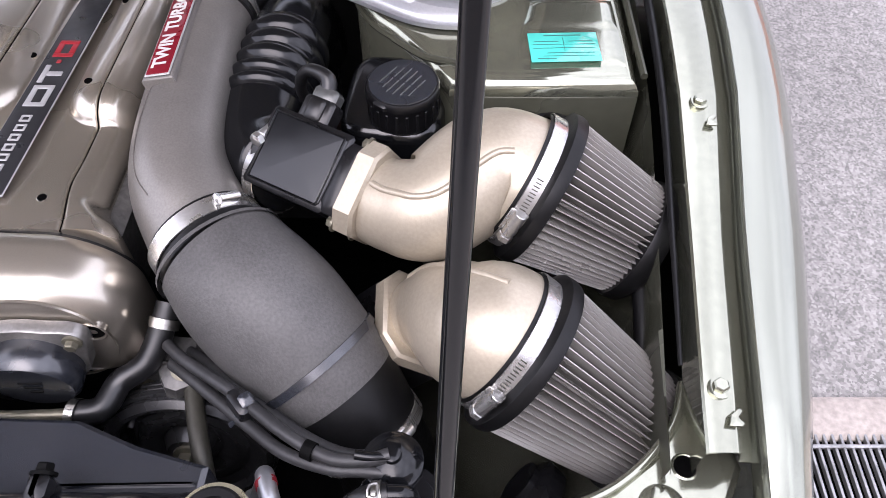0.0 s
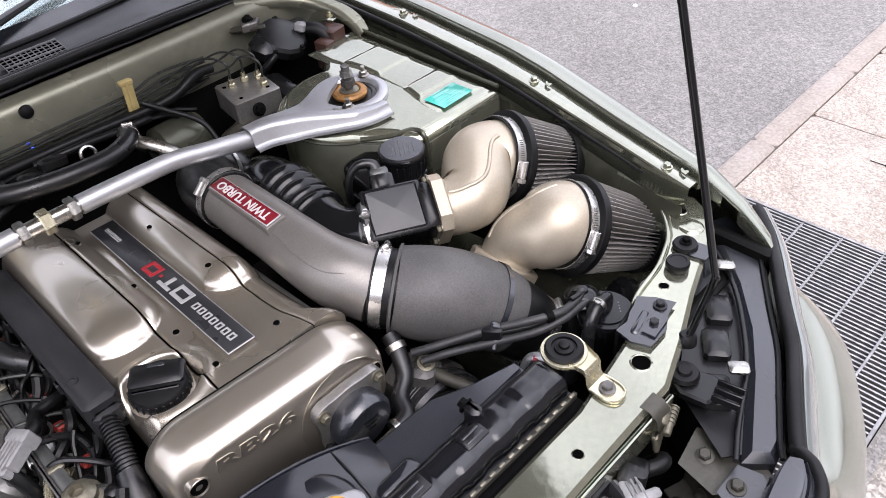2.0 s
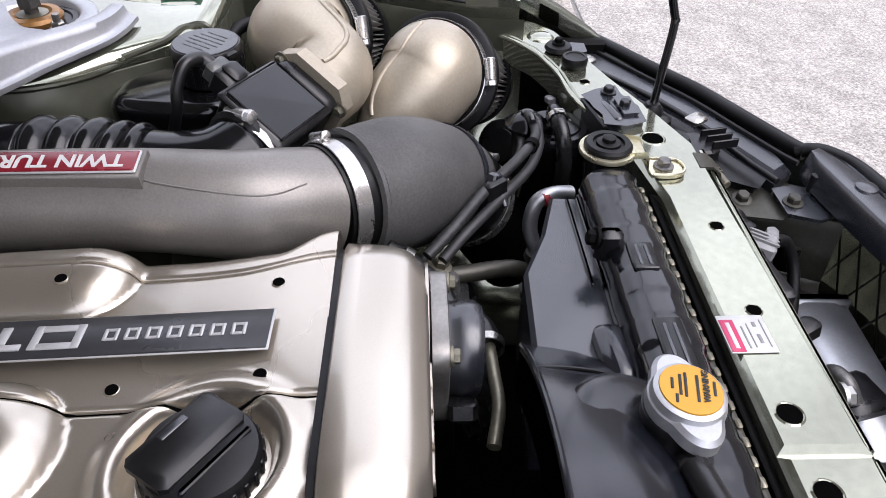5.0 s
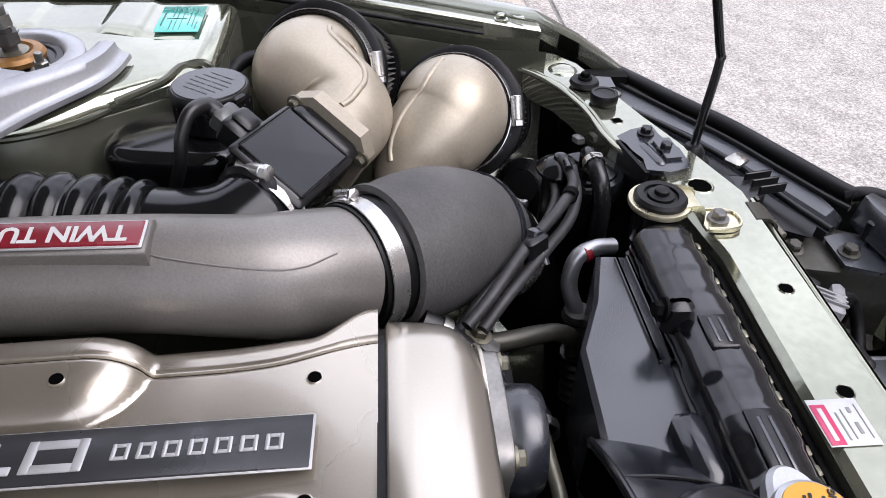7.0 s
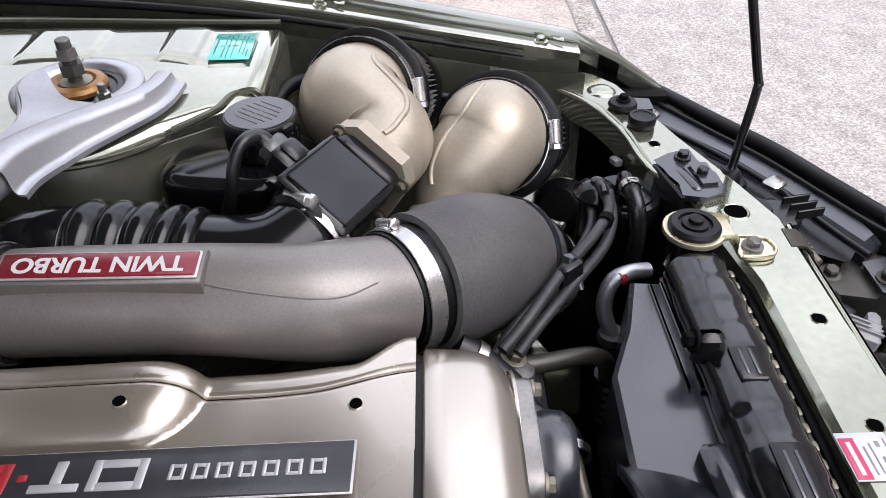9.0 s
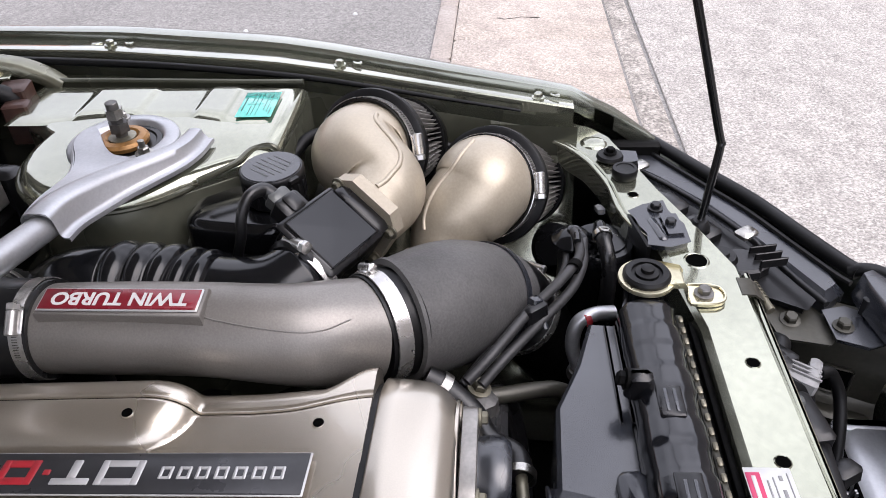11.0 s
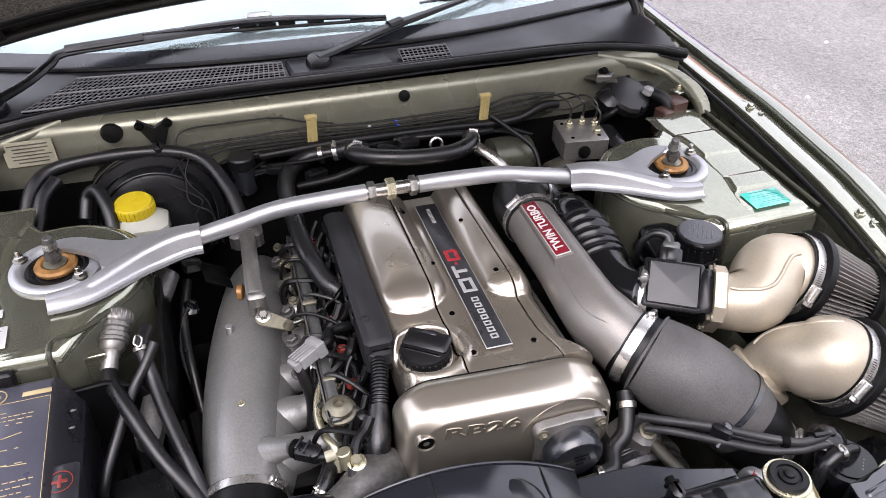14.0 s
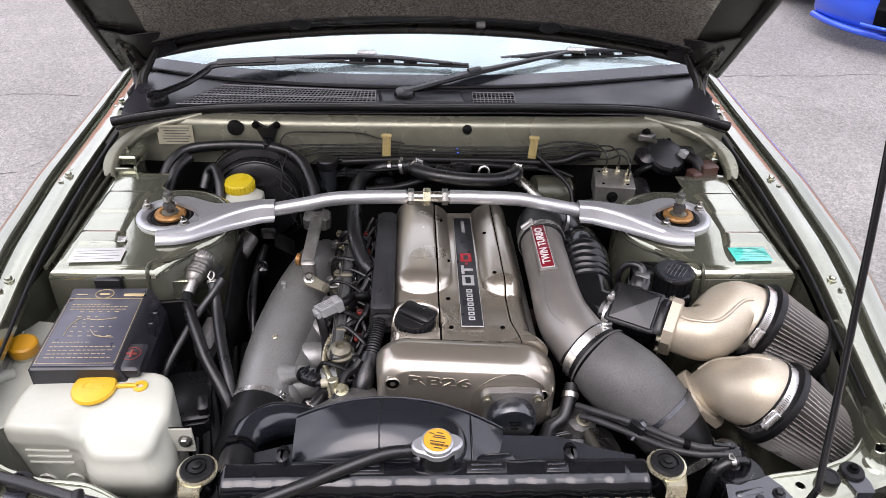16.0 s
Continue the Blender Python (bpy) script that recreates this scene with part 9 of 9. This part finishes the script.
part("plate", Geo().prism([(0.497, -0.630), (0.510, -0.648), (0.518, -0.670), (0.500, -0.672), (0.487, -0.677), (0.471, -0.686), (0.437, -0.687), (0.428, -0.665), (0.432, -0.644), (0.452, -0.646), (0.468, -0.639), (0.482, -0.636)], 0.767, 0.7755, 0.003), "bluegrey", bpk)
part("plate_rib", Geo().box((0.460, -0.656, 0.7755), (0.045, 0.010, 0.006), (0, 0, 12), 0.003), "bluegrey", bpk)
part("plate_fold", Geo().prism([(0.430, -0.645), (0.494, -0.630), (0.496, -0.626), (0.430, -0.640)], 0.72, 0.774, 0.002), "plastic", bpk)
part("plate_step", Geo().prism([(0.448, -0.668), (0.486, -0.664), (0.486, -0.680), (0.450, -0.684)], 0.7755, 0.779, 0.002), "bluegrey", bpk)
for x, y in ((0.502, -0.660), (0.468, -0.672)):
    part("bolt", Geo().bolt((x, y, 0.7765), (0, 0, 1), 0.0065), "plastic", bpk)
stp = thing("bonnet_stop", (0.60, -0.64, 0.768), "black rubber bonnet buffer on the support", "buffer")
part("buffer", Geo().lathe((0.588, -0.634, 0.768), (0, 0, 1), [(0.014, 0), (0.0165, 0.003), (0.0170, 0.011), (0.0155, 0.0145), (0.012, 0.0145), (0.0115, 0.0135)], 28), "rubber", stp)
part("strap", Geo().prism([(0.620, -0.620), (0.645, -0.616), (0.650, -0.640), (0.648, -0.656), (0.624, -0.656), (0.620, -0.640)], 0.767, 0.7725, 0.0015), "bluegrey", stp)
part("strap_drop", Geo().box((0.636, -0.658, 0.755), (0.025, 0.004, 0.034), (-12, 0, 0), 0.001), "bluegrey", stp)
part("pad", Geo().lathe((0.632, -0.620, 0.771), (0, 0, 1), [(0.017, 0), (0.0185, 0.003), (0.0165, 0.007), (0.009, 0.008), (0.009, 0.010)], 24), "rubber", stp)
part("pad_bolt", Geo().bolt((0.632, -0.620, 0.780), (0, 0, 1), 0.006), "dark", stp)
stp2 = copy_thing(stp, pose(-0.632, -0.64, 0.768))
pl2 = thing("mounting_disc", (0.415, -0.75, 0.74), "round black rubber mount in front of the support", "mount")
ft = thing("spring_clip", (0.366, -0.742, 0.72), "dull zinc spring clip with a screw on the support's edge", "clip")
part("strip", Geo().sheet([[(x, y, z) for y, z in ((-0.728, 0.769), (-0.742, 0.768), (-0.752, 0.760), (-0.757, 0.745), (-0.752, 0.730), (-0.740, 0.726))] for x in (0.352, 0.366, 0.380)], 0.003), "olive", ft, "rolled steel strip")
part("screw", Geo().cyl((0.356, -0.764, 0.742), (0.394, -0.752, 0.748), 0.0055, n=12), "dull_zinc", ft)
for k in range(5):
    part("thread", band((0.372 + 0.005 * k, -0.759 + 0.0016 * k, 0.7447 + 0.0008 * k), (0.93, 0.3, 0.14), 0.0056, 0.0022, 0.0012, 14), "dull_zinc", ft)
part("disc", Geo().lathe((0.450, -0.732, 0.738), (0, 0, 1), [(0.018, 0), (0.020, 0.004), (0.017, 0.009), (0.010, 0.009), (0.008, 0.013)], 24), "rubber", pl2)
part("wing", Geo().prism([(0.426, -0.742), (0.432, -0.775), (0.470, -0.792), (0.478, -0.760), (0.466, -0.722), (0.440, -0.716)], 0.725, 0.737, 0.003), "plastic", pl2)
for i in range(3):
    part("fin", Geo().box((0.470 - 0.013 * i, -0.786 - 0.003 * i, 0.740), (0.003, 0.034, 0.012), (0, 0, 12), 0.001), "plastic", pl2)

pul = thing("fan_pulley", (0.25, -0.50, 0.55), "black crank pulley with a ribbed drive belt", "pulley")
part("disc", Geo().lathe((0.247, -0.470, 0.600), (0, -1, 0.22), [(0.0244, 0), (0.0830, 0.002), (0.0866, 0.006), (0.0866, 0.024), (0.0805, 0.030), (0.0756, 0.029), (0.0708, 0.020), (0.0610, 0.016), (0.0561, 0.019), (0.0366, 0.017), (0.0293, 0.010), (0.0220, 0.026)], 56), "pulley", pul)
part("belt", Geo().lathe((0.247, -0.468, 0.600), (0, -1, 0.22), [(0.0872, 0.004), (0.0909, 0.005), (0.0909, 0.0085), (0.0897, 0.0095), (0.0909, 0.0105), (0.0909, 0.014), (0.0897, 0.015), (0.0909, 0.016), (0.0909, 0.021), (0.0872, 0.022)], 56, False, False), "pulley", pul, "ribbed black drive belt")
part("hub_bolt", Geo().bolt((0.247, -0.496, 0.606), (0, -1, 0.22), 0.011), "dull_zinc", pul)
part("belt_run", Geo().box((0.185, -0.478, 0.58), (0.006, 0.022, 0.16), (0, 12, 0), 0.001), "rubber", pul)
ac = thing("coolant_pipe", (0.33, -0.55, 0.60), "grey metal coolant pipe with a red mark", "pipe")
part("pipe", Geo().tube([(0.372, -0.60, 0.722), (0.363, -0.578, 0.727), (0.356, -0.560, 0.720), (0.349, -0.555, 0.69), (0.337, -0.566, 0.655), (0.332, -0.568, 0.60)], 0.0085, 14), "silver", ac)
part("mark_ring", band((0.3595, -0.569, 0.7245), (-0.4, 0.9, -0.2), 0.0088, 0.007, 0.0006), "red_print", ac, "red paint mark")
part("collar", Geo().lathe((0.338, -0.565, 0.655), (0, 0, 1), [(0.014, 0), (0.016, 0.004), (0.014, 0.012)], 18), "alu_dirty", ac)
ac2 = thing("coolant_pipe", (0.30, -0.49, 0.60), "dull metal pipe elbow with a ribbed rubber joint", "pipe")
part("pipe", Geo().tube([(0.268, -0.462, 0.694), (0.274, -0.485, 0.692), (0.282, -0.512, 0.690), (0.289, -0.535, 0.684), (0.292, -0.550, 0.668), (0.292, -0.558, 0.62)], 0.0092, 16), "olive", ac2)
part("mount_block", Geo().box((0.258, -0.448, 0.685), (0.05, 0.04, 0.05), (0, 10, 30), 0.008), "alu_dirty", ac2)
part("mount_bolt", Geo().bolt((0.262, -0.452, 0.712), (0, -0.3, 1), 0.009), "dull_zinc", ac2)
part("joint", corrugated([(0.293, -0.556, 0.655), (0.292, -0.559, 0.63), (0.290, -0.561, 0.595)], 0.0165, 0.012), "hose", ac2)
hose("coolant_hose", [(0.246, -0.400, 0.745), (0.241, -0.419, 0.735), (0.227, -0.447, 0.715), (0.202, -0.463, 0.705), (0.189, -0.488, 0.700), (0.164, -0.494, 0.700)], 0.0125, "hose", "thick black hose curving below the timing cover")
wpump = thing("water_pump", (0.245, -0.42, 0.60), "dirty cast aluminium pump housing behind the pulley", "pump")
part("housing", Geo().prism([(0.205, 0.64), (0.212, 0.695), (0.232, 0.712), (0.266, 0.706), (0.288, 0.680), (0.292, 0.64)], -0.014, 0.018, 0.006, basis((0, -0.430, 0), (1, 0, 0), (0, 0, 1))), "alu_dirty", wpump)
for k in range(3):
    part("rib", Geo().box((0.262 + 0.009 * k, -0.452, 0.675 - 0.004 * k), (0.0035, 0.012, 0.05), (0, 8, 0), 0.001), "alu_dirty", wpump)
for x, z in ((0.214, 0.672), (0.252, 0.702), (0.284, 0.668)):
    part("bolt", Geo().bolt((x, -0.448, z), (0, -1, 0.2), 0.007), "dull_zinc", wpump)
wpipe = thing("water_pipe", (0.13, -0.496, 0.70), "thin metal water pipe below the timing cover", "pipe")
part("pipe", Geo().tube([(0.170, -0.494, 0.700), (0.130, -0.496, 0.700), (0.096, -0.497, 0.700), (0.06, -0.49, 0.695)], 0.006, 12), "dull_zinc", wpipe)
part("clip", band((0.166, -0.494, 0.700), (1, -0.1, 0), 0.0136, 0.009), "steel", wpipe)
single("spring_clamp", band((0.242, -0.417, 0.736), (-0.2, -0.8, -0.5), 0.0135, 0.010), "steel", "bright spring clamp on the coolant hose", "clamp")
alt = thing("alternator", (0.28, -0.42, 0.5), "dirty aluminium alternator housing deep in the bay", "alternator")
part("housing", Geo().lathe((0.29, -0.40, 0.585), (0.1, -1, 0.1), [(0.04, 0), (0.058, 0.008), (0.060, 0.04), (0.045, 0.055), (0.02, 0.06)], 28), "alu_dirty", alt)
for i in range(8):
    a = 2 * math.pi * i / 8
    part("vent_fin", Geo().box((0.295 + 0.042 * math.cos(a), -0.452, 0.59 + 0.042 * math.sin(a)), (0.02, 0.008, 0.005), (0, -math.degrees(a), 0), 0.001), "dark", alt)
wh2 = thing("horn", (0.585, -0.56, 0.66), "round black horn behind the support panel", "horn")
part("drum", Geo().lathe((0.605, -0.560, 0.640), (-0.5, 0.35, 0.3), [(0.030, 0), (0.036, 0.006), (0.036, 0.022), (0.024, 0.028), (0.024, 0.034)], 28), "plastic", wh2)
part("white_plug", Geo().box((0.560, -0.603, 0.735), (0.020, 0.010, 0.010), (0, 15, 10), 0.002), "greyplastic", wh2)
hose("wing_loom", [(0.60, -0.19, 0.79), (0.64, -0.21, 0.80), (0.685, -0.25, 0.785), (0.700, -0.33, 0.765), (0.698, -0.42, 0.745), (0.688, -0.50, 0.72), (0.67, -0.55, 0.70)], 0.0085, "rubber", "taped black wiring loom along the inner wing")

# ---- nose: headlight, grille, bumper trim ----
for s in (1, -1):
    hl = thing("headlight", (s * 0.6, -0.78, 0.60), "dark headlight housing seen from behind", "headlight", "headlights")
    poly = [(0.745, -0.575), (0.795, -0.60), (0.826, -0.636), (0.768, -0.682), (0.657, -0.755), (0.589, -0.801), (0.517, -0.838), (0.455, -0.868), (0.425, -0.872), (0.40, -0.842), (0.52, -0.785), (0.59, -0.745), (0.66, -0.690), (0.72, -0.630)]
    poly = [(s * x, y) for x, y in poly][::-s]
    part("top_cover", Geo().prism(poly, 0.64, 0.722, 0.010), "bluegrey", hl, "smooth blue-black top cover")
    poly = [(0.70, -0.615), (0.66, -0.690), (0.59, -0.745), (0.505, -0.800), (0.45, -0.86), (0.40, -0.82), (0.45, -0.735), (0.53, -0.695), (0.63, -0.65)]
    poly = [(s * x, y) for x, y in poly][::s]
    part("rear_housing", Geo().prism(poly, 0.60, 0.712, 0.006), "plastic", hl)
    part("seal_ridge", Geo().tube([(s * x, y, 0.724) for x, y in ((0.71, -0.63), (0.655, -0.692), (0.585, -0.745), (0.52, -0.783), (0.44, -0.815), (0.39, -0.838))], 0.004, 10), "plastic", hl)
    HE = [(0.828, -0.638), (0.771, -0.689), (0.660, -0.762), (0.592, -0.808), (0.520, -0.845), (0.460, -0.876), (0.440, -0.889)]
    part("edge_seal", Geo().tube([(s * x, y, 0.730) for x, y in HE], 0.0095, 12), "rubber", hl, "black rubber edge seal")
    lens = []
    for i, p in enumerate(spline(HE, 4)):
        o = V((p[0] - 0.35, p[1] + 0.25, 0)).normalized()
        lens.append([(s * (p[0] + o.x * a), p[1] + o.y * a, z) for a, z in ((0.006, 0.722), (0.012, 0.730), (0.019, 0.727), (0.032, 0.706), (0.044, 0.672), (0.052, 0.61), (0.052, 0.59))])
    part("inner_seal", Geo().tube([(s * (x - 0.013), y + 0.012, 0.724) for x, y in HE[1:]], 0.0035, 8), "rubber", hl)
    part("lens", Geo().sheet(lens, 0.002), "lens", hl, "clear glossy headlight lens")
    for x, y in ((0.67, -0.669), (0.507, -0.777)):
        part("clip", Geo().box((s * x, y, 0.737), (0.020, 0.026, 0.010), (0, 0, s * 38), 0.003), "steel", hl, "bright spring clip")
    for i, (x, y) in enumerate(((0.60, -0.70), (0.54, -0.73), (0.47, -0.77))):
        part("housing_step", Geo().box((s * x, y, 0.718), (0.05, 0.035, 0.02), (0, 0, s * 35), 0.005), "plastic", hl)
nose = thing("nose_panel", (0.2, -0.9, 0.60), "black plastic trim along the top of the bumper", "trim panel")
NIN = [(0.0, -0.945), (0.106, -0.935), (0.18, -0.919), (0.284, -0.898), (0.360, -0.886), (0.400, -0.881), (0.420, -0.882)]
NOUT = [(0.0, -0.976), (0.080, -0.971), (0.150, -0.964), (0.279, -0.950), (0.345, -0.939), (0.402, -0.926), (0.431, -0.905)]
for s in (1, -1):
    rows = []
    for a, b in zip(spline(NIN, 4), spline(NOUT, 4)):
        rows.append([(s * a[0], a[1] + 0.004, 0.715)] + [(s * (a[0] + (b[0] - a[0]) * f), a[1] + (b[1] - a[1]) * f, z) for f, z in ((0, 0.741), (0.06, 0.745), (0.5, 0.7455), (0.62, 0.744), (0.66, 0.738), (0.72, 0.738), (0.78, 0.742), (1.0, 0.736), (1.04, 0.715))])
    part("trim", Geo().sheet(rows, 0.003), "bluegrey", nose, "smooth black trim strip", 35)
    part("trim_seal", Geo().tube([(s * x, y - 0.004, 0.736) for x, y in NOUT] + [(s * 0.440, -0.893, 0.734), (s * 0.446, -0.880, 0.728)], 0.0085, 12), "rubber", nose)
    for x, y in ((0.346, -0.912), (0.193, -0.933), (0.04, -0.953)):
        part("rivet", Geo().lathe((s * x, y, 0.744), (0, 0, 1), [(0.0125, 0), (0.0115, 0.003), (0.006, 0.005)], 20), "bluegrey", nose, "round plastic rivet")
brk = thing("bumper_bracket", (0.37, -0.85, 0.60), "dark olive steel bumper bracket with a square hole", "bracket")
bn = V((-0.92, 0.39, 0))


def on_bracket(f, off, z):
    """A point at f along the bracket's upright face, set off from it, at height z."""
    return V((0.402 - 0.05 * f, -0.787 - 0.113 * f, z)) + bn * off


rows = [[on_bracket(f, 0.030, 0.600), on_bracket(f, 0.006, 0.603), on_bracket(f, 0.001, 0.608), on_bracket(f, 0, 0.640), on_bracket(f, -0.001, 0.678), on_bracket(f, -0.006, 0.690), on_bracket(f, -0.020, 0.697), on_bracket(f, -0.050, 0.700)] for f in (-0.06, -0.03, 0.2, 0.5, 0.8, 1.05, 1.08)]
part("plate", Geo().sheet(rows, 0.004), "olive", brk, "folded olive steel plate")
part("upper_flange", Geo().prism([(0.362, -0.787), (0.418, -0.778), (0.430, -0.815), (0.418, -0.848), (0.372, -0.852), (0.352, -0.835)], 0.694, 0.700, 0.003), "olive", brk)
part("step_plate", Geo().prism([(0.352, -0.842), (0.396, -0.842), (0.402, -0.866), (0.386, -0.893), (0.350, -0.898), (0.340, -0.872)], 0.7015, 0.7085, 0.003), "bluegrey", brk, "dark overlapping plate")
# black patch on the face for the dark of the cut-out
part("square_hole", Geo().box(on_bracket(0.65, 0.003, 0.630), (0.004, 0.036, 0.034), (0, 0, -23), 0.004), "void", brk, "black square for the shade in a cut-out")
for k in (-1, 1):
    part("hole_lip", Geo().box(on_bracket(0.65 + 0.165 * k, 0.003, 0.630), (0.006, 0.003, 0.036), (0, 0, -23), 0.001), "olive", brk)
    part("hole_lip", Geo().box(on_bracket(0.65, 0.003, 0.630 + 0.019 * k), (0.006, 0.040, 0.003), (0, 0, -23), 0.001), "olive", brk)
for p, a in (((0.389, -0.803, 0.700), (-0.2, 0, 1)), ((0.370, -0.853, 0.708), (0, 0, 1)), (on_bracket(0.28, 0.004, 0.628), bn)):
    part("bolt", Geo().bolt(p, a, 0.0080), "olive", brk)
part("tab", Geo().box((0.392, -0.884, 0.720), (0.010, 0.014, 0.026), (0, 0, 20), 0.002), "plastic", brk)
part("lower_rail", Geo().box(on_bracket(0.55, 0.026, 0.594), (0.022, 0.125, 0.020), (0, 0, -23), 0.004), "olive", brk)
part("beam", Geo().box((0.0, -0.905, 0.485), (0.9, 0.05, 0.10), bev=0.01), "olive", brk)
tb_ = thing("stay_bracket", (0.22, -0.73, 0.70), "black pressed steel stay below the support", "bracket")
part("face", Geo().sheet([[(0.262, -0.752, 0.742), (0.205, -0.752, 0.742)], [(0.245, -0.757, 0.70), (0.20, -0.757, 0.70)], [(0.225, -0.775, 0.655), (0.19, -0.770, 0.655)]], 0.004, (0, 1, 0)), "plastic", tb_)
part("side", Geo().sheet([[(0.262, -0.752, 0.742), (0.262, -0.785, 0.72)], [(0.245, -0.757, 0.70), (0.245, -0.79, 0.69)], [(0.225, -0.775, 0.655), (0.225, -0.795, 0.65)]], 0.004, (1, 0, 0)), "plastic", tb_)
part("bolt", Geo().bolt((0.24, -0.757, 0.725), (0, -1, 0.2), 0.008), "pipe", tb_)
cn = thing("lamp_connector", (0.265, -0.77, 0.70), "pale grey wiring plug in front of the support", "connector")
for c_, sz in (((0.276, -0.774, 0.722), (0.026, 0.034, 0.022)), ((0.282, -0.788, 0.722), (0.032, 0.012, 0.026)), ((0.268, -0.757, 0.720), (0.020, 0.022, 0.017))):
    part("shell", Geo().box(c_, sz, (8, 5, -25), 0.003), "greyplastic", cn)
for i in range(3):
    part("rib", Geo().box((0.270 + 0.006 * i, -0.776 - 0.002 * i, 0.7345), (0.0025, 0.030, 0.004), (8, 5, -25), 0.0008), "greyplastic", cn)
part("lead", Geo().tube([(0.285, -0.796, 0.722), (0.292, -0.812, 0.715), (0.285, -0.825, 0.69), (0.262, -0.825, 0.66), (0.235, -0.82, 0.62)], 0.0065, 12), "rubber", cn)
part("lead", Geo().tube([(0.262, -0.752, 0.718), (0.235, -0.775, 0.70), (0.215, -0.79, 0.68), (0.185, -0.80, 0.66), (0.16, -0.80, 0.62)], 0.0065, 12), "rubber", cn)
part("rear_plug", Geo().box((0.302, -0.762, 0.720), (0.036, 0.026, 0.028), (0, 20, 20), 0.004), "plastic", cn)
part("rear_lead", Geo().tube([(0.312, -0.764, 0.718), (0.335, -0.775, 0.715), (0.352, -0.768, 0.700), (0.35, -0.75, 0.67)], 0.0095, 12), "rubber", cn)
part("holder", Geo().box((0.225, -0.765, 0.70), (0.06, 0.03, 0.06), (0, 0, 10), 0.004), "plastic", cn)
part("holder", Geo().box((0.29, -0.758, 0.715), (0.03, 0.022, 0.045), (0, 0, 20), 0.004), "plastic", cn)
cdn = thing("oil_cooler", (0.14, -0.86, 0.56), "silver-grey finned cooler behind the bumper", "cooler")
part("body", Geo().box((0.205, -0.882, 0.578), (0.215, 0.074, 0.080), (0, 0, -2), 0.010), "silver", cdn)
part("end_tank", Geo().box((0.308, -0.884, 0.578), (0.014, 0.082, 0.088), (0, 0, -2), 0.006), "silver", cdn)
for i in range(34):
    part("fin", Geo().box((0.298 - 0.006 * i, -0.843, 0.578), (0.0022, 0.006, 0.074), (0, 12 * (-1) ** i, -2), 0.0004), "silver", cdn)
# black sheet behind the fins, painting the shade between them
part("core_shadow", Geo().box((0.205, -0.8435, 0.578), (0.20, 0.003, 0.076), (0, 0, -2), 0.0005), "void", cdn)
part("bracket", Geo().box((0.165, -0.862, 0.618), (0.05, 0.05, 0.03), (0, 0, 15), 0.006), "plastic", cdn)
part("pipe", Geo().tube([(0.150, -0.85, 0.63), (0.165, -0.842, 0.645), (0.185, -0.838, 0.63), (0.19, -0.836, 0.56)], 0.009, 12), "alu_dirty", cdn)
fan = thing("condenser_fan", (0.05, -0.80, 0.55), "black plastic fan housing in front of the radiator", "fan housing")
part("housing", Geo().box((0.045, -0.762, 0.640), (0.27, 0.036, 0.12), (0, 0, 0), 0.006), "bluegrey", fan)
part("motor_mount", Geo().box((0.13, -0.80, 0.60), (0.12, 0.05, 0.10), (0, 0, 10), 0.01), "plastic", fan)
for i in range(5):
    part("rib", Geo().box((0.16 - 0.05 * i, -0.782, 0.67), (0.004, 0.012, 0.06), (0, 0, 0), 0.001), "bluegrey", fan)
part("cable", Geo().tube([(0.19, -0.755, 0.705), (0.15, -0.765, 0.71), (0.10, -0.77, 0.712), (0.02, -0.768, 0.71), (-0.08, -0.77, 0.705)], 0.006, 10), "rubber", fan)
part("clip", Geo().box((0.18, -0.79, 0.70), (0.02, 0.03, 0.02), (0, 10, 30), 0.004), "plastic", fan)
part("flange", Geo().box((0.13, -0.768, 0.712), (0.16, 0.012, 0.02), (0, 0, -4), 0.003), "plastic", fan)
part("motor", Geo().lathe((0.02, -0.80, 0.62), (0, -1, 0.1), [(0.03, 0), (0.045, 0.01), (0.045, 0.04), (0.03, 0.05)], 28), "plastic", fan)
lk = thing("support_clip", (0.40, -0.735, 0.74), "yellowed metal clip at the edge of the support", "clip")
part("clip", Geo().box((0.372, -0.742, 0.742), (0.030, 0.022, 0.034), (25, 0, 20), 0.004), "dull_zinc", lk)
part("clip_foot", Geo().box((0.362, -0.752, 0.720), (0.030, 0.008, 0.03), (-10, 0, 20), 0.003), "dull_zinc", lk)
part("clip_bolt", Geo().bolt((0.06, -0.752, 0.752), (0, -1, 0.1), 0.008), "steel", lk)
g = Geo()
mesh_p = thing("grille_mesh", (0.15, -0.96, 0.60), "black wire mesh in the bumper opening", "mesh")
for i in range(14):
    part("wire", Geo().tube([(-0.30 + 0.05 * i, -0.965, 0.50), (-0.20 + 0.05 * i, -0.955, 0.69)], 0.0015, 5, 1), "plastic", mesh_p)
    part("wire", Geo().tube([(-0.20 + 0.05 * i, -0.968, 0.50), (-0.30 + 0.05 * i, -0.958, 0.69)], 0.0015, 5, 1), "plastic", mesh_p)
